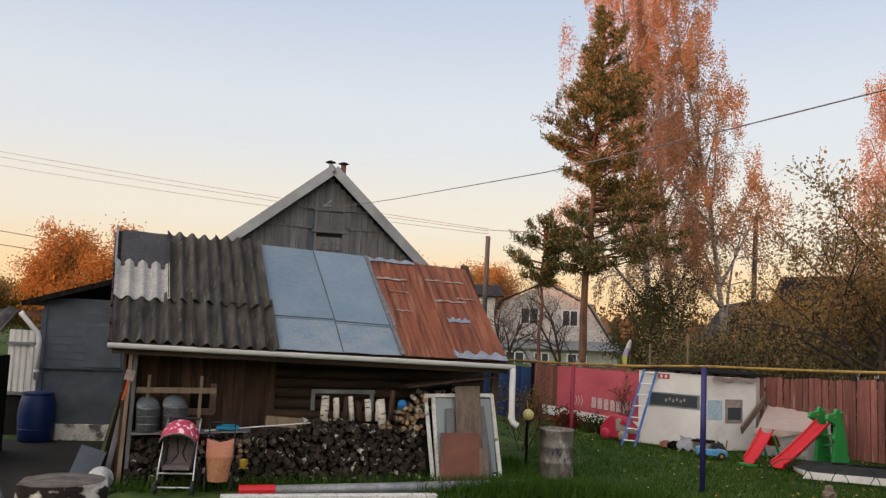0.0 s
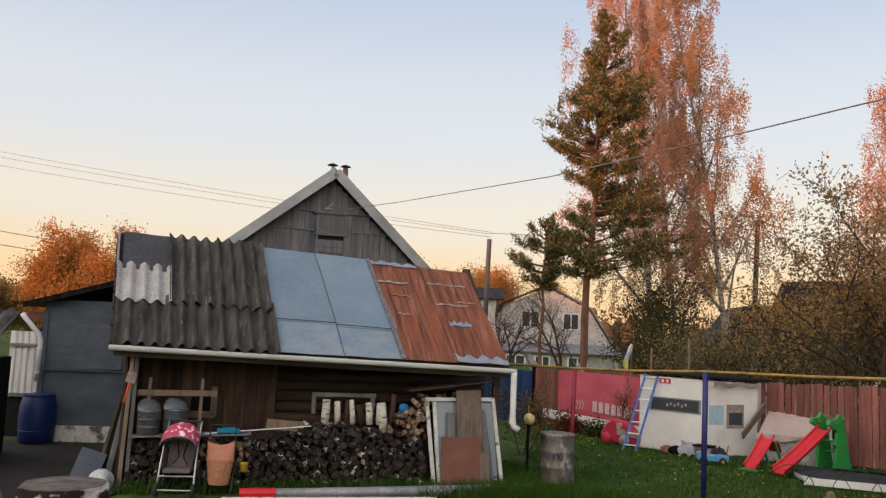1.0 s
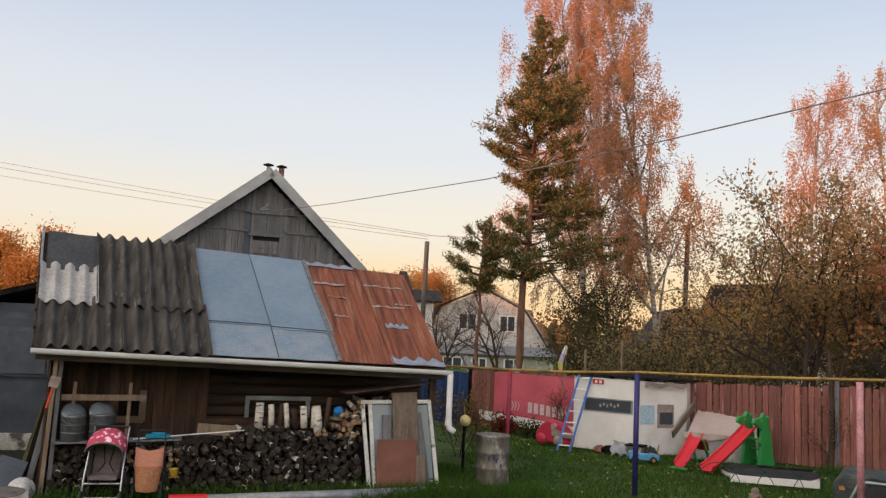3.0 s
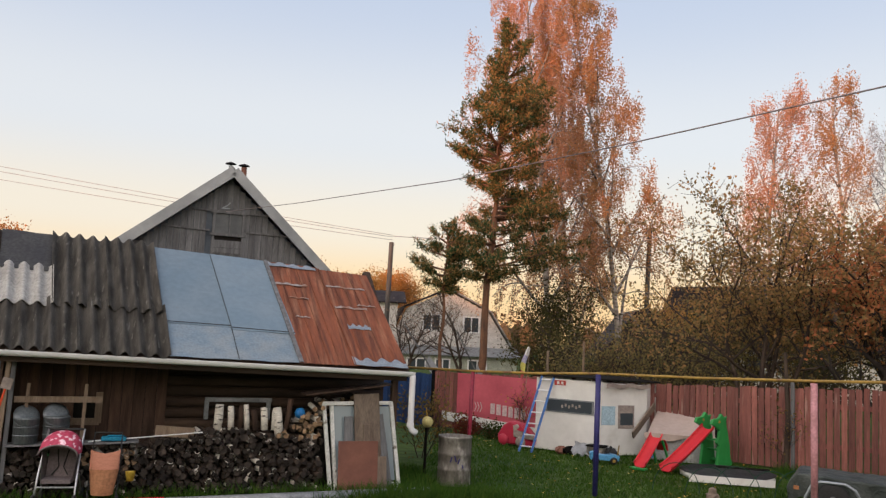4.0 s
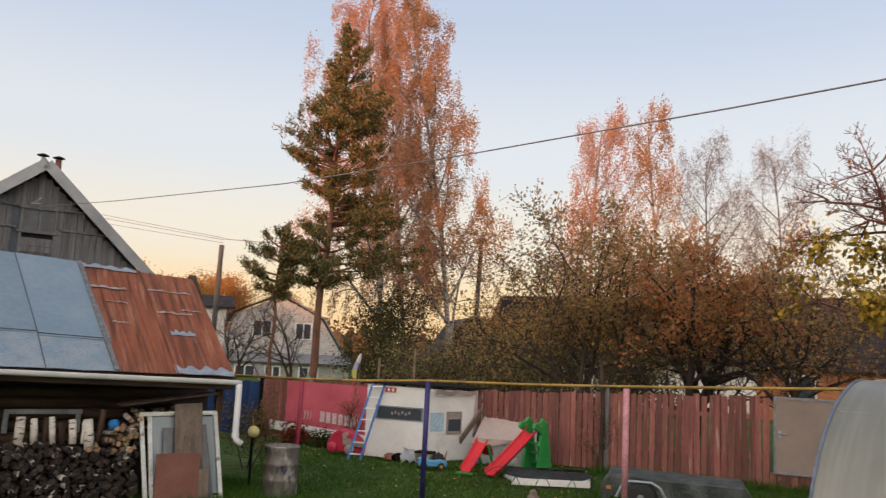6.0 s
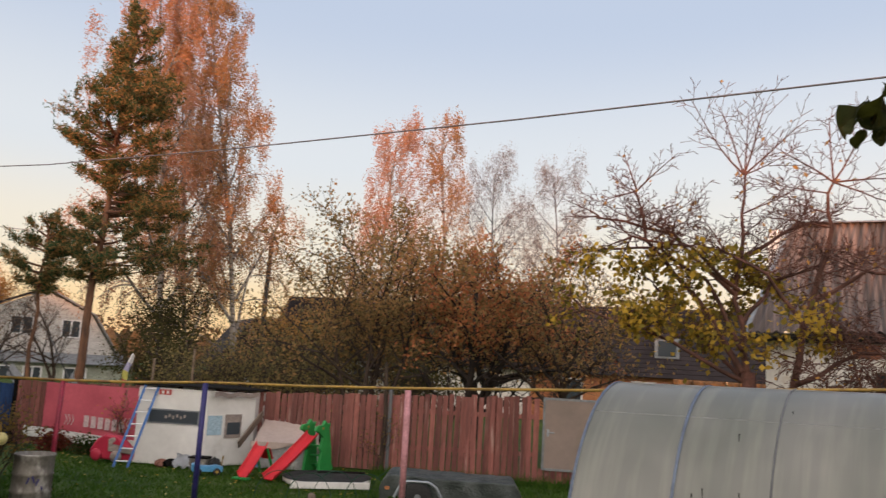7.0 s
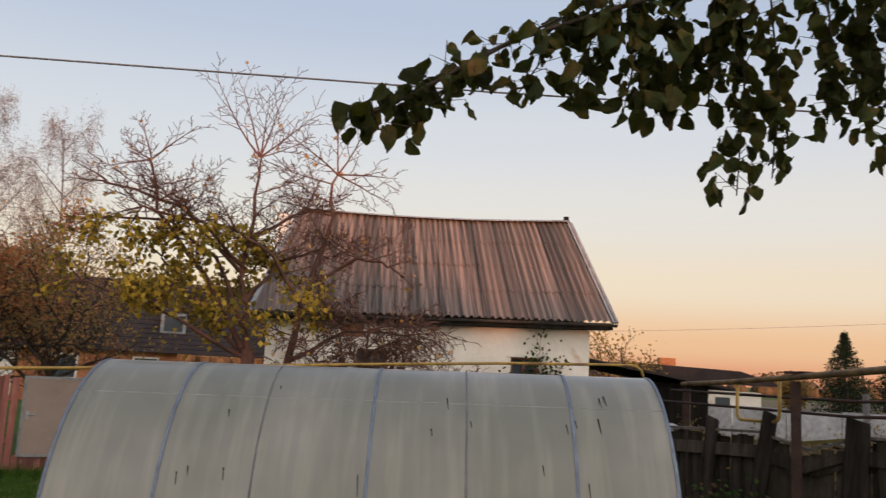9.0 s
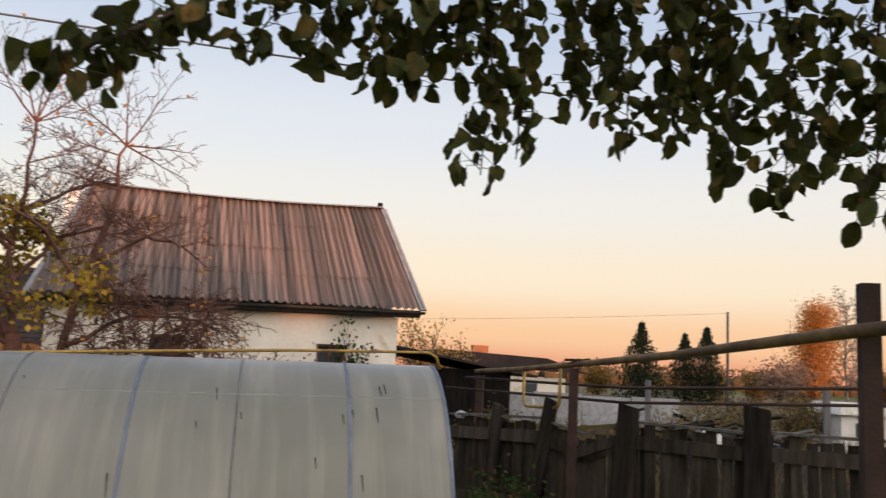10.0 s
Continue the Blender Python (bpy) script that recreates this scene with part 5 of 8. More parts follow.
lad = thing("ladder", pose(0, 0, 0), "blue and white metal ladder leaning on caravan", "ladder")
La, Lb = Vector((3.72, 16.50, 0.0)), Vector((4.27, 16.93, 1.55))
Lw = Vector((0.23, -0.12, 0))
M_LADDER = mat("blue_ladder_paint", (0.05, 0.14, 0.36), (0.04, 0.11, 0.3), 4, rough=0.5, bump=0)
for o_ in (Vector(), Lw):
    part("stile", Mesh().beam(La + o_, Lb + o_, 0.03, 0.045, (1, 0, 0)), M_LADDER, lad, "blue stile")
for k in range(7):
    p = La.lerp(Lb, 0.07 + 0.145 * k)
    part("rung", Mesh().tube(p, p + Lw, 0.014, n=8), M_WHITE_PVC, lad)

flag = thing("flag", pose(4.05, 17.6, 1.35) @ Matrix.Diagonal((0.55, 1, 0.85, 1)), "faded tricolour flag drooping on a thin pole", "flag")
part("pole", Mesh().tube((0, 0, -0.4), (0.16, 0.05, 0.85), 0.012, n=6), M_PLANK_PALE, flag)
FLAG_COLS = [(0.62, 0.60, 0.58), (0.34, 0.32, 0.46), (0.48, 0.44, 0.12), (0.42, 0.07, 0.07)]
for k, c in enumerate(FLAG_COLS):
    def drape(a, b, k=k):
        f = (k + b) / 4
        w = 0.05 + 0.14 * math.sin(math.pi * min(1, f * 1.05)) ** 0.8
        return (0.16 - 0.30 * f - w * a + 0.02 * math.sin(10 * f + 5 * a), 0.03 * math.sin(6 * a + 7 * f), 0.86 - 0.80 * f + 0.06 * a)
    part("stripe", Mesh().sheet(drape, 6, 6, 0.004), mat("flag_cloth", c, tuple(x * 0.85 for x in c), 5, rough=0.9, bump=0.1), flag, "", True)

rc = thing("toy_car_bed", pose(3.90, 17.30, 0, 0, 0, -38) @ Matrix.Scale(0.85, 4), "crimson and grey plastic toy car propped by the caravan", "toy car")
M_CRIMSON = mat("crimson_plastic", (0.42, 0.03, 0.06), (0.34, 0.025, 0.05), 3, rough=0.35, bump=0.03, fine=0.06)
soft_edge(part("body", Mesh().prism([(-0.5, 0.05), (0.45, 0.03), (0.5, 0.22), (0.3, 0.42), (0.12, 0.58), (-0.22, 0.62), (-0.4, 0.5), (-0.56, 0.25)], -0.16, 0.14), M_CRIMSON, rc), 0.05, 3)
soft_edge(part("bonnet", Mesh().prism([(-0.08, 0.24), (0.46, 0.20), (0.48, 0.30), (0.16, 0.40), (0.02, 0.56), (-0.10, 0.52)], -0.20, -0.13), M_GREY_TARP, rc, "dull grey plastic"), 0.02, 2)
part("windscreen", Mesh().prism([(0.02, 0.42), (0.30, 0.38), (0.12, 0.54)], -0.215, -0.195), M_CRIMSON, rc)
part("wheel", Mesh().lathe([(0.02, -0.04), (0.12, -0.04), (0.14, 0), (0.12, 0.04), (0.02, 0.04)], n=18), M_GREY_TARP, rc, "", True, m=pose(0.12, -0.19, 0.13, 90, 0, 0))
part("wheel", Mesh().lathe([(0.02, -0.04), (0.12, -0.04), (0.14, 0), (0.12, 0.04), (0.02, 0.04)], n=18), M_CRIMSON, rc, "", True, m=pose(-0.36, -0.19, 0.15, 90, 0, 0))
tc = thing("toy_ride_on_car", pose(5.1, 15.2, 0, 0, 0, -12), "small light blue ride-on toy car on lawn", "toy car")
M_TOYBLUE = mat("sky_blue_plastic", (0.08, 0.27, 0.48), (0.07, 0.24, 0.42), 4, rough=0.45, bump=0)
soft_edge(part("body", Mesh().prism([(-0.27, 0.07), (0.27, 0.06), (0.28, 0.16), (0.12, 0.19), (0.06, 0.17), (-0.12, 0.17), (-0.2, 0.22), (-0.28, 0.2)], -0.1, 0.1), M_TOYBLUE, tc), 0.015, 2)
part("steering_wheel", Mesh().box((0.1, 0, 0.26), (0.03, 0.14, 0.14), Matrix.Rotation(0.4, 3, "Y")), M_RUBBER, tc)
part("push_handle", Mesh().pipe([(0.24, -0.05, 0.15), (0.27, -0.05, 0.36)], 0.012, 6), M_YELLOW_PIPE, tc)
for x in (-0.17, 0.17):
    for y in (-0.11, 0.11):
        w_ = part("wheel", Mesh().lathe([(0.02, -0.025), (0.065, -0.025), (0.07, 0), (0.065, 0.025), (0.02, 0.025)], n=14), M_RUBBER, tc, "", True, m=pose(x, y, 0.07, 90, 0, 0))
        part("hub", Mesh().tube((0, 0, -0.03), (0, 0, 0.03), 0.03, n=10), M_YELLOW_PIPE, w_)
for k, (x, y, r, mt, nm, lab) in enumerate([(4.60, 16.42, 0.12, M_HARDBOARD, "junk_bag", "brown crumpled bundle lying against the caravan"), (4.74, 16.30, 0.13, M_OLD_FENCE, "junk_bag", "dark crumpled bundle lying against the caravan"), (5.46, 15.92, 0.16, M_RUBBER, "junk_bag", "black crumpled bag lying against the caravan")]):
    o = Mesh().lathe([(r * 0.7, 0), (r, r * 0.35), (r * 0.9, r * 0.9), (r * 0.45, r * 1.3), (0.01, r * 1.35)], n=14, wobble=0.6).ob(nm, mt, pose(x, y, -0.01, 0, 0, 50 * k))
    tagged(o, lab, "bundle", "bundles by the caravan")
rag = Mesh().sheet(lambda a, b: (4.82 + 0.38 * a - 0.10 * b + 0.03 * math.sin(8 * b), 16.28 - 0.26 * a - 0.16 * b, 0.03 + (0.24 - 0.05 * a) * (1 - b) ** 1.5 + 0.025 * math.sin(17 * a + 4 * b) * (0.4 + b)), 22, 12, 0.006)
tagged(rag.ob("plastic_sheet", M_SHEETING, smooth=True), "pale crumpled plastic sheet thrown against the caravan", "sheet")
crate = thing("grey_crate", pose(5.20, 15.98, 0, 0, 0, -38), "weathered grey crate with a dark rim by the caravan", "crate")
soft_edge(part("crate_side", Mesh().box((0, 0, 0.11), (0.34, 0.26, 0.22)), M_DRUM, crate), 0.012, 2)
part("crate_rim", Mesh().box((0, 0, 0.225), (0.37, 0.29, 0.03)), M_OLD_FENCE, crate)
# ---- sheet-covered box, slides, pond ----
sb = thing("covered_sandbox", pose(6.30, 15.98, 0, 0, 0, -30), "wooden box covered by a dusty beige plastic sheet", "covered box")
soft_edge(part("box_side", Mesh().box((0.60, -0.02, 0.25), (1.36, 0.04, 0.50)), M_BOXGREY, sb, "grey-blue stained front board"), 0.008)
part("box_end", Mesh().box((1.27, 0.46, 0.42), (0.04, 0.92, 0.84)), M_OLD_FENCE, sb)
part("box_end", Mesh().box((-0.07, 0.46, 0.25), (0.04, 0.92, 0.50)), M_BOXGREY, sb)


def box_cover(a, b):
    """The sheet slopes from the front board up to a straight back edge, and folds down over the sides."""
    side = max(0.0, abs(2 * a - 1) - 0.90) / 0.10
    z = 0.52 + 0.40 * b ** 0.85 - 0.03 * math.sin(math.pi * a) * math.sin(math.pi * b) - 0.16 * side
    return (-0.10 + 1.42 * a + 0.05 * b, -0.06 + 0.95 * b, z + 0.018 * noise.noise((a * 5, b * 4, 1)) + 0.010 * noise.noise((a * 14, b * 3, 5)))


part("cover", Mesh().sheet(box_cover, 40, 22, 0.008), M_DUSTY, sb, "dusty beige plastic sheet", True)
part("cover_hem", Mesh().sheet(lambda a, b: (-0.10 + 1.42 * a, -0.075 - 0.012 * math.sin(19 * a) * b, 0.53 - (0.10 + 0.05 * math.sin(7 * a)) * b), 40, 3, 0.006), M_DUSTY, sb, "", True)
part("prop_board", Mesh().beam((-0.34, -0.02, 0.44), (-0.02, 0.66, 1.02), 0.18, 0.03, (1, 0, 0)), M_PLYGREY, sb)


def slide(name, m, label, length, height, w):
    t = thing(name, m, label, "slide", "children's slides")
    def curve(s):
        return Vector((0, -length * (1 - s), 0.04 + height * (s ** 1.15)))
    part("chute", Mesh().sheet(lambda a, b: curve(b) + Vector(((a - 0.5) * w, 0, 0.07 * (abs(2 * a - 1) ** 5))), 10, 14, 0.02), M_RED_PLASTIC, t, "red plastic chute", True)
    for s in (-1, 1):
        part("chute_rim", Mesh().pipe([curve(k / 10) + Vector((s * w / 2, 0, 0.075)) for k in range(11)], 0.016, 8), M_RED_PLASTIC, t, "", True)
    return t


SL = pose(6.98, 14.78, 0, 0, 0, -62) @ Matrix.Scale(1.08, 4)
sl = slide("dinosaur_slide", SL, "red slide with green dinosaur sides on lawn", 1.12, 0.66, 0.26)
dino = [(-0.02, 0.0), (0.30, 0.0), (0.42, 0.12), (0.36, 0.2), (0.33, 0.45), (0.27, 0.68), (0.22, 0.83), (0.26, 0.93), (0.18, 0.90), (0.10, 0.98), (0.04, 0.90), (-0.13, 0.88), (-0.17, 0.80), (-0.03, 0.74), (0.06, 0.68), (0.03, 0.55), (-0.02, 0.48), (0.04, 0.42), (0.0, 0.2)]
for s, dy in ((1, 0.14), (-1, -0.19)):
    o = part("dinosaur_side", Mesh().prism([(x, z) for x, z in dino], -0.03, 0.03), M_GREEN_PLASTIC, sl, "green dinosaur-shaped side", m=Matrix.Translation((dy, 0.04, 0)) @ Matrix.Rotation(radians(90), 4, "Z"))
    soft_edge(o, 0.012, 2)
    part("eye", Mesh().lathe([(0.025, -0.036), (0.025, 0.036)], n=10), M_YELLOW_PIPE, o, "", m=pose(0.03, 0, 0.84, 90, 0, 0))
for k in range(3):
    part("step", Mesh().box((-0.02, 0.14 + 0.08 * (2 - k), 0.16 + 0.18 * k), (0.30, 0.08, 0.03)), M_GREEN_PLASTIC, sl)
slide("small_slide", pose(6.05, 15.0, 0, 0, 0, -50), "small red wavy toddler slide on lawn", 0.62, 0.50, 0.24)
s2 = scene.objects["small_slide"]
for s in (-1, 1):
    part("slide_leg", Mesh().beam((s * 0.12, 0.0, 0.5), (s * 0.14, 0.28, 0.0), 0.03, 0.04), M_GREEN_PLASTIC, s2)
part("slide_tail", Mesh().sheet(lambda a, b: (-0.12 + 0.24 * a, 0.02 + 0.24 * b, 0.5 + 0.12 * b * (1 - b) - 0.2 * b * b), 6, 6, 0.02), M_RED_PLASTIC, s2, "", True)
part("foot_plate", Mesh().box((0, -0.66, 0.02), (0.3, 0.14, 0.03)), M_GREEN_PLASTIC, s2)
tb = thing("toy_trike", pose(6.15, 15.65, 0), "blue and yellow toy tricycle", "toy")
part("toy_body", Mesh().box((0, 0, 0.14), (0.2, 0.14, 0.12)).box((-0.03, 0, 0.26), (0.08, 0.1, 0.12)), M_TOYBLUE, tb)
part("toy_seat", Mesh().box((0.02, 0, 0.36), (0.12, 0.1, 0.08)), M_YELLOW_PIPE, tb)
pond = thing("covered_basin", pose(6.95, 13.95, 0, 0, 0, -18) @ Matrix.Diagonal((0.92, 0.92, 0.65, 1)), "low white-walled basin under a dark cover", "basin")
part("basin_wall", Mesh().lathe([(0.84, 0.0), (0.87, 0.02), (0.88, 0.13), (0.86, 0.155), (0.76, 0.155)], n=30, wobble=0.05), M_CARAVAN, pond, "", True)
part("cover_sheet", Mesh().lathe([(0.88, 0.150), (0.885, 0.162), (0.84, 0.175), (0.6, 0.18), (0.2, 0.19), (0.01, 0.19)], n=30, wobble=0.08), M_RUBBER_SHEET, pond, "dark rubber sheet", True)
part("rim_board", Mesh().box((-0.05, -0.88, 0.10), (1.5, 0.05, 0.17)), M_CARAVAN, pond, "white board")
part("cover_board", Mesh().box((0.35, 0.45, 0.19), (1.0, 0.2, 0.03)), M_OLD_FENCE, pond)

# ---- covered car trailer with wheel ----
tr = thing("car_trailer", pose(7.78, 11.12, 0, 0, 0, -35), "low car trailer under a crumpled dark tarpaulin", "trailer")
part("body", Mesh().box((0.0, 0, 0.30), (1.9, 0.80, 0.20)), M_GREY_TRIM, tr)


def tarp(a, b):
    """Crumpled sheet hung over the load: a runs along, b from the near hem over the top to the far hem."""
    w = 2 * b - 1
    end = max(0.0, abs(2 * a - 1) - 0.86) / 0.14
    crease = 0.012 * noise.noise((a * 7, b * 6, 7)) + 0.02 * abs(noise.noise((a * 13, b * 9, 3))) + 0.008 * abs(noise.noise((a * 31, b * 19, 5)))
    top = 0.54 - 0.05 * a - 0.02 * math.sin(math.pi * a) - 0.22 * end ** 1.5
    hem = 0.24 + 0.05 * noise.noise((a * 5, 2, w)) - 0.12 * end
    fall = max(0.0, abs(w) - 0.62) / 0.38
    y = math.copysign(min(abs(w) / 0.62, 1.0) * 0.50 + 0.035 * math.sin(26 * a + 3 * w) * fall, w)
    return (-1.12 + 2.24 * a + 0.05 * (0.5 - a) * fall, y * (1 - 0.12 * end), top + (hem - top) * fall + crease - 0.03 * w * w)


part("tarpaulin", Mesh().sheet(tarp, 80, 56, 0.006), M_TARP, tr, "crumpled dark green tarpaulin", False)
part("mudguard", Mesh().pipe([(-0.86, -0.60, 0.20), (-0.78, -0.60, 0.38), (-0.66, -0.60, 0.45), (-0.34, -0.60, 0.45), (-0.22, -0.60, 0.38), (-0.12, -0.60, 0.20)], 0.022, 8), M_GALV, tr, "pale angular wheel arch")
part("side_lamp", Mesh().box((-0.98, -0.56, 0.33), (0.07, 0.03, 0.05)), M_ORANGE_BRICK, tr, "small orange side lamp")
for y in (-0.54, 0.54):
    w_ = part("wheel", Mesh().lathe([(0.10, -0.06), (0.20, -0.06), (0.22, -0.04), (0.22, 0.04), (0.20, 0.06), (0.10, 0.06)], n=26), M_RUBBER, tr, "", True, m=pose(-0.5, y, 0.215, 90, 0, 0))
    part("rim", Mesh().lathe([(0.11, -0.045), (0.11, 0.045), (0.05, 0.06), (0.02, 0.062)], n=18), M_GREY_TRIM, w_)
hoops = thing("wire_hoops", pose(5.95, 12.3, 0, 0, 0, -15), "thin dark green wire hoops over a bed", "hoops")
for k in range(5):
    part("hoop", Mesh().pipe([(0.46 * k - 0.6 + 0.36 * math.cos(math.pi * j / 12), -0.25 * (k % 2), 0.45 * math.sin(math.pi * j / 12)) for j in range(13)], 0.007, 5), mat("green_wire", (0.01, 0.05, 0.025), (0.01, 0.04, 0.02), 4, rough=0.5, bump=0), hoops)
pot = Mesh().lathe([(0.07, 0), (0.10, 0.10), (0.095, 0.14), (0.06, 0.16), (0.05, 0.22), (0.02, 0.24)], n=12, wobble=0.3)
tagged(pot.ob("garden_ornament", M_PLYGREY, pose(5.55, 11.55, 0)), "small weathered tan garden ornament", "ornament")

# ---- the greenhouse ----
ga, gb_ = Vector((7.29, 6.94, 0)), Vector((9.55, 1.48, 0))
gd = (gb_ - ga).normalized()
GLEN = (gb_ - ga).length
GH = Matrix.Translation(ga) @ Matrix.Rotation(math.atan2(gd.y, gd.x), 4, "Z") @ Matrix.Rotation(radians(-1.0), 4, "Y")
gr = thing("greenhouse", GH, "arched polycarbonate greenhouse with milky dirty panels", "greenhouse")
m = bpy.data.materials.new("milky_polycarbonate")
m.use_nodes = True
n, l = m.node_tree.nodes, m.node_tree.links
n.remove(n["Principled BSDF"])
tcx, mpx = n.new("ShaderNodeTexCoord"), n.new("ShaderNodeMapping")
mpx.inputs["Scale"].default_value = (3.2, 0.35, 0.22)
l.new(tcx.outputs["Object"], mpx.inputs[0])
nz, nz2 = n.new("ShaderNodeTexNoise"), n.new("ShaderNodeTexNoise")
nz.inputs["Scale"].default_value, nz.inputs["Detail"].default_value = 2.2, 6
nz2.inputs["Scale"].default_value, nz2.inputs["Detail"].default_value = 0.8, 3
l.new(mpx.outputs[0], nz.inputs["Vector"])
l.new(tcx.outputs["Object"], nz2.inputs["Vector"])
rr_, rb_ = n.new("ShaderNodeValToRGB"), n.new("ShaderNodeValToRGB")
rr_.color_ramp.elements[0].position, rr_.color_ramp.elements[0].color = 0.48, (0.355, 0.348, 0.315, 1)
rr_.color_ramp.elements[1].position, rr_.color_ramp.elements[1].color = 0.74, (0.465, 0.45, 0.395, 1)
l.new(nz.outputs["Fac"], rr_.inputs[0])
rb_.color_ramp.elements[0].position, rb_.color_ramp.elements[0].color = 0.35, (0.70, 0.74, 0.70, 1)
rb_.color_ramp.elements[1].position, rb_.color_ramp.elements[1].color = 0.65, (1.0, 1.0, 0.98, 1)
l.new(nz2.outputs["Fac"], rb_.inputs[0])
mxc = n.new("ShaderNodeMix")
mxc.data_type, mxc.blend_type = "RGBA", "MULTIPLY"
mxc.inputs["Factor"].default_value = 1
l.new(rr_.outputs[0], mxc.inputs["A"])
l.new(rb_.outputs[0], mxc.inputs["B"])
dfu, trl, mxs, gls, mx2, fre = n.new("ShaderNodeBsdfDiffuse"), n.new("ShaderNodeBsdfTranslucent"), n.new("ShaderNodeMixShader"), n.new("ShaderNodeBsdfGlossy"), n.new("ShaderNodeMixShader"), n.new("ShaderNodeFresnel")
mxs.inputs[0].default_value, gls.inputs["Roughness"].default_value = 0.5, 0.28
l.new(mxc.outputs["Result"], dfu.inputs[0])
l.new(mxc.outputs["Result"], trl.inputs[0])
l.new(dfu.outputs[0], mxs.inputs[1])
l.new(trl.outputs[0], mxs.inputs[2])
l.new(fre.outputs[0], mx2.inputs[0])
l.new(mxs.outputs[0], mx2.inputs[1])
l.new(gls.outputs[0], mx2.inputs[2])
l.new(mx2.outputs[0], n["Material Output"].inputs[0])
M_POLY = m
M_BAND = mat("blue_grey_steel_band", (0.13, 0.16, 0.21), (0.10, 0.12, 0.16), 5, rough=0.5, metal=0.3, bump=0)
GW, GTOP = 1.5, 2.17


def arch(a):
    """Point of the arch's outline for a from 0 (near foot) to 1 (far foot)."""
    t = math.pi * (1 - a)
    c, s = math.cos(t), math.sin(t)
    return GW * math.copysign(abs(c) ** 1.04, c), 0.02 + (GTOP - 0.02) * (abs(s) ** 1.0)


bands = [0.0, 1.04, 3.0, 4.97, GLEN]
for x0, x1 in zip(bands, bands[1:]):
    part("panel", Mesh().sheet(lambda a, b: (x0 + (x1 - x0) * a, -arch(1 - b)[0], arch(1 - b)[1]), 8, 28, 0.006), M_POLY, gr, "milky polycarbonate sheet", True)
for x in bands:
    part("band", Mesh().sheet(lambda a, b: (x - 0.016 + 0.032 * a, -arch(1 - b)[0] * 1.006, arch(1 - b)[1] * 1.003 + 0.004), 1, 28, 0.006), M_BAND, gr, "blue-grey fixing band", True)
M_RIB = mat("grey_rib_steel", (0.13, 0.135, 0.14), (0.09, 0.09, 0.095), 4, rough=0.7, bump=0)
for x in (1.93, 3.93):
    part("rib", Mesh().pipe([(x, -arch(k / 20)[0] * 1.001, arch(k / 20)[1] * 1.001) for k in range(21)], 0.011, 6), M_RIB, gr)
M_PURLIN = mat("pale_purlin_steel", (0.26, 0.26, 0.25), (0.20, 0.20, 0.19), 4, rough=0.7, bump=0)
for z in (1.85,):
    b_ = min((abs(arch(k / 200)[1] - z), arch(k / 200)[0]) for k in range(90))[1]
    part("purlin", Mesh().tube((0, b_ * 1.0, z), (GLEN, b_ * 1.0, z), 0.006, n=6), M_PURLIN, gr)
for x, fl in ((0.0, 1), (GLEN, -1)):
    ring_ = [(-arch(k / 24)[0] * 0.995, arch(k / 24)[1] * 0.995) for k in range(25)]
    me_ = Mesh().add([(x, p, q) for p, q in ring_], [tuple(range(25)) if fl > 0 else tuple(reversed(range(25)))])
    part("end_panel", me_, M_POLY, gr)
part("sill", Mesh().box((GLEN / 2, -GW, 0.05), (GLEN, 0.08, 0.1)).box((GLEN / 2, GW, 0.05), (GLEN, 0.08, 0.1)), M_OLD_FENCE, gr)
g_rng = random.Random(4)
for k in range(16):
    x, a = g_rng.uniform(0.4, GLEN - 0.2), g_rng.uniform(0.16, 0.40)
    y_, z_ = arch(a)
    h = g_rng.uniform(0.03, 0.10)
    y2, z2 = arch(a - h / 3)
    part("grime_streak", Mesh().add([(x - 0.007, y_ * 1.004, z_ * 1.003 + 0.006), (x + 0.007, y_ * 1.004, z_ * 1.003 + 0.006), (x + 0.016, y2 * 1.004, z2 * 1.003 + 0.006), (x + 0.010, y2 * 1.004, z2 * 1.003 + 0.006)], [(3, 2, 1, 0)]), M_DIRT, gr, "dark grime streak")

# ---- the white house with the red slate roof ----
RH = pose(18.0, 8.6, 0, 0, 0, -57)
rh = thing("whitewashed_house", RH, "whitewashed house with reddish corrugated slate roof", "house")
RE0, RE1, RT0, RT1 = Vector((-3.55, -0.3, 3.34)), Vector((5.27, -0.3, 3.60)), Vector((-2.62, 2.6, 6.29)), Vector((4.99, 2.6, 6.59))
RN = (RE1 - RE0).cross(RT0 - RE0).normalized()


def rroof(s, w, up=0):
    sag = -0.10 * math.sin(math.pi * s) * w
    return RE0.lerp(RE1, s).lerp(RT0.lerp(RT1, s), w) + RN * up + Vector((0, 0, sag))


rows_, cols_ = 4, 8
for j in range(rows_):
    for i in range(cols_):
        s0, s1, w0, w1 = i / cols_, (i + 1) / cols_ + 0.006, j / rows_, (j + 1) / rows_ + 0.025
        part("slate_sheet", Mesh().sheet(lambda a, b: rroof(s0 + (s1 - s0) * a, w0 + (w1 - w0) * b, 0.04 + 0.04 * math.cos(2 * math.pi * 6 * a) + 0.022 * (1 - b) + 0.004 * math.sin(5 * i + 3 * j)), 60, 2, 0.012), M_REDROOF, rh, "", True)
part("ridge_cap", Mesh().sheet(lambda a, b: rroof(a, 1.0, 0.06) + Vector((0, -0.14 + 0.28 * b, 0.02 + 0.05 * math.sin(math.pi * b))), 16, 4, 0.01), M_GREY_TRIM, rh, "grey ridge capping")
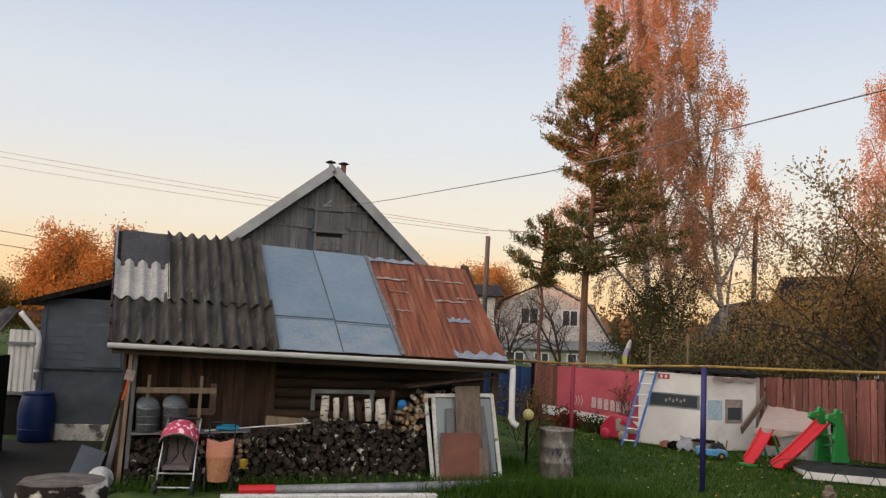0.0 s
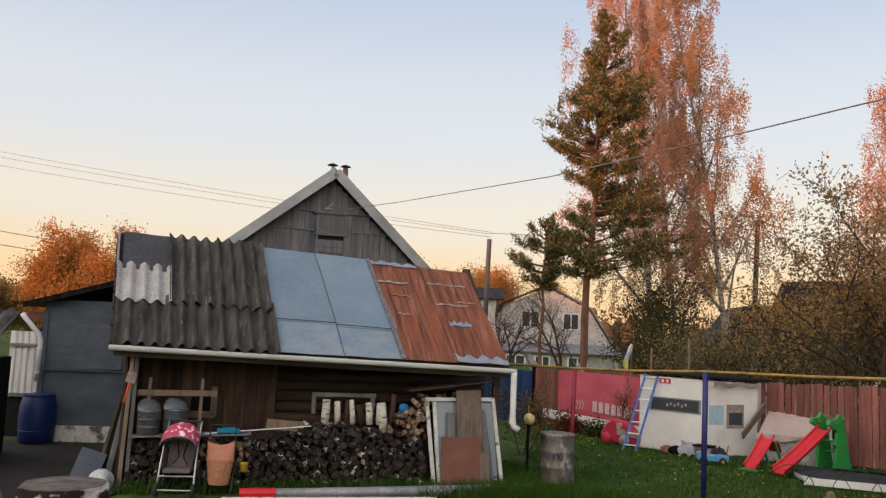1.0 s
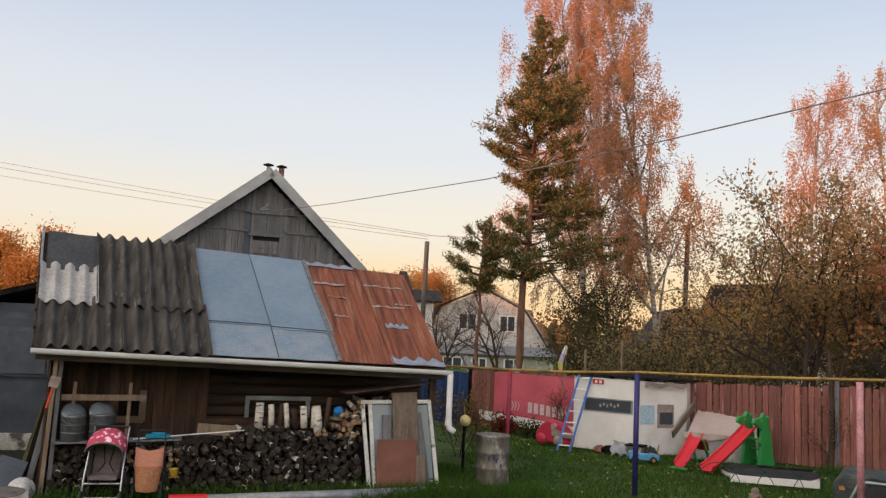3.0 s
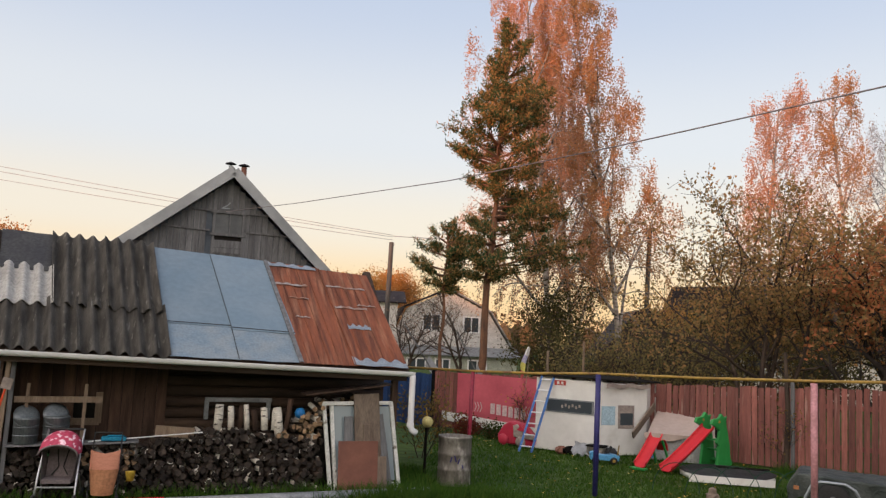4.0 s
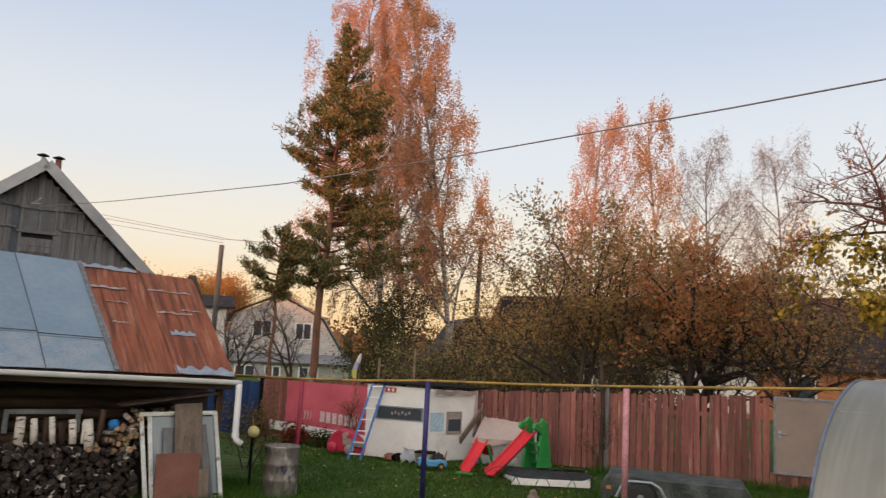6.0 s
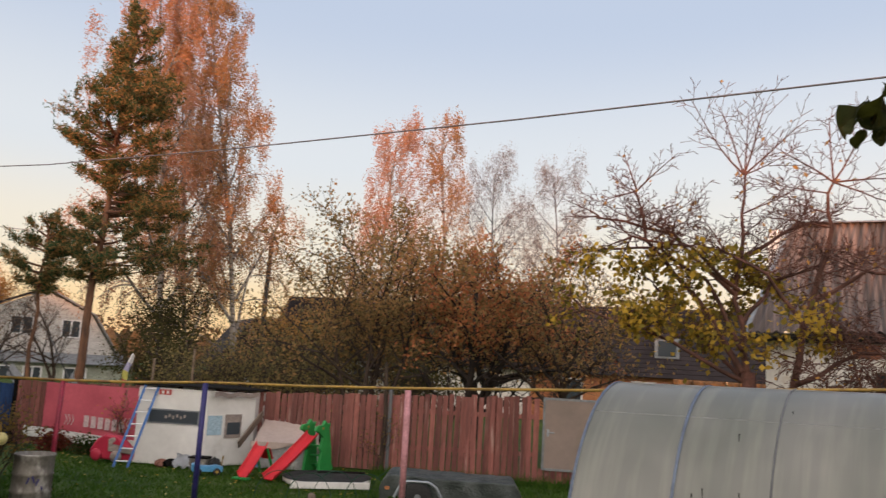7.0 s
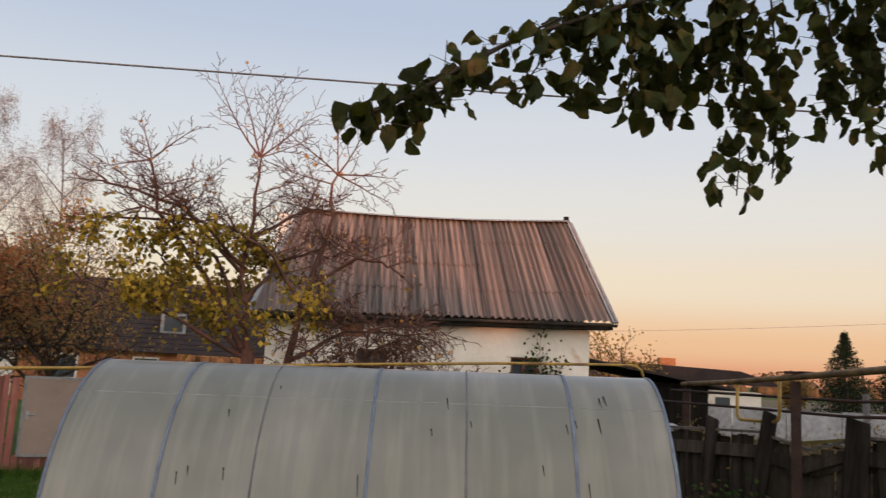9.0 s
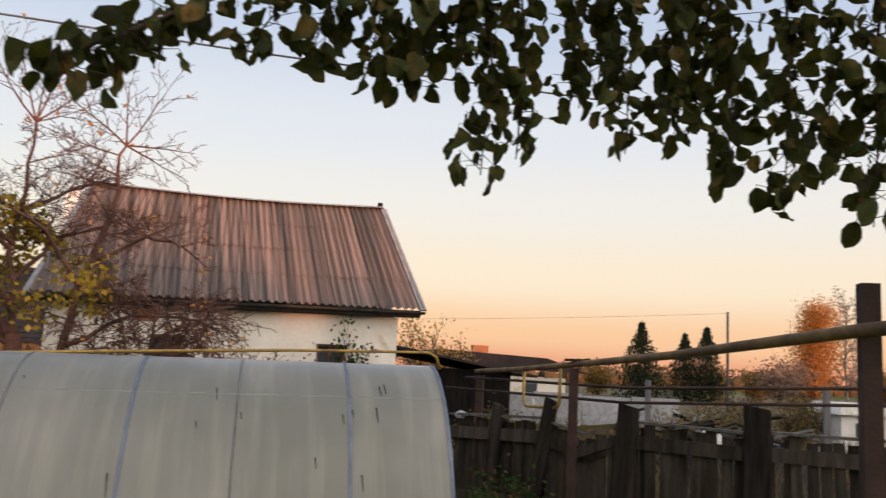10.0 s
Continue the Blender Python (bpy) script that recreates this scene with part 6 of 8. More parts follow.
part("verge", Mesh().beam(rroof(1.005, -0.01, 0.05), rroof(1.005, 1.0, 0.05), 0.16, 0.05, RN), M_GREY_TRIM, rh, "grey metal verge")
part("verge", Mesh().beam(rroof(-0.005, -0.01, 0.05), rroof(-0.005, 1.0, 0.05), 0.12, 0.05, RN), M_GREY_TRIM, rh)
part("ridge_end", Mesh().box(RT1 + Vector((-0.05, 0, 0.12)), (0.12, 0.12, 0.18)), M_OLD_FENCE, rh)
part("gutter", Mesh().sheet(lambda a, b: RE0.lerp(RE1, a * 1.01) + Vector((0, -0.06 - 0.06 * math.cos(math.pi * b), -0.03 - 0.07 * math.sin(math.pi * b))), 20, 6, 0.005), mat("dark_metal_gutter", (0.06, 0.055, 0.055), (0.035, 0.033, 0.033), 4, rough=0.4, metal=0.5, bump=0.05), rh, "dark metal gutter")
part("eave_box", Mesh().beam(RE0 + Vector((0.02, 0.16, -0.09)), RE1 + Vector((-0.02, 0.16, -0.09)), 0.42, 0.17), M_OLD_FENCE, rh, "near-black boxed eaves")
part("back_roof", Mesh().sheet(lambda a, b: RT0.lerp(RT1, a) + Vector((0, 2.9 * b, -3.1 * b)), 4, 4, 0.03), M_REDROOF, rh)
wins = [(-1.05, -0.30), (2.75, 3.45)]
xs_ = [-3.2, -1.05, -0.30, 2.75, 3.45, 4.78]
for a, b in zip(xs_, xs_[1:]):
    if (a, b) in wins:
        part("wall_below_window", Mesh().box(((a + b) / 2, 0.15, 0.65), (b - a, 0.3, 1.3)), M_LIME_WALL, rh)
        part("wall_above_window", Mesh().box(((a + b) / 2, 0.15, 3.02), (b - a, 0.3, 0.76)), M_LIME_WALL, rh)
    else:
        part("front_wall", Mesh().box(((a + b) / 2, 0.15, 1.7), (b - a, 0.3, 3.4)), M_LIME_WALL, rh, "flaking whitewashed plaster")
for x in (-3.05, 4.63):
    part("gable_wall", Mesh().prism([(0.3, 0), (4.9, 0), (4.9, 3.45), (2.6, 6.2), (0.3, 3.45)], -0.15, 0.15), M_LIME_WALL, rh, m=Matrix.Translation((x, 0, 0)) @ Matrix.Rotation(radians(90), 4, "Z"))
for a, b in wins:
    w_ = part("window", Mesh().box((a + 0.03, 0.1, 1.97), (0.06, 0.08, 1.34)).box((b - 0.03, 0.1, 1.97), (0.06, 0.08, 1.34)).box(((a + b) / 2, 0.1, 2.61), (b - a, 0.08, 0.06)).box(((a + b) / 2, 0.1, 1.97), (0.05, 0.06, 1.3)), M_PLYGREY if a < 0 else M_HARDBOARD, rh, "wooden window frame")
    part("pane", Mesh().box(((a + b) / 2, 0.16, 1.97), (b - a, 0.02, 1.3)), M_GLASS, w_)
    part("window_reveal", Mesh().box(((a + b) / 2, -0.01, 2.67), (b - a + 0.2, 0.06, 0.08)), M_LIME_WALL, w_)
part("wall_patch", Mesh().box((-1.2, -0.005, 3.05), (0.55, 0.02, 0.3)), M_ORANGE_BRICK, rh, "bare orange brick patch")
part("side_shed", Mesh().box((6.6, 2.2, 1.1), (3.6, 3.0, 2.2)), M_OLD_FENCE, rh)
part("side_shed_roof", Mesh().sheet(lambda a, b: (4.7 + 4.4 * a, 0.4 + 3.6 * b, 2.75 - 0.62 * a), 3, 3, 0.06), M_DARKROOF, rh)

# ---- long low house with a brown roof behind the fruit trees ----
BH = pose(30, 24, 0, 0, 0, -50)
bh = thing("low_brown_roofed_house", BH, "low house with long dark brown roof", "house")
for j in range(16):
    part("roof_course", Mesh().sheet(lambda a, b: (-22 + 25.5 * a, -0.3 + 2.6 * (j + b) / 16, 2.25 + 3.35 * (j + b) / 16 + 0.018 * (1 - b)), 40, 1, 0.03), M_DARKROOF, bh)
part("back_roof", Mesh().sheet(lambda a, b: (-22 + 25.5 * a, 2.3 + 2.6 * b, 5.6 - 3.3 * b), 2, 2, 0.05), M_DARKROOF, bh)
part("wall", Mesh().box((-13.35, 0.3, 1.15), (11.0, 0.3, 2.3)), M_LIME_WALL, bh)
part("brick_wall", Mesh().box((-4.55, 0.25, 1.15), (6.5, 0.3, 2.3)), M_ORANGE_BRICK, bh, "orange brick wall")
part("end_wall", Mesh().prism([(0, 0), (4.8, 0), (4.8, 2.3), (2.2, 5.5), (0, 2.3)], -0.15, 0.15), M_WHITE_PAINT, bh, m=Matrix.Translation((3.3, 0.1, 0)) @ Matrix.Rotation(radians(90), 4, "Z"))
for u in (-16.5, -13.5, -5.9, -2.6):
    w_ = part("window", Mesh().box((u, 0.08, 1.5), (1.1, 0.06, 1.1)), M_WHITE_PAINT, bh)
    part("pane", Mesh().box((u, 0.04, 1.5), (0.94, 0.03, 0.94)), M_GLASS, w_)
dm = part("dormer", Mesh().box((-1.6, 0.9, 3.6), (1.1, 1.0, 1.0)), M_GREY_TRIM, bh, "grey dormer window")
part("pane", Mesh().box((-1.6, 0.38, 3.6), (0.8, 0.04, 0.7)), M_GLASS, dm)

# ---- the white mansard house far behind ----
WH = pose(0, 57.5, 0, 0, 0, 0)
wh = thing("white_brick_house", WH, "white brick house with mansard attic and grey roof", "house")
poly = [(3.0, -1.2), (11.9, -1.2), (11.9, 1.55), (10.15, 4.15), (7.2, 5.6), (4.2, 4.25), (3.0, 1.6)]
part("gable_wall", Mesh().prism(poly, 0, 0.4), M_WHITE_BRICK, wh)
for k in range(16):
    z0 = 1.75 + k * 0.22
    a = 3.1 + max(0, (z0 - 1.6)) * 0.45 if z0 < 4.2 else 4.2 + (z0 - 4.2) * 2.2
    b = 11.8 - max(0, (z0 - 1.55)) * 0.67 if z0 < 4.15 else 10.15 - (z0 - 4.15) * 2.03
    if b > a:
        part("cladding_course", Mesh().box(((a + b) / 2, -0.02, z0), (b - a, 0.05, 0.19)), M_WHITE_BRICK, wh)
for a, b in (((11.9 + 0.2, 1.4), (10.25, 4.2)), ((10.25, 4.2), (7.2, 5.75)), ((7.2, 5.75), (4.1, 4.35)), ((4.1, 4.35), (2.7, 1.5))):
    part("roof_slope", Mesh().sheet(lambda s, t: (a[0] + (b[0] - a[0]) * s, -0.35 + 9 * t, a[1] + (b[1] - a[1]) * s), 2, 2, 0.1), M_DARKROOF if a[1] > 4.2 else M_GREY_TRIM, wh, "grey roof")
part("lean_to_roof", Mesh().sheet(lambda s, t: (2.0 + 10.3 * s, -1.5 + 1.6 * t, 1.05 + 0.65 * t), 2, 2, 0.08), M_GREY_TRIM, wh, "grey porch roof")
part("left_wing_roof", Mesh().sheet(lambda s, t: (-4.5 + 8.6 * s, -0.8 + 2.6 * t, 4.6 + 0.9 * t - 0.0 * s), 2, 2, 0.1), M_DARKROOF, wh)
part("left_wing", Mesh().sheet(lambda s, t: (-4.3 + 7.8 * s, -0.5, -1.2 + 5.8 * t), 2, 2, 0.3), M_WHITE_BRICK, wh)
part("porch_wall", Mesh().box((7.1, -1.0, -0.1), (10.0, 0.3, 2.2)), mat("pale_green_siding", (0.34, 0.36, 0.30), (0.28, 0.3, 0.25), 2, rough=0.8), wh)
for a, b, z0, z1, y in ((5.39, 6.64, 2.75, 3.86, 0), (8.34, 9.46, 2.70, 3.80, 0), (4.3, 5.6, -0.1, 0.75, -1.17), (6.3, 7.3, -0.1, 0.75, -1.17), (8.6, 9.9, -0.1, 0.75, -1.17)):
    w_ = part("window", Mesh().box(((a + b) / 2, y - 0.04, z0), (b - a + 0.1, 0.12, 0.08)).box(((a + b) / 2, y - 0.04, z1), (b - a + 0.1, 0.12, 0.08)).box((a, y - 0.04, (z0 + z1) / 2), (0.1, 0.12, z1 - z0)).box((b, y - 0.04, (z0 + z1) / 2), (0.1, 0.12, z1 - z0)).box(((a + b) / 2, y - 0.04, (z0 + z1) / 2), (0.09, 0.1, z1 - z0)), M_WHITE_PVC, wh)
    part("pane", Mesh().box(((a + b) / 2, y - 0.02, (z0 + z1) / 2), (b - a, 0.06, z1 - z0)), M_GLASS, w_)
fr = thing("far_dark_house", pose(19, 48, 0, 0, 0, -8), "distant dark house with low hipped roof", "house")
part("roof", Mesh().prism([(-3.6, 1.4), (9, 1.2), (6, 4.7), (-1.2, 4.5)], 0, 6), M_DARKROOF, fr)
part("wall", Mesh().box((2.7, 3, 0.2), (11, 5, 2.2)), M_PLANK_BROWN, fr)
for u in (-1.5, 2.5, 6):
    part("window", Mesh().box((u, 0.45, 0.4), (0.9, 0.08, 0.9)), M_WHITE_PAINT, fr)

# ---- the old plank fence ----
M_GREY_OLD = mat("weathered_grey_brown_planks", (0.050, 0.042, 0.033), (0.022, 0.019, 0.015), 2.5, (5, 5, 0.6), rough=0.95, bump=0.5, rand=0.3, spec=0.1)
M_TOP_BOARD = mat("grey_weathered_top_board", (0.10, 0.092, 0.08), (0.05, 0.045, 0.04), 2.5, (5, 5, 0.6), rough=0.95, bump=0.4)
of = thing("old_plank_fence", pose(0, 0, 0), "leaning weathered plank fence with thick rough posts", "fence")
o_rng = random.Random(2)
FA, FB, FC, FD, FE = Vector((11.75, 1.62, 0)), Vector((11.06, 0.32, 0)), Vector((10.76, -0.66, 0)), Vector((10.36, -1.98, 0)), Vector((9.55, -4.35, 0))
for a, b, n_, h0, h1, sag in ((FA, FB, 12, 1.62, 1.68, 0), (FB, FC, 8, 1.66, 1.70, 0.16), (FC, FD, 12, 1.72, 1.70, 0), (FD, FE, 18, 1.72, 1.74, 0)):
    d = (b - a).normalized()
    turn = Matrix.Rotation(math.atan2(d.y, d.x), 4, "Z")
    out = Vector((d.y, -d.x, 0))                 # towards the garden side that is seen
    out = out if out.x < 0 else -out
    open_row = (b - FE).length < 0.01
    for k in range(n_):
        f = (k + 0.5) / n_
        p = a.lerp(b, f) - out * 0.03
        h = h0 + (h1 - h0) * f - sag * math.sin(math.pi * f) + o_rng.uniform(-0.05, 0.02)
        w = (b - a).length / n_ * (0.80 if open_row else 1.06)
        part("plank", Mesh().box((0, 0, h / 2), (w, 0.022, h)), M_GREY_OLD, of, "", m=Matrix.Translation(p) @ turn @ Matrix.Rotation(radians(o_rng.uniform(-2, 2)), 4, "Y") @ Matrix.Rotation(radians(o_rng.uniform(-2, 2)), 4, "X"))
    mid = Vector((0, 0, -sag))
    for z, hgt, th in ((0.03, 0.03, 0.12), (-0.20, 0.15, 0.035), (-1.0, 0.12, 0.035)):
        q = [a + Vector((0, 0, h0 + z)), a.lerp(b, 0.5) + Vector((0, 0, (h0 + h1) / 2 + z)) + mid * (1 if z > -0.9 else 0), b + Vector((0, 0, h1 + z))]
        off = out * (0.0 if z > 0 else 0.035)
        for u_, v_ in zip(q, q[1:]):
            part("top_board" if z > 0 else "rail", Mesh().beam(u_ + off, v_ + off, th, hgt), M_TOP_BOARD if z > 0 else M_GREY_OLD, of)
for p, h, tl, w in ((Vector((11.45, 1.10, 0)), 1.86, 5, 0.17), (Vector((11.12, 0.56, 0)), 1.99, 9, 0.20), (Vector((10.78, -0.53, 0)), 1.96, 4, 0.26), (FD, 2.04, 1, 0.29), (FD.lerp(FE, 0.6), 1.78, -2, 0.16), (FE, 1.95, 0, 0.26)):
    m_ = Mesh().box((0, 0, h / 2), (0.13, w, h), taper=0.92)
    m_.v = [(x + 0.012 * noise.noise((x * 9, z * 3, p.y)), y + 0.02 * noise.noise((y * 9, z * 2, p.x)), z + (0.05 * y / w if z > 1 else 0)) for x, y, z in m_.v]
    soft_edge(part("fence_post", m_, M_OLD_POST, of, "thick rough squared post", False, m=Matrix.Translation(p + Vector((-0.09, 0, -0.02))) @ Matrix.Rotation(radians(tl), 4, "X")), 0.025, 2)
part("brace", Mesh().beam((10.90, 0.05, 1.28), (10.74, -0.52, 1.52), 0.05, 0.11), M_GREY_OLD, of)
moss = Mesh().beam((10.96, 0.05, 1.60), (10.78, -0.55, 1.70), 0.07, 0.04)
part("mossy_board", moss, mat("mossy_board", (0.10, 0.085, 0.025), (0.06, 0.05, 0.02), 4, rough=0.95), of, "mossy yellow-green board")
tagged(Mesh().lathe([(0.10, 0), (0.13, 0.06), (0.09, 0.14), (0.02, 0.17)], n=12, wobble=0.6).ob("white_rag", M_SHEETING, pose(11.68, 1.48, 1.60) @ Matrix.Scale(0.6, 4)), "white rag lying on the old fence", "rag")

# ---- poles and wires ----
M_POLE_WOOD = mat("weathered_pole_wood", (0.095, 0.088, 0.082), (0.055, 0.05, 0.046), 2, (4, 4, 0.4), rough=0.9, bump=0.4)


def utility_pole(x, y, h, r, label="grey wooden utility pole", lean_x=0.0):
    t = thing("utility_pole", pose(x, y, -0.5, 0, 0, 0), label, "utility pole", "utility poles")
    part("shaft", Mesh().pipe([(0, 0, 0), (lean_x * 0.5, 0, h * 0.5), (lean_x, 0, h + 0.5)], [r, r * 0.9, r * 0.8], 10), M_POLE_WOOD, t, "", True)
    part("insulator", Mesh().lathe([(0.04, 0), (0.06, 0.08), (0.03, 0.15)], (lean_x + 0.12, 0, h + 0.3), 8), M_WHITE_PVC, t)


utility_pole(2.15, 45.0, 7.45, 0.16, lean_x=0.1)
utility_pole(14.6, 38.5, 8.2, 0.14, "thin pale wooden utility pole", 0.25)
utility_pole(59.9, -9.6, 7.0, 0.11)


def wire(a, b, r, sag, label, n=24):
    a, b = Vector(a), Vector(b)
    pts = [a.lerp(b, k / n) - Vector((0, 0, sag * 4 * (k / n) * (1 - k / n))) for k in range(n + 1)]
    tagged(Mesh().pipe(pts, r, 6).ob("overhead_wire", M_WIRE, smooth=True), label, "wire", "overhead wires")


big = [(-2.38, 15.9, 4.48), (-0.79, 12.5, 4.2), (1.1, 8.43, 3.91), (2.2, 6.1, 3.83), (3.2, 3.94, 3.78), (3.78, 2.68, 3.765), (4.3, 1.57, 3.755), (4.85, 0.4, 3.76), (5.26, -0.49, 3.77), (6.5, -3.2, 3.9)]
tagged(Mesh().pipe([(x + 0.0, y, z) for x, y, z in big], 0.0055, 6).ob("overhead_wire", M_WIRE, smooth=True), "twisted grey cable running from the gable", "wire", "overhead wires")
for z, s in ((0, 0.2), (-0.34, 0.25), (-0.9, 0.3)):
    wire((-38, 53.5, 13.9 + z * 1.1), (2.3, 45.0, 7.85 + z * 0.3), 0.013, s, "thin cable between utility poles")
wire((2.3, 45.0, 7.8), (14.8, 38.5, 8.0), 0.018, 0.3, "thin cable between utility poles")
wire((-38, 53.5, 8.6), (-15, 60, 6.2), 0.03, 0.3, "thin dark cable far off")
wire((-38, 53.5, 7.6), (-15, 60, 5.4), 0.03, 0.3, "thin dark cable far off")
wire((14.8, 38.5, 8.2), (40, 44, 5.5), 0.02, 0.6, "thin cable between utility poles")
wire((59.9, -9.6, 6.9), (62, 30, 5.2), 0.011, 0.3, "thin cable between utility poles")


# ---- trees ----
class Leaves:
    """Small leaf faces gathered into one mesh."""

    def __init__(self, seed):
        self.p, self.r = [], np.random.default_rng(seed)

    def add(self, pts):
        self.p.append(np.asarray(pts, float).reshape(-1, 3))

    def ob(self, name, material, size, parent, aspect=0.7, droop=0.0, fold=0.0):
        p = np.concatenate(self.p)
        n = len(p)
        d = self.r.normal(0, 1, (n, 3))
        d[:, 2] -= droop
        d /= np.linalg.norm(d, axis=1)[:, None]
        s = np.cross(d, self.r.normal(0, 1, (n, 3)))
        s /= np.linalg.norm(s, axis=1)[:, None] + 1e-9
        k = self.r.uniform(0.65, 1.3, (n, 1)) * size
        nrm = np.cross(d, s) * k * fold
        v = np.stack([p, p + d * k * 0.45 + s * k * 0.5 * aspect + nrm, p + d * k, p + d * k * 0.45 - s * k * 0.5 * aspect + nrm], 1).reshape(-1, 3)
        me = bpy.data.meshes.new(name)
        me.vertices.add(4 * n)
        me.vertices.foreach_set("co", v.ravel())
        me.loops.add(4 * n)
        me.loops.foreach_set("vertex_index", np.arange(4 * n, dtype=np.int32))
        me.polygons.add(n)
        me.polygons.foreach_set("loop_start", np.arange(0, 4 * n, 4, dtype=np.int32))
        me.update(calc_edges=True)
        me.validate()
        me.materials.append(material)
        return part(name, me, None, parent)


def grow(mesh, tips, r, p, d, length, rad, level, levels, spec):
    """One limb and, from it, its branches. tips collects (point, level) along the finest twigs."""
    steps = 5 if level < levels else 4
    pts, rads = [p.copy()], [rad]
    for k in range(steps):
        d = (d + Vector((r.gauss(0, 1), r.gauss(0, 1), r.gauss(0, 1))) * spec["wander"] + Vector((0, 0, spec["lift"][level]))).normalized()
        p = p + d * (length / steps)
        pts.append(p.copy())
        rads.append(max(rad * (1 - 0.75 * (k + 1) / steps), spec["thin"]))
        if level >= levels - 1:
            tips.append(p.copy())
    mesh.pipe(pts, rads, 7 if level == 0 else (5 if level == 1 else 3), False)
    if level < levels:
        n = spec["n"][level]
        for k in range(n):
            f = spec["from"][level] + (1 - spec["from"][level]) * (k + r.random()) / n
            i = min(int(f * steps), steps - 1)
            q = pts[i].lerp(pts[i + 1], f * steps - i)
            axis = (pts[i + 1] - pts[i]).normalized()
            side = axis.orthogonal().normalized()
            side.rotate(Matrix.Rotation(k * 2.4 + r.uniform(-0.5, 0.5), 3, axis))
            a = spec["angle"][level] * r.uniform(0.75, 1.25)
            nd = axis * math.cos(a) + side * math.sin(a)
            grow(mesh, tips, r, q, nd, length * spec["ratio"][level] * (1 - spec["taper"] * f) * r.uniform(0.75, 1.2), rads[i] * 0.62, level + 1, levels, spec)


def tree(name, x, y, height, spec, seed, bark, leafm, leaf_size, n_leaves, label, spread=0.12, lean_d=(0, 0), group="", keep=None, aspect=0.7, droop=0.0, z=0.0, clump=1):
    t = thing(name, pose(x, y, z), label, "tree", group)
    r = random.Random(seed)
    mesh, tips = Mesh(), []
    for k, (dx, dy, f) in enumerate(spec.get("stems", [(lean_d[0], lean_d[1], 1.0)])):
        grow(mesh, tips, r, Vector((0.05 * k, 0, -0.05)), Vector((dx, dy, 1)).normalized(), height * spec["trunk"] * f, spec["rad"] * f, 0, spec["levels"], spec)
    part("trunk", mesh, bark, t, smooth=True)
    if n_leaves and tips:
        rg = np.random.default_rng(seed)
        pts = np.array([tuple(p) for p in tips])
        if keep:
            pts = pts[[bool(keep(p)) for p in pts]]
        pts = pts[::clump]
        if len(pts):
            pick = rg.integers(0, len(pts), n_leaves)
            lv = Leaves(seed)
            lv.add(pts[pick] + rg.normal(0, spread, (n_leaves, 3)))
            lv.ob("crown", leafm, leaf_size, t, aspect, droop)
    return t


L_BIRCH = leaf_mat("birch_leaves", [(0.40, 0.20, 0.095), (0.53, 0.27, 0.13), (0.43, 0.25, 0.12), (0.34, 0.22, 0.11)], 0.45)
L_BIRCH_RED = leaf_mat("russet_birch_leaves", [(0.50, 0.23, 0.145), (0.57, 0.30, 0.18), (0.45, 0.25, 0.15)], 0.45)
L_BIRCH_BARE = leaf_mat("sparse_pale_twigs", [(0.22, 0.15, 0.12), (0.28, 0.18, 0.13), (0.18, 0.14, 0.12)])
# the orange end of this mix paints sunset light into green needles
L_PINE = leaf_mat("sun_tinted_pine_needles", [(0.030, 0.075, 0.037), (0.050, 0.096, 0.042), (0.12, 0.117, 0.052), (0.27, 0.17, 0.07), (0.43, 0.215, 0.085)], 0.35)
L_SPRUCE = leaf_mat("spruce_needles", [(0.012, 0.022, 0.014), (0.018, 0.03, 0.018)], 0.1)
L_BROWN = leaf_mat("brown_cherry_leaves", [(0.30, 0.18, 0.06), (0.48, 0.24, 0.07), (0.54, 0.29, 0.085), (0.27, 0.20, 0.07)], 0.5)
L_REDBR = leaf_mat("red_brown_leaves", [(0.29, 0.17, 0.073), (0.52, 0.165, 0.075), (0.40, 0.22, 0.09), (0.23, 0.17, 0.072)], 0.5)
L_YELLOW = leaf_mat("yellow_apple_leaves", [(0.52, 0.33, 0.045), (0.40, 0.26, 0.042), (0.13, 0.11, 0.03), (0.26, 0.20, 0.04), (0.60, 0.38, 0.06)])
L_ORANGE = leaf_mat("orange_autumn_leaves", [(0.52, 0.21, 0.055), (0.44, 0.20, 0.06), (0.34, 0.18, 0.06)])
L_OLIVE = leaf_mat("olive_autumn_leaves", [(0.15, 0.11, 0.045), (0.26, 0.17, 0.06), (0.11, 0.09, 0.035), (0.30, 0.17, 0.05)], 0.5)
L_CHERRY = leaf_mat("olive_brown_cherry_leaves", [(0.18, 0.145, 0.066), (0.30, 0.205, 0.085), (0.46, 0.245, 0.10), (0.21, 0.165, 0.075), (0.50, 0.27, 0.105)], 0.5)
L_THICKET = leaf_mat("olive_thicket_leaves", [(0.15, 0.13, 0.06), (0.25, 0.195, 0.085), (0.13, 0.12, 0.052), (0.36, 0.25, 0.095)], 0.5)
L_MURKY = leaf_mat("murky_brown_leaves", [(0.075, 0.065, 0.03), (0.12, 0.095, 0.04), (0.22, 0.15, 0.045), (0.08, 0.08, 0.035)], 0.45)
M_DARKBARK = mat("dark_apple_bark", (0.035, 0.027, 0.022), (0.018, 0.014, 0.012), 3, (3, 3, 0.6), rough=0.95, bump=0.6)
L_DARK = leaf_mat("dark_olive_leaves", [(0.04, 0.045, 0.02), (0.07, 0.066, 0.028), (0.12, 0.09, 0.036)], 0.4)
L_GREEN = leaf_mat("dark_green_leaves", [(0.02, 0.045, 0.014), (0.04, 0.065, 0.018), (0.10, 0.06, 0.03)])

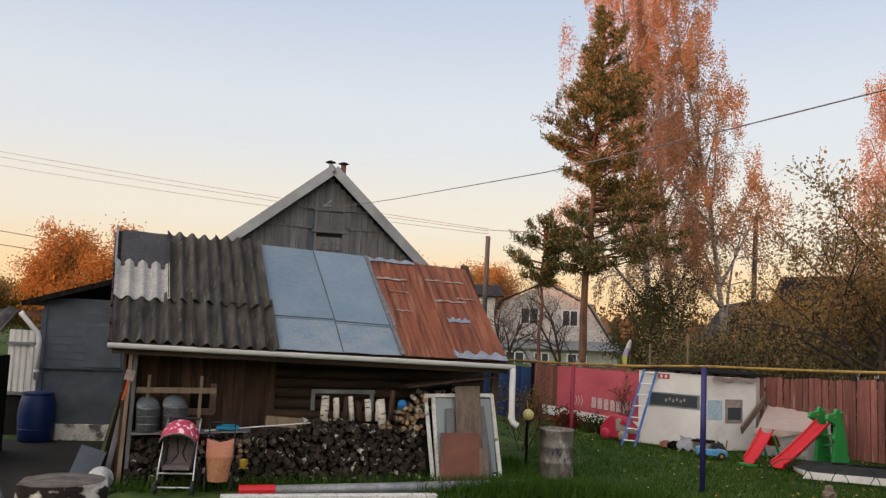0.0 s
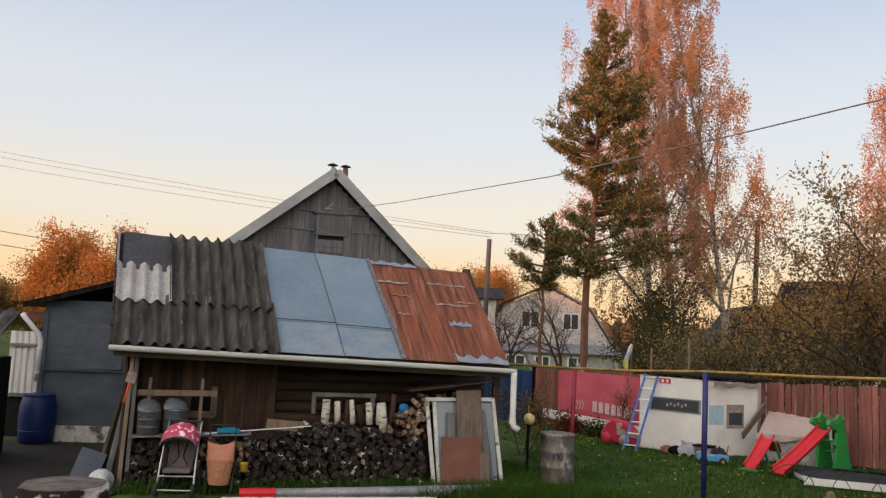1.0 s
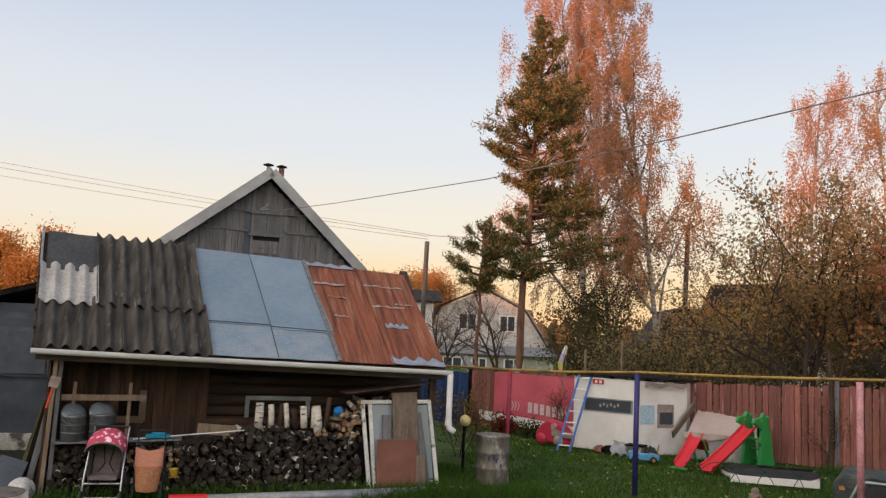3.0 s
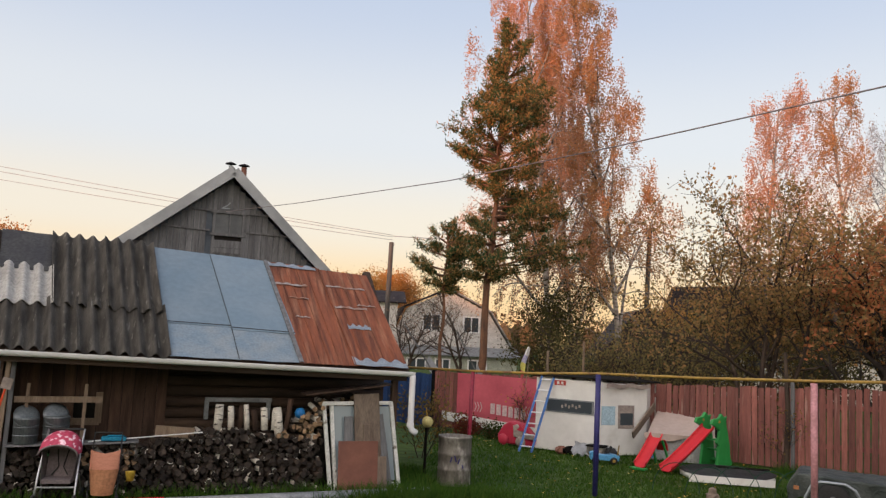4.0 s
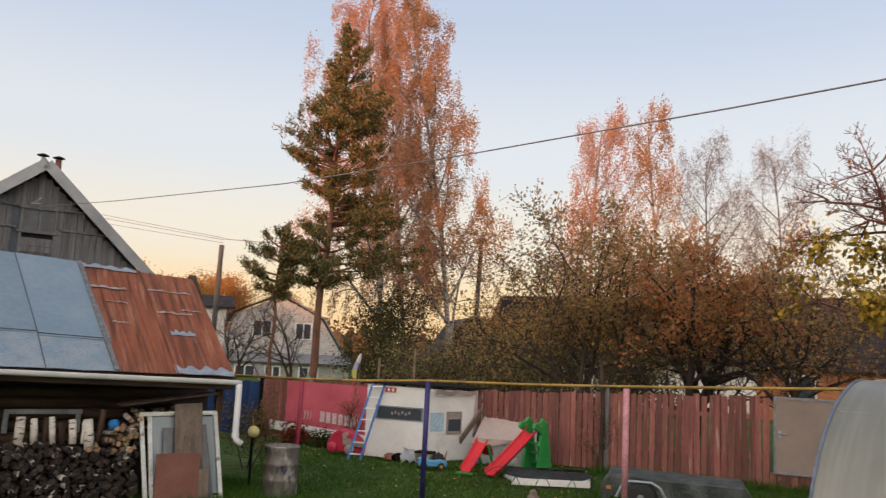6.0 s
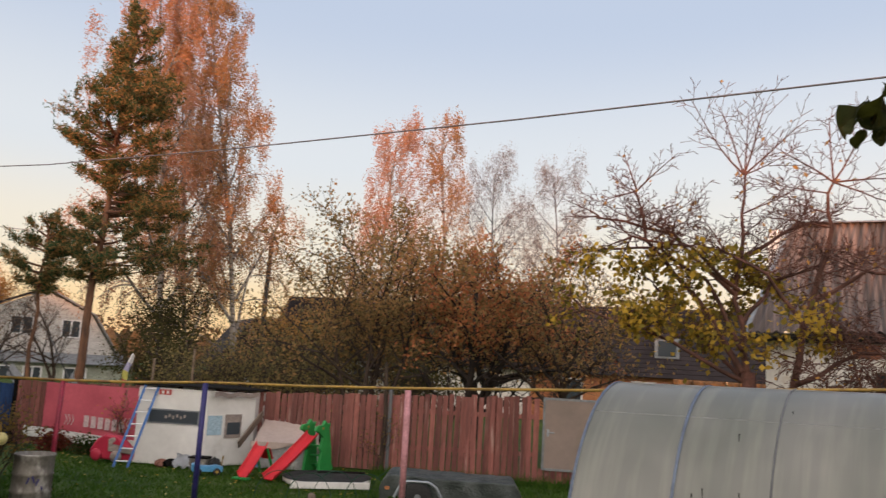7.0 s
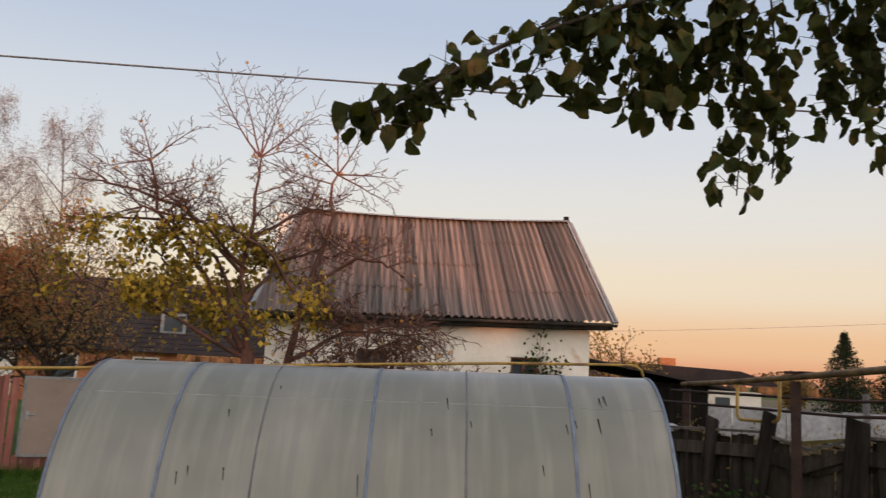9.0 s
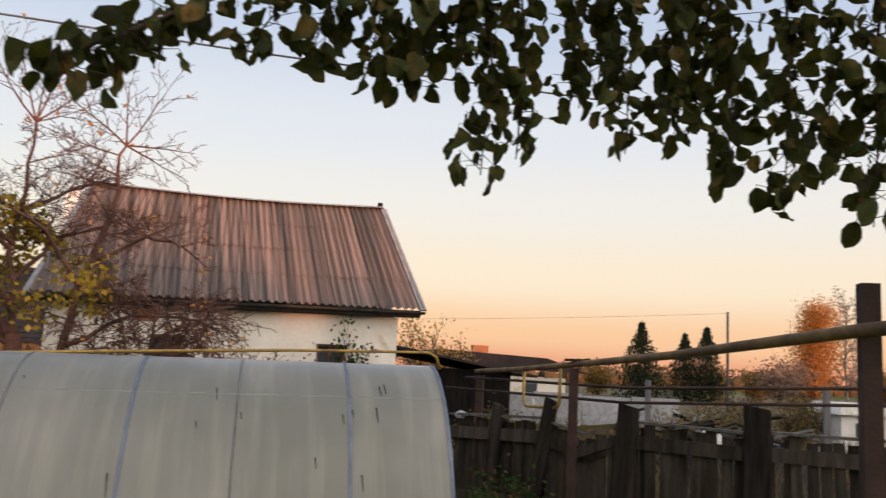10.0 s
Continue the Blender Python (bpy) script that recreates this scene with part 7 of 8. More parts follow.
BIRCH = dict(trunk=0.95, rad=0.14, levels=3, wander=0.05, lift=[0.02, 0.03, -0.28, -0.55], n=[22, 7, 5], **{"from": [0.12, 0.2, 0.1]}, angle=[0.62, 0.7, 0.7], ratio=[0.32, 0.5, 0.8], taper=0.6, thin=0.006)
BROAD = dict(trunk=0.62, rad=0.16, levels=3, wander=0.13, lift=[0.02, 0.05, 0.05, 0.05], n=[9, 7, 5], **{"from": [0.22, 0.2, 0.1]}, angle=[0.85, 0.8, 0.8], ratio=[0.62, 0.55, 0.5], taper=0.35, thin=0.0045)
BUSH = dict(trunk=0.7, rad=0.06, levels=2, wander=0.16, lift=[0.02, 0.05, 0.05], n=[9, 7], **{"from": [0.15, 0.1]}, angle=[0.6, 0.7], ratio=[0.6, 0.5], taper=0.3, thin=0.006, stems=[(-0.4, 0.1, 0.9), (0.1, -0.3, 1.0), (0.5, 0.2, 0.85), (-0.1, 0.4, 1.0)])

# the tall birches behind the pine
DROOPING = (0.075, 0.075, 0.30)
tree("birch_tree", 9.55, 36.6, 20.5, BIRCH, 11, M_BIRCH_TRUNK, L_BIRCH_RED, 0.09, 40000, "tall weeping birch with russet autumn leaves", DROOPING, (-0.02, 0), "birches", droop=0.8)
tree("birch_tree", 12.95, 36.8, 20.2, BIRCH, 12, M_BIRCH_TRUNK, L_BIRCH, 0.092, 58000, "tall weeping birch with orange-brown leaves", DROOPING, (-0.01, 0), "birches", droop=0.8)
tree("birch_tree", 11.0, 38.5, 17.5, BIRCH, 13, M_BIRCH_TRUNK, L_BIRCH, 0.09, 36000, "weeping birch with thin russet leaves", DROOPING, (0, 0), "birches", droop=0.8)
tree("birch_tree", 20.7, 37.4, 15.3, BIRCH, 14, M_BIRCH_TRUNK, L_BIRCH_RED, 0.092, 21000, "weeping birch glowing pink in evening light", DROOPING, (0, 0), "birches", droop=0.8)
tree("birch_tree", 23.7, 36.3, 15.2, BIRCH, 15, M_BIRCH_TRUNK, L_BIRCH, 0.092, 18000, "weeping birch with thinning orange leaves", DROOPING, (0, 0), "birches", droop=0.8)
BARE = dict(BIRCH, n=[22, 9, 6], thin=0.010, ratio=[0.42, 0.5, 0.8], angle=[0.75, 0.75, 0.7], lift=[0.02, 0.05, -0.15, -0.45])
tree("bare_birch_tree", 38.0, 50.5, 18.6, BARE, 16, M_GREY_PLANK, L_BIRCH_BARE, 0.12, 17000, "nearly bare grey birch far off", (0.09, 0.09, 0.5), (0, 0), "bare birches", droop=1.6, aspect=0.3)
tree("bare_birch_tree", 42.4, 47.2, 18.0, BARE, 17, M_GREY_PLANK, L_BIRCH_BARE, 0.12, 17000, "nearly bare grey birch far off", (0.09, 0.09, 0.5), (0, 0), "bare birches", droop=1.6, aspect=0.3)


# the pine: trunk, whorls of limbs and tufts of needles
def pine_tree(x, y, h, seed, profile, lean_x, n_whorl, label):
    """profile: (height, reach to -x, reach to +x) in metres, from the lowest limbs to the top."""
    t = thing("pine_tree", pose(x, y, 0), label, "tree", "pines")
    r = random.Random(seed)
    mesh, lv = Mesh(), Leaves(seed)
    pts = [Vector((lean_x * k / 10 + 0.06 * math.sin(k * 1.7), 0.0, h * k / 10)) for k in range(11)]
    mesh.pipe(pts, [0.145 * (1 - 0.088 * k) * h / 15 + 0.02 for k in range(11)], 10)
    rg = np.random.default_rng(seed)
    zs, lo, hi = ([p[i] for p in profile] for i in range(3))

    def tuft(c, size, d):
        """Needles round the last stretch of a shoot that points along d."""
        n = int(46 * size)
        s = rg.uniform(-0.30, 0.12, (n, 1)) * size
        lv.add(np.array(c) + np.array(d) * s + rg.normal(0, 0.062 * size, (n, 3)))
    for w in range(n_whorl):
        z = zs[0] + (h * 0.985 - zs[0]) * w / (n_whorl - 1)
        g = (z - zs[0]) / (h - zs[0])
        for b in range(r.randint(4, 5) if g < 0.7 else 4):
            a = r.uniform(0, 2 * math.pi)
            c = math.cos(a)
            reach = float(np.interp(z, zs, lo)) * (1 - c) / 2 + float(np.interp(z, zs, hi)) * (1 + c) / 2
            L = reach * r.uniform(0.5, 1.06)
            d = Vector((c, math.sin(a), -0.05 + 0.62 * g + r.uniform(-0.14, 0.14)))
            z0 = min(max(z - d.z * L * 0.8 + r.uniform(-0.2, 0.2), 0.5), h * 0.99)
            i = z0 / h * 10
            q = pts[int(i)].lerp(pts[int(i) + 1], i - int(i))
            side = Vector((-math.sin(a), c, 0))
            limb = [q + d * (L * s) + side * (0.08 * L * math.sin(4 * s + b)) + Vector((0, 0, 0.12 * L * s * s)) for s in (0, 0.25, 0.5, 0.75, 1.0)]
            mesh.pipe(limb, [0.055, 0.042, 0.03, 0.02, 0.01], 5, False)
            tuft(limb[-1], r.uniform(1.0, 1.4), (d + Vector((0, 0, 0.4))).normalized())
            for k in range(int(1 + L * 2.7)):
                s = 1 - 0.72 * r.random() ** 1.2
                j = min(int(s * 4), 3)
                o = limb[j].lerp(limb[j + 1], s * 4 - j)
                sd = d * r.uniform(0.3, 0.6) + side * r.choice((-1, 1)) * r.uniform(0.2, 0.8) + Vector((0, 0, r.uniform(0.0, 0.45)))
                e_ = o + sd * (0.22 + 0.17 * L)
                mesh.pipe([o, o.lerp(e_, 0.5) + Vector((0, 0, 0.03)), e_], [0.014, 0.010, 0.006], 3, False)
                up = (sd + Vector((0, 0, 0.35))).normalized()
                tuft(e_, r.uniform(0.9, 1.4), up)
                if r.random() < 0.75:
                    tuft(o.lerp(e_, 0.5) + Vector((0, 0, 0.06)), r.uniform(0.7, 1.1), up)
    part("trunk", mesh, M_PINE_BARK, t, "orange flaking pine bark", True)
    lv.ob("crown", L_PINE, 0.16, t, 0.26, -0.7)


pine_tree(5.3, 31.4, 15.3, 21, [(4.5, 0.6, 2.4), (5.1, 0.9, 3.9), (5.8, 1.3, 4.0), (6.4, 1.5, 3.1), (7.2, 1.3, 2.8), (7.9, 0.4, 2.5), (8.6, 1.3, 2.9), (9.6, 2.4, 2.5), (10.7, 2.5, 2.3), (11.8, 1.1, 2.2), (13.4, 0.6, 1.5), (14.6, 0.35, 0.6), (15.3, 0.1, 0.1)], 0.72, 32, "tall pine, dark below and sunlit above")
pine_tree(3.9, 33.0, 6.9, 22, [(4.2, 0.9, 0.6), (5.0, 1.7, 0.9), (5.8, 1.3, 1.0), (6.9, 0.3, 0.3)], 0.1, 8, "small thin pine beside the tall one")

# fruit trees behind the board fence
CROWN = dict(BROAD, n=[9, 7, 6], angle=[0.95, 0.85, 0.85], thin=0.005, wander=0.15)
tree("cherry_tree", 9.35, 17.4, 8.0, dict(CROWN, stems=[(-0.34, 0.1, 0.95), (0.10, 0.1, 1.0), (-0.12, -0.15, 1.0), (0.34, 0.0, 0.9)], rad=0.075), 31, M_BARK, L_CHERRY, 0.085, 13500, "spreading cherry tree with brown autumn leaves", 0.11, group="fruit trees", clump=2, droop=0.5, keep=lambda p: p[2] > 2.1 + 0.5 * math.sin(p[0] * 4))
tree("apple_tree", 11.6, 16.2, 7.5, dict(CROWN, stems=[(0.05, 0, 1.0), (0.42, 0.05, 0.95), (-0.36, 0.1, 0.9)], rad=0.15), 32, M_DARKBARK, L_REDBR, 0.088, 14500, "thick dark apple tree with red-brown leaves", 0.12, group="fruit trees", clump=2, droop=0.5, keep=lambda p: p[2] > 2.7 + 0.5 * math.sin(p[0] * 4))
tree("cherry_tree", 13.4, 14.9, 6.4, dict(CROWN, stems=[(0.1, 0, 1.0), (-0.3, 0.1, 0.9)], rad=0.10), 33, M_BARK, L_CHERRY, 0.08, 3600, "small fruit tree with brown leaves", 0.12, group="fruit trees", clump=2, keep=lambda p: p[2] > 2.1)
# dense dark thicket along the far side of the fence
THICKET = dict(BUSH, n=[11, 9], angle=[0.8, 0.9], ratio=[0.62, 0.55])
for k, (u, v, h, z0) in enumerate([(-0.4, 3.4, 2.9, 0.3), (-2.4, 3.6, 2.9, 0.3), (-4.2, 4.0, 2.9, 0.3), (-5.6, 5.2, 2.9, 0.3), (-3.2, 6.5, 3.6, 0.3)]):
    p_ = FEN @ Vector((u, v, 0))
    tree("thicket_bush", p_.x, p_.y, h, THICKET, 140 + k, M_BARK, L_THICKET, 0.08, 3000, "dense dark olive bush behind the board fence", 0.22, group="bushes behind the fence", keep=lambda p, z0=z0: p[2] > z0)


# the apple with bare upright tops and yellow lower leaves
M_APPLE_BARK = mat("reddish_apple_bark", (0.13, 0.056, 0.04), (0.065, 0.034, 0.026), 3, rough=0.9, bump=0.4)
TWIGS = dict(wander=0.10, lift=[0.03, 0.05, 0.03, 0.02], n=[0, 9, 5], **{"from": [0, 0.15, 0.2]}, angle=[0.8, 0.75, 0.8], ratio=[0.5, 0.42, 0.5], taper=0.3, thin=0.006)


def pruned_apple(x, y, az, label):
    """An old pruned tree: each limb is (across, along the view, height) points, with a fan of shoots at its end."""
    t = thing("apple_tree", pose(x, y, 0, 0, 0, az) @ Matrix.Diagonal((1, 1, 0.97, 1)), label, "tree", "fruit trees")
    r = random.Random(41)
    mesh, tips = Mesh(), []
    mesh.pipe([(0.25, 0, -0.05), (0.2, 0, 1.2), (0.1, 0, 2.5)], [0.17, 0.13, 0.12], 9)
    limbs = [  # course of the limb, and how far its end shoots spread
        ([(0.1, 0, 2.4), (-0.1, 0.1, 3.8), (0.0, 0.1, 5.0), (0.03, 0.1, 6.2)], [(-1.2, 7.5), (-0.4, 7.9), (0.1, 7.6), (0.55, 7.8), (1.25, 7.2)]),
        ([(0.75, -0.3, 0.0), (0.8, -0.3, 2.3), (1.1, -0.4, 3.8), (1.4, -0.4, 5.1), (1.45, -0.4, 5.9)], [(2.25, 7.3), (2.75, 6.0), (1.35, 7.1), (0.5, 6.7), (2.5, 5.3)]),
        ([(0.0, 0, 2.5), (-0.8, 0.3, 3.9), (-1.7, 0.4, 5.0), (-1.92, 0.4, 6.0)], [(-1.1, 6.7), (-2.3, 6.8), (-2.8, 5.8)]),
        ([(-0.1, 0.1, 3.9), (-1.2, -0.3, 5.0), (-2.5, -0.5, 5.3)], [(-3.2, 5.3), (-3.0, 5.7)]),
        ([(0.0, 0.1, 4.6), (0.6, 0.5, 5.1), (1.0, 0.8, 5.4)], [(1.3, 5.9), (1.6, 5.4)]),
        ([(0.1, 0, 2.3), (-1.2, -0.3, 3.0), (-2.7, -0.5, 3.5)], [(-3.3, 3.4), (-3.1, 3.9)]),
        ([(0.1, 0, 2.3), (-0.9, 0.6, 3.3), (-1.6, 0.9, 4.2)], [(-2.2, 4.6), (-1.6, 4.9)]),
        ([(0.8, -0.3, 2.3), (1.8, -0.5, 2.9), (2.9, -0.6, 2.9)], [(3.6, 2.5), (3.4, 3.0)]),
        ([(0.0, 0, 2.9), (-0.6, 0.3, 4.2), (-1.5, 0.4, 4.85), (-2.6, 0.4, 4.8)], [(-3.3, 4.5), (-3.2, 4.9), (-2.9, 4.3)]),
        ([(-0.05, 0.1, 4.0), (-0.9, -0.4, 4.75), (-1.9, -0.5, 4.9)], [(-2.6, 4.6), (-2.5, 5.3), (-2.2, 4.4)]),
        ([(0.0, 0, 3.4), (0.5, 0.4, 4.2), (1.2, 0.5, 4.5)], [(1.9, 4.3), (1.8, 4.9)]),
        ([(1.0, -0.4, 3.3), (0.4, -0.6, 4.2), (-0.3, -0.7, 4.6)], [(-0.9, 4.8), (-0.7, 5.4), (-0.8, 4.3)]),
        ([(1.1, -0.4, 3.8), (1.9, -0.6, 4.3), (2.5, -0.6, 4.2)], [(3.1, 3.8), (3.0, 4.4)]),
    ]
    for no, (course, ends) in enumerate(limbs):
        pts = [Vector(p) for p in course]
        fine = [pts[0]]
        for a, b in zip(pts, pts[1:]):
            fine += [a.lerp(b, f) + Vector((r.gauss(0, 0.03), r.gauss(0, 0.05), r.gauss(0, 0.02))) for f in (0.33, 0.67, 1.0)]
        r0 = 0.09 if no == 1 else (0.062 if no in (0, 2) else 0.045)
        mesh.pipe(fine, [r0 - (r0 - 0.020) * k / (len(fine) - 1) for k in range(len(fine))], 7, False)
        for k in range(8 if no < 3 else 6):
            q = fine[int(len(fine) * (0.35 + 0.08 * k))] if 0.35 + 0.08 * k < 1 else fine[-1]
            a = r.uniform(0, 6.28)
            grow(mesh, tips, r, q, Vector((math.cos(a), 0.8 * math.sin(a), 0.3)).normalized(), r.uniform(0.7, 1.5), 0.015, 1, 3, TWIGS)
        for u, z in ends:
            e_ = Vector((u, pts[-1].y + r.gauss(0, 0.25), z))
            d = (e_ - pts[-1])
            grow(mesh, tips, r, pts[-1], d.normalized(), d.length * 0.95, 0.020, 1, 3, dict(TWIGS, wander=0.05, n=[0, 8, 3], lift=[0, 0.0, 0.05, 0.03]))
    part("trunk", mesh, M_APPLE_BARK, t, smooth=True)
    rg = np.random.default_rng(41)
    pts = np.array([tuple(p) for p in tips])
    low = pts[(pts[:, 2] > 2.2) & (pts[:, 2] < 4.7 - 0.7 * np.maximum(pts[:, 0], 0)) & (pts[:, 0] < 1.3)]
    hub = np.concatenate([low, rg.normal((-0.8, -0.1, 3.2), (1.05, 0.7, 0.5), (220, 3))])
    lv = Leaves(41)
    lv.add(hub[rg.integers(0, len(hub), 3500)] + rg.normal(0, 0.10, (3500, 3)))
    lv.ob("crown", L_YELLOW, 0.12, t, 0.7, 0.9)
    far_l = Leaves(42)
    far_l.add(pts[rg.integers(0, len(pts), 260)] + rg.normal(0, 0.04, (260, 3)))
    far_l.ob("scattered_leaves", L_BROWN, 0.10, t, 0.6, 0.9)


pruned_apple(12.48, 9.13, -52.7, "half-bare apple tree with yellow lower leaves")
THIN = dict(BROAD, stems=[(0.2, -0.2, 1.0), (0.5, -0.5, 0.9), (-0.2, 0.2, 0.8), (0.7, -0.7, 0.9)], rad=0.07, lift=[0.0, -0.05, -0.12, -0.16], thin=0.007, n=[13, 11, 8], wander=0.18)
tree("plum_tree", 12.75, 7.35, 5.1, THIN, 47, M_APPLE_BARK, L_BROWN, 0.07, 250, "bare drooping twiggy fruit tree", 0.15, group="fruit trees")
VINE = dict(BUSH, rad=0.014, thin=0.004, stems=[(-0.1, 0.05, 1.0), (0.15, 0.0, 0.9)])
tree("climbing_plant", 19.3, 5.6, 3.4, VINE, 43, M_BARK, L_GREEN, 0.12, 800, "dark leafy climber against the white wall", 0.15)

# woods and gardens behind
for k, (x, y, h, lm, nl, nm, lab) in enumerate([
        (15.5, 31, 6.5, L_OLIVE, 9000, "garden_tree", "olive-brown autumn tree"), (18.0, 29, 5.0, L_OLIVE, 9000, "garden_tree", "olive-brown autumn tree"), (13.0, 30, 5.2, L_BROWN, 8000, "garden_tree", "brown-leaved garden tree"),
        (9.0, 33, 6.2, L_DARK, 9000, "garden_tree", "dark evergreen garden tree"), (7.2, 27.5, 3.9, L_DARK, 6000, "garden_tree", "low dark evergreen tree"),
        (11.5, 26.0, 4.4, L_DARK, 8000, "garden_tree", "dark evergreen garden tree"), (14.8, 24.0, 3.4, L_DARK, 5000, "garden_tree", "low dark evergreen tree"), 
        (3.0, 40.0, 6.0, L_BIRCH_BARE, 700, "bare_tree", "bare grey-twigged tree"), (6.3, 44.0, 7.5, L_BIRCH_BARE, 900, "bare_tree", "bare grey-twigged tree"),
        (24, 44, 7.0, L_OLIVE, 8000, "garden_tree", "olive-brown autumn tree"), (30, 38, 7.0, L_BROWN, 8000, "garden_tree", "brown-leaved garden tree"), (27, 30, 6.0, L_OLIVE, 7000, "garden_tree", "olive-brown autumn tree")]):
    tree(nm, x, y, h, dict(BROAD, stems=[(0.1, 0, 1.0), (-0.25, 0.1, 0.9)], rad=0.10), 50 + k, M_BARK, lm, 0.09, int(nl * 0.75), lab + " beyond the fence", 0.3, group="trees behind the fence")
for k, (x, y, h, lm, nl) in enumerate([(-22.5, 50, 9.2, L_ORANGE, 11000), (-19.2, 51.5, 8.8, L_ORANGE, 9000), (-25.2, 49.5, 6.6, L_ORANGE, 8000), (-16.6, 52, 7.0, L_BIRCH_BARE, 900), (-29, 56, 4.6, L_OLIVE, 5000), (-31.5, 55, 5.0, L_OLIVE, 5000), (-34, 54, 4.4, L_OLIVE, 4000),
                                       (-2.2, 62, 9.4, L_BROWN, 4000), (0.6, 63, 8.8, L_BROWN, 4000), (-5.0, 60, 8.0, L_BIRCH_BARE, 1200), (5.5, 70, 10.5, L_ORANGE, 8000), (10, 72, 8.0, L_ORANGE, 6000), (33, 70, 8.0, L_ORANGE, 5000), (29, 72, 7.0, L_BIRCH_BARE, 3000), (38, 66, 8, L_OLIVE, 6000)]):
    tree("autumn_tree", x, y, h, dict(BROAD, rad=0.14, n=[9, 7, 5]), 80 + k, M_BARK, lm, 0.15, int(nl * 1.8), "bushy orange autumn tree far off" if lm is L_ORANGE else "thin far-off tree with fading leaves", 0.35, group="far trees")

# towards the sunset: spruces, bushes, orange tree
def spruce_tree(x, y, h, w, seed):
    t = thing("spruce_tree", pose(x, y, 0), "dark pointed spruce far off", "tree", "spruces")
    r = random.Random(seed)
    rg = np.random.default_rng(seed)
    mesh, lv = Mesh().pipe([(0, 0, -0.1), (0, 0, h)], [0.16, 0.02], 8), Leaves(seed)
    n = int(h * 4)
    for k in range(n):
        f = k / n
        L = w * (1 - f) ** 0.95 * r.uniform(0.75, 1.12) + 0.03
        for b in range(9):
            a = b * 0.7 + k * 1.3 + r.uniform(-0.2, 0.2)
            q = Vector((0, 0, 0.5 + f * (h - 0.6)))
            e_ = q + Vector((math.cos(a) * L, math.sin(a) * L, -0.28 * L))
            mesh.pipe([q, e_], [0.02, 0.006], 3, False)
            s = rg.uniform(0.15, 1, (24, 1))
            lv.add(np.array(q) + (np.array(e_) - np.array(q)) * s + rg.normal(0, 0.06, (24, 3)) * (1 - 0.6 * f))
    part("trunk", mesh, M_BARK, t, smooth=True)
    lv.ob("crown", L_SPRUCE, 0.24, t, 0.4, 0.6)


spruce_tree(70.7, -4.4, 6.9, 3.3, 61)
spruce_tree(80.4, -9.0, 6.6, 2.7, 62)
spruce_tree(80.1, -10.95, 7.3, 3.0, 63)
tree("autumn_tree", 87.7, -22.4, 9.7, dict(BIRCH, lift=[0.02, 0.05, -0.05, -0.15]), 65, M_BARK, L_ORANGE, 0.17, 18000, "slender orange birch far off", 0.7, group="far trees")
tree("bare_tree", 88, -25.5, 11.0, BARE, 66, M_GREY_PLANK, L_BIRCH_BARE, 0.2, 900, "bare thin tree far off", 0.2, group="far trees")
for k, (x, y, h, lm, nl) in enumerate([(30, 5.2, 4.8, L_BROWN, 1100), (33, 5.4, 3.6, L_BROWN, 700), (44, 6.5, 3.8, L_OLIVE, 1500), (78, -17, 4.5, L_BIRCH_BARE, 1500), (82, -19, 5.0, L_BIRCH_BARE, 1500), (90, -13, 3.5, L_OLIVE, 3000), (86, -5.5, 3.2, L_OLIVE, 3000), (86, -1, 3.0, L_OLIVE, 3000), (92, -18, 3.6, L_OLIVE, 3000), (92, -23, 3.8, L_OLIVE, 3000), (90, -30, 4.5, L_OLIVE, 3000)]):
    tree("bush", x, y, h, BUSH, 100 + k, M_BARK, lm, 0.12 if x < 50 else 0.25, nl, "twiggy autumn bush by gardens" if x < 50 else "far-off fading autumn bush", 0.25 if x < 50 else 0.4, group="far bushes")
far_h = thing("far_low_house", pose(46, 7.2, 0, 0, 0, -70), "far low house with grey roof and orange chimney", "house")
part("wall", Mesh().box((2, 3, 0.9), (9, 5.5, 1.9)), M_LIME_WALL, far_h)
part("roof", Mesh().prism([(-2.2, 2.4), (7.6, 2.2), (5.2, 2.95), (-1.0, 3.15)], -0.4, 6.4), M_DARKROOF, far_h)
part("chimney", Mesh().box((1.5, 1.0, 3.2), (0.9, 0.6, 0.6)), M_ORANGE_BRICK, far_h, "orange brick chimney")
for u in (0.2, 2.2, 4.4):
    part("window", Mesh().box((u, 0.23, 1.1), (0.8, 0.08, 0.8)), M_GLASS, far_h)
wf = thing("far_white_wall", pose(0, 0, 0), "long low white sheeting along far gardens", "wall")
for k in range(6):
    y0, y1 = 6 - 1.5 * k, 4.5 - 1.5 * k
    part("white_panel", Mesh().beam((26 + 0.2 * k, y0, 1.12), (26.2 + 0.2 * k, y1 + 0.03, 1.12), 0.04, 0.90 + 0.09 * (k % 2)), M_SHEETING, wf)
for k, (x, y) in enumerate([(18.8, -1.45), (18.2, -4.86)]):
    tagged(Mesh().beam((x, y, 0), (x, y + 0.02, 2.2), 0.12, 0.12, (1, 0, 0)).ob("concrete_post", M_GREY_PLANK), "grey concrete garden post", "post", "concrete posts")
hp_rng = random.Random(8)
heap = thing("plank_heap", pose(19.0, -2.9, 0), "untidy heap of old planks and rubble", "heap")
for k in range(150):
    part("heap_plank", Mesh().box((0, 0, 0), (hp_rng.uniform(0.3, 1.1), 0.09, 0.035)), M_OLD_FENCE if k % 3 else M_GREY_PLANK, heap, "", m=pose(hp_rng.gauss(0, 0.8), hp_rng.gauss(0, 0.8), 0.70 + abs(hp_rng.gauss(0.30, 0.24)), hp_rng.uniform(-25, 25), hp_rng.uniform(-22, 22), hp_rng.uniform(0, 180)))
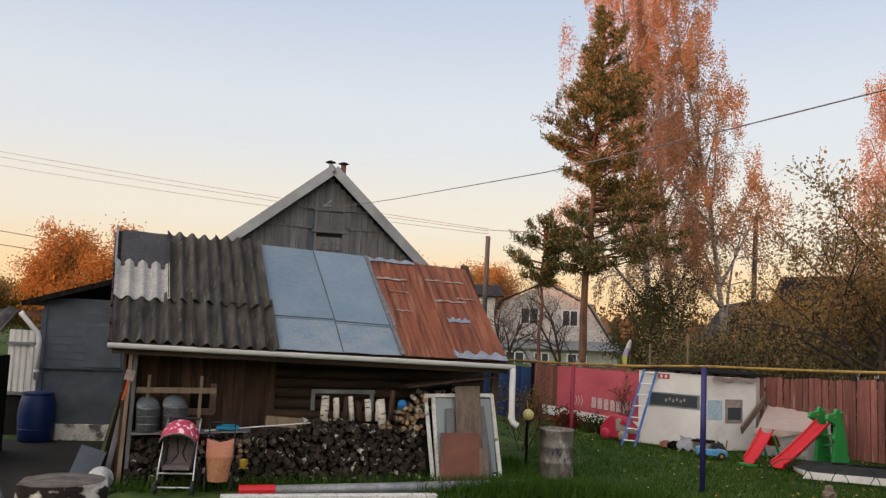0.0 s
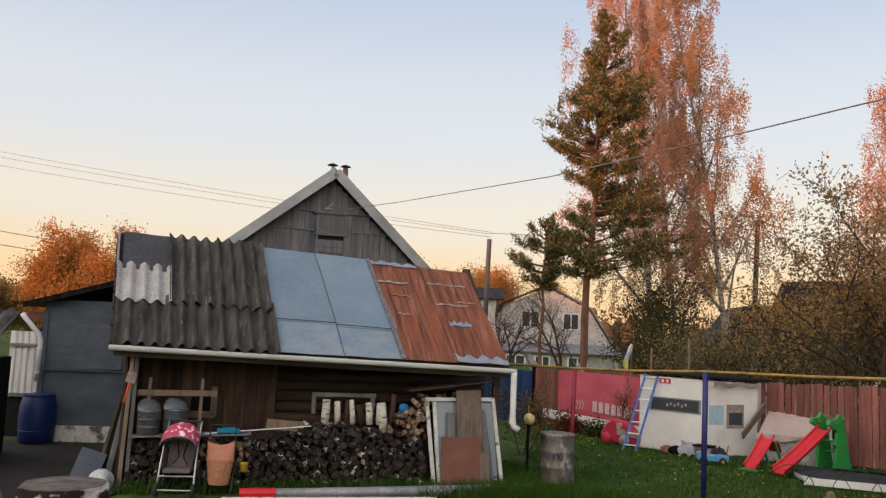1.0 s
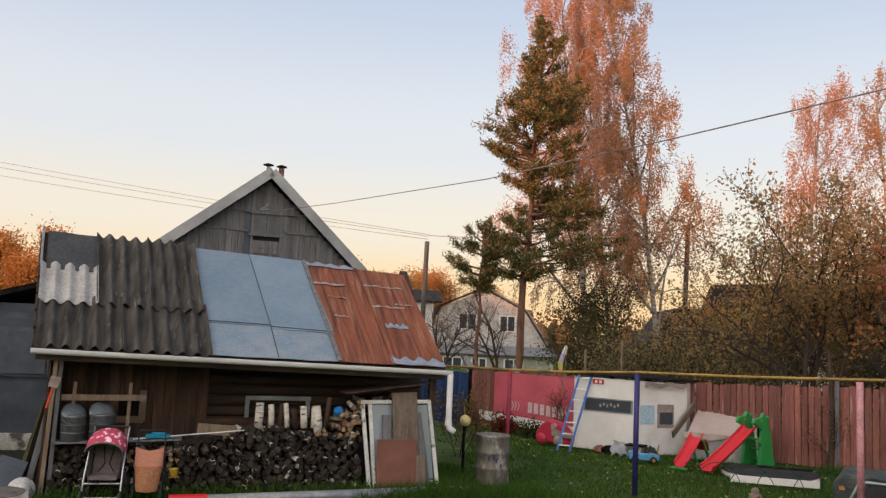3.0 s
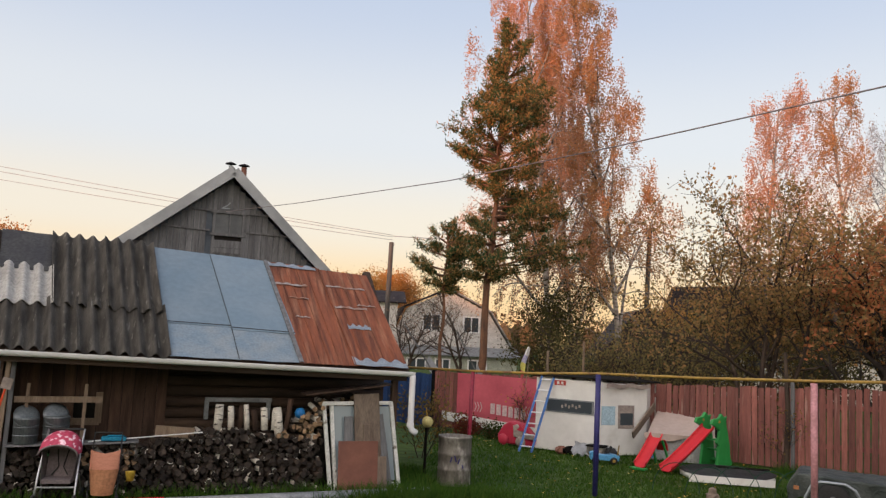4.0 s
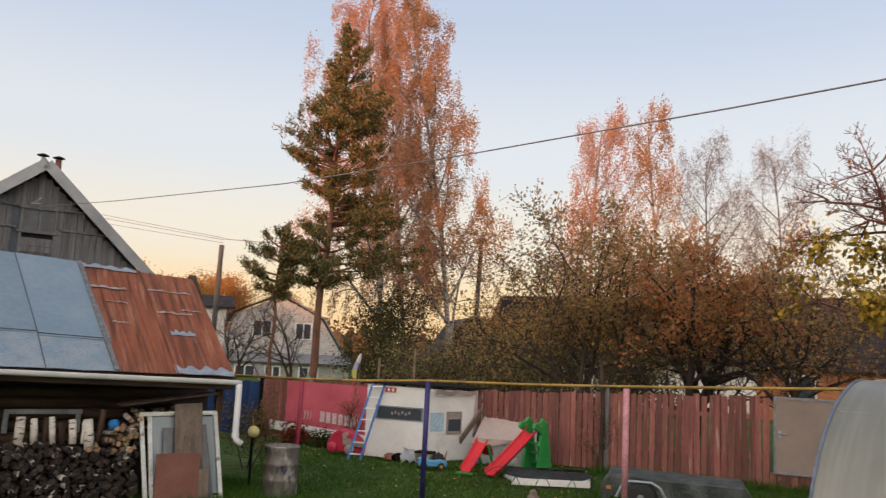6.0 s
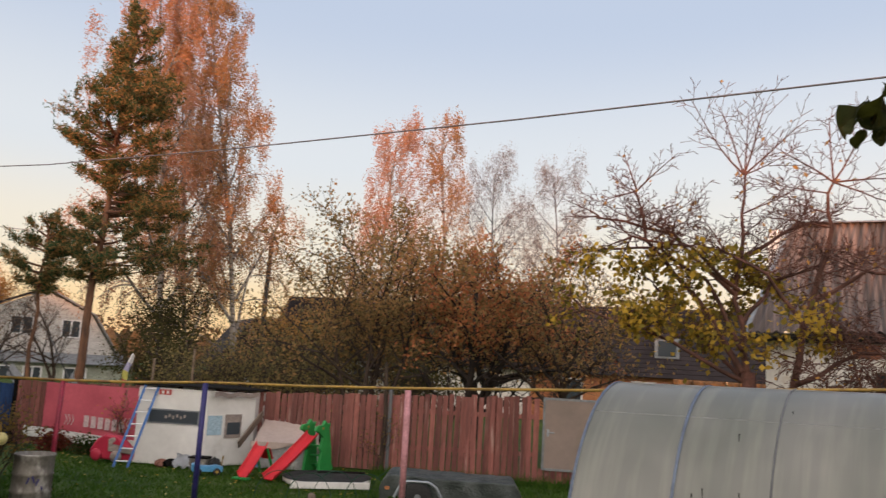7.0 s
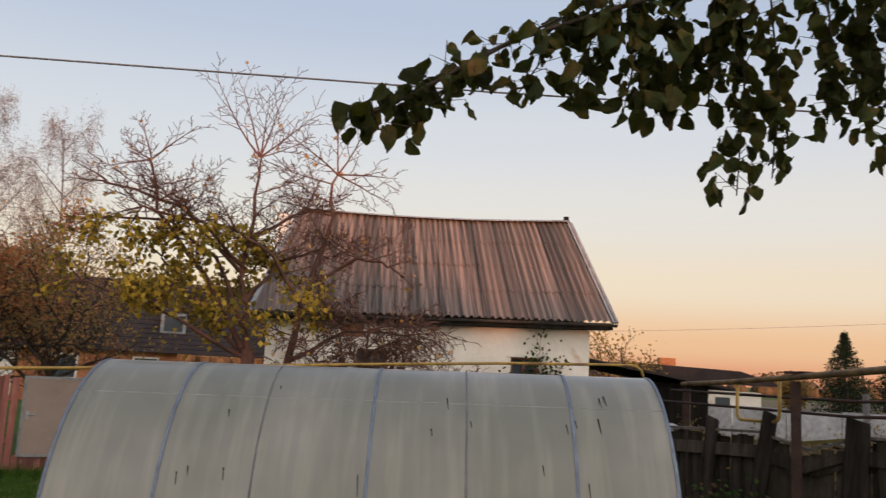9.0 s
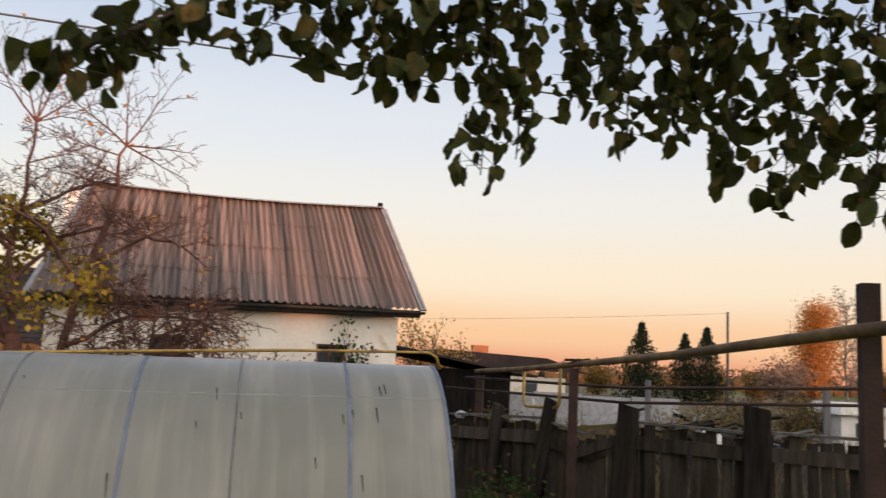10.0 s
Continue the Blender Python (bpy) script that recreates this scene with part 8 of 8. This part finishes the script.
part("white_sack", Mesh().lathe([(0.2, 0.95), (0.28, 1.1), (0.15, 1.25), (0.02, 1.3)], (-1.0, 0.3, 0), 9, 0.5), M_WHITE_PAINT, heap, "white plastic sack")
part("rubble", Mesh().lathe([(2.4, 0.0), (1.8, 0.7), (0.9, 1.15), (0.05, 1.3)], n=18, wobble=0.4), M_DIRT, heap)
hut = thing("far_hut", pose(30, -9.5, 0, 0, 0, -80), "small pale hut with white roof", "hut")
part("hut_wall", Mesh().box((0, 0, 0.7), (3.2, 2, 1.4)), M_CARAVAN, hut)
part("hut_roof", Mesh().prism([(-1.8, 1.4), (1.8, 1.4), (1.6, 1.75), (-1.6, 1.75)], -1.2, 1.2), M_WHITE_PAINT, hut)
for u in (-0.9, 0.1, 1.0):
    part("hut_window", Mesh().box((u, -1.02, 0.9), (0.5, 0.05, 0.5)), M_GLASS, hut)
field = Mesh().sheet(lambda a, b: (13.0 + 130 * a * a + 0.6 * math.sin(9 * b), -60 + 72 * b + a * (60 * b - 40), 0.02 + 0.01 * math.sin(40 * b)), 20, 40)
tagged(field.ob("field", M_FIELD, smooth=True), "dry brown autumn field and gardens", "field", kind="structure")
weeds = in_quad(9000, (12.5, 1.2), (11.0, -6), (40, -16), (34, 6))
scatter("dry_weeds", leaf_mat("dry_weed", [(0.10, 0.075, 0.04), (0.16, 0.11, 0.06), (0.06, 0.06, 0.03)]), weeds, 0.3, 1.15, 0.02, 0.35, "tall dry weeds beyond the fence", "weeds")
for k, (x, y, h, lm) in enumerate([(18.9, -1.95, 2.0, L_OLIVE), (20.5, 0.6, 1.4, L_BROWN), (19.5, 1.9, 1.5, L_MURKY), (24.5, -4.6, 2.2, L_BROWN), (26.0, -6.2, 2.3, L_MURKY), (23.0, -3.4, 1.9, L_MURKY), (30.0, -8.2, 2.4, L_BROWN)]):
    tree("garden_bush", x, y, h, BUSH, 160 + k, M_BARK, L_MURKY if lm is L_BROWN else lm, 0.07, 1500, "withered brown garden bush beyond the plank fence", 0.16, group="bushes beyond the plank fence")
tree("shrub", 2.95, 19.3, 0.40, dict(BUSH, rad=0.014, thin=0.003), 120, M_BARK, leaf_mat("dark_red_leaves", [(0.12, 0.03, 0.025), (0.18, 0.05, 0.03), (0.07, 0.035, 0.02)]), 0.06, 1500, "low dark red shrub by the sign", 0.10)
tree("shrub", 3.5, 18.7, 0.25, dict(BUSH, rad=0.014, thin=0.003), 121, M_BARK, L_GREEN, 0.06, 900, "low green shrub by the sign", 0.12)
tree("shrub", 10.35, 0.62, 1.15, dict(BUSH, rad=0.014, thin=0.003), 122, M_BARK, L_GREEN, 0.07, 1600, "dark green bush by the old fence", 0.14)
tree("climbing_plant", 1.55, 15.2, 1.5, dict(BUSH, rad=0.014, thin=0.003), 123, M_BARK, L_OLIVE, 0.06, 800, "thin autumn plant by the blue fence", 0.10)
tree("climbing_plant", 8.62, 15.05, 1.6, dict(BUSH, rad=0.014, thin=0.003), 124, M_BARK, L_OLIVE, 0.05, 600, "thin withered climber on the fence pole", 0.10)
tree("climbing_plant", 4.35, 18.75, 1.4, VINE, 125, M_BARK, L_REDBR, 0.06, 350, "red creeper hanging over the banner", 0.12)

for x, y, z0, z1, dx in ((4.6, 17.9, 1.2, 2.05, 0.02), (5.6, 18.4, 1.3, 2.3, 0.0)):
    tagged(Mesh().tube((x, y, 0), (x + dx, y, z1), 0.03, n=8).ob("garden_stake", M_PLANK_PALE), "thin pale stake behind the caravan", "stake", "garden stakes")
cloth = thing("cloth_on_pole", pose(2.35, 21.6, 0), "pale cloth hanging on a slanted thin pole", "cloth")
part("pole", Mesh().tube((0.55, 0, 0.6), (-0.75, 0, 2.55), 0.02, n=6), M_GREY_PLANK, cloth)
part("rag", Mesh().sheet(lambda a, b: (-0.05 + 0.5 * a - 0.1 * b, 0.03 * math.sin(7 * a), 1.75 - 0.62 * a - 0.28 * b * (1 - 0.4 * a)), 8, 4, 0.005), M_SHEETING, cloth, "pale rag", True)
copy_thing(cloth, pose(3.5, 20.6, -0.15, 0, 0, 30))

# woods added far round the place: they close the view, and the unseen south-west belt keeps the low sun off the gardens
for nm, c0, c1, h, seed in (("backdrop_woods_north", (-120, 130), (150, 150), 8.5, 1), ("backdrop_woods_east", (150, 150), (190, -90), 5.2, 2), ("backdrop_woods_south_west", (-70, 10), (35, -72), 8.0, 3), ("backdrop_woods_west", (-120, 130), (-74, 12), 7.0, 4)):
    rw = random.Random(seed)
    m_ = Mesh()
    a, b = Vector((*c0, 0)), Vector((*c1, 0))
    nn = int((b - a).length / (0.8 if seed == 3 else 1.6))
    for k in range(nn):
        p = a.lerp(b, k / nn) + Vector((rw.uniform(-3, 3), rw.uniform(-3, 3), 0)) * (0.4 if seed == 3 else 1)
        hh = h * (0.82 + 0.22 * noise.noise((k * 0.13, seed, 0)) + rw.uniform(-0.06, 0.10))
        if seed == 3:
            # height of the unseen sun blocker, shaped to set where its shade ends
            hh = 6.3 + 3.8 * math.exp(-((p.x + 54) / 5) ** 4) + 3.9 * math.exp(-((p.x + 36) / 13) ** 2) + 0.5 * min(1, max(0, (p.x + 60) / 30)) - 0.15 * min(1, max(0, (p.x + 26) / 6)) + 0.4 * noise.noise((k * 0.21, 0, 0)) + rw.uniform(-0.15, 0.15)
        lo = 1.0 if seed == 3 else 0.72
        m_.lathe([(1.3, -0.2), (1.9, hh * 0.3 * lo), (1.7, hh * 0.6 * lo), (0.9, hh * 0.88 * lo), (0.1, hh * lo)], (p.x, p.y, 0), 7, 0.35)
        for q in range(0 if seed == 3 else 46):
            c = p + Vector((rw.gauss(0, 1.2), rw.gauss(0, 1.2), hh * (0.45 + 0.55 * rw.random() ** 0.8)))
            e1, e2 = (Vector((rw.gauss(0, 1), rw.gauss(0, 1), rw.gauss(0, 1))).normalized() * rw.uniform(0.18, 0.45) for _ in range(2))
            m_.add([c - e1, c + e2, c + e1, c - e2], [(0, 1, 2, 3)])
    tagged(m_.ob(nm, mat(nm + "_foliage", (0.07, 0.05, 0.028), (0.12, 0.07, 0.03), 0.5, rough=1, bump=0.5), smooth=False), "added backdrop belt of distant autumn woods", "woods", kind="structure")

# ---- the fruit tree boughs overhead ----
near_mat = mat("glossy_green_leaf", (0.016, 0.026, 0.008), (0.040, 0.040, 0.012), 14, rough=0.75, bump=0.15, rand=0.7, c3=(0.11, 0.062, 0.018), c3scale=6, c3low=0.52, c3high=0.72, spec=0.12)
nb = near_mat.node_tree
tl = nb.nodes.new("ShaderNodeBsdfTranslucent")
tl.inputs[0].default_value = (0.10, 0.10, 0.015, 1)
mxn = nb.nodes.new("ShaderNodeMixShader")
mxn.inputs[0].default_value = 0.25
nb.links.new(nb.nodes["Principled BSDF"].outputs[0], mxn.inputs[1])
nb.links.new(tl.outputs[0], mxn.inputs[2])
nb.links.new(mxn.outputs[0], nb.nodes["Material Output"].inputs[0])


def leaf_mesh(seed, size=0.12):
    rr = random.Random(seed)
    m_ = Mesh()
    w, curl, bend = size * rr.uniform(0.60, 0.82), rr.uniform(0.05, 0.6), rr.uniform(-1.0, 1.0)
    nl = 7
    for k in range(nl + 1):
        s = k / nl
        half = w * 0.5 * (math.sin(math.pi * (s * 0.96 + 0.03)) ** 0.62) * (1.06 - 0.14 * s) * (1 + 0.06 * math.sin(19 * s + seed))
        cy = bend * size * 0.5 * s * s
        for j in (-1, -0.5, 0, 0.5, 1):
            m_.v.append((half * j, cy + abs(j) ** 1.5 * half * curl * 1.6 + 0.010 * math.sin(9 * s + 3 * j + seed), -size * s - 0.02))
    for k in range(nl):
        for j in range(4):
            a = k * 5 + j
            m_.f.append((a, a + 1, a + 6, a + 5))
    m_.pipe([(0, 0, 0), (0, 0, -0.02), (0, bend * size * 0.12, -0.02 - size * 0.5), (0, bend * size * 0.5, -0.02 - size)], [0.0022, 0.002, 0.0015, 0.0006], 4, False)
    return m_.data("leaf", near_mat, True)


leaf_meshes = [leaf_mesh(k, 0.108 + 0.012 * (k % 4)) for k in range(10)]
lr = random.Random(77)
MAIN = [(4.75, -2.6, 4.45), (4.55, -1.2, 4.35), (4.35, -0.2, 4.25), (4.1, 0.7, 4.08), (3.82, 1.28, 3.82), (3.56, 1.66, 3.5), (3.42, 1.90, 3.33)]
HANG = [  # top, foot and number of leaves of each hanging shoot, bough by bough
    [((3.7, 1.48, 3.68), (3.55, 1.70, 3.36), 18), ((3.98, 1.10, 3.98), (3.90, 1.30, 3.60), 22), ((4.04, 0.95, 4.13), (4.05, 1.06, 3.60), 34), ((4.11, 0.76, 4.16), (4.18, 0.83, 3.58), 36), ((4.14, 0.60, 4.22), (4.26, 0.64, 3.54), 36), ((4.2, 0.42, 4.2), (4.36, 0.45, 3.66), 32)],
    [((4.22, 0.30, 4.2), (4.44, 0.32, 3.22), 62), ((4.29, 0.16, 4.12), (4.45, 0.16, 3.30), 44), ((4.26, -0.07, 4.2), (4.40, -0.08, 3.54), 44), ((4.3, -0.2, 4.25), (4.5, -0.2, 3.62), 40), ((4.26, -0.31, 4.19), (4.46, -0.33, 3.33), 50)],
    [((4.24, -0.53, 4.22), (4.45, -0.55, 3.36), 54), ((4.35, -0.65, 4.2), (4.5, -0.66, 3.5), 44), ((4.29, -0.74, 4.08), (4.46, -0.77, 3.20), 56), ((4.25, -0.97, 4.05), (4.44, -1.0, 3.06), 62)],
    [((4.18, -1.12, 4.1), (4.37, -1.15, 3.2), 54), ((4.19, -1.31, 4.0), (4.36, -1.33, 3.0), 62), ((4.3, -1.5, 4.1), (4.4, -1.55, 3.1), 54), ((4.4, -1.9, 4.2), (4.5, -1.9, 3.3), 44)],
]
old_tree = thing("fruit_tree", pose(0, 0, 0), "old fruit tree with leafy green boughs hanging overhead", "tree")
part("trunk", Mesh().pipe([(4.15, -4.3, -0.05), (4.2, -4.2, 0.9), (4.35, -3.9, 2.0), (4.55, -3.3, 3.4), (4.75, -2.6, 4.45)], [0.16, 0.13, 0.11, 0.06, 0.02], 10), M_BARK, old_tree, smooth=True)
for b_no, shoots in enumerate(HANG):
    br_mesh, spots = Mesh(), []
    todo = [([Vector(a_), Vector(a_).lerp(Vector(b_), 0.5) + Vector((0.03, -0.03, 0.0)), Vector(b_) - Vector((0, 0, 0.05))], int(k_ * (1.5 if b_no == 0 else 1.35))) for a_, b_, k_ in shoots]
    seg = [Vector(p) for p in (MAIN[2:] if b_no == 0 else MAIN[:3])]
    if b_no == 0:
        todo.append((seg[1:], 84))
    br_mesh.pipe([p + Vector((0, 0, 0.05 * b_no)) for p in seg], [0.016 - 0.010 * k / (len(seg) - 1) for k in range(len(seg))], 6)
    for pv, nleaf in todo:
        near = min(seg, key=lambda p: (p - pv[0]).length)
        br_mesh.pipe([near + Vector((0, 0, 0.05 * b_no))] + pv, [0.009] + [0.007 - 0.004 * k / (len(pv) - 1) for k in range(len(pv))], 5)
        for k in range(nleaf):
            f = (0.04 + 0.95 * k / nleaf) * (len(pv) - 1)
            i = min(int(f), len(pv) - 2)
            p = pv[i].lerp(pv[i + 1], f - i)
            q = p + Vector((lr.gauss(0, 0.052), lr.gauss(0, 0.052), lr.gauss(0.03, 0.04)))
            br_mesh.pipe([p, q], [0.003, 0.0015], 3, False)
            spots.append(q)
    bough = part("bough", br_mesh, M_BARK, old_tree, "leafy hanging bough", smooth=True)
    for q in spots:
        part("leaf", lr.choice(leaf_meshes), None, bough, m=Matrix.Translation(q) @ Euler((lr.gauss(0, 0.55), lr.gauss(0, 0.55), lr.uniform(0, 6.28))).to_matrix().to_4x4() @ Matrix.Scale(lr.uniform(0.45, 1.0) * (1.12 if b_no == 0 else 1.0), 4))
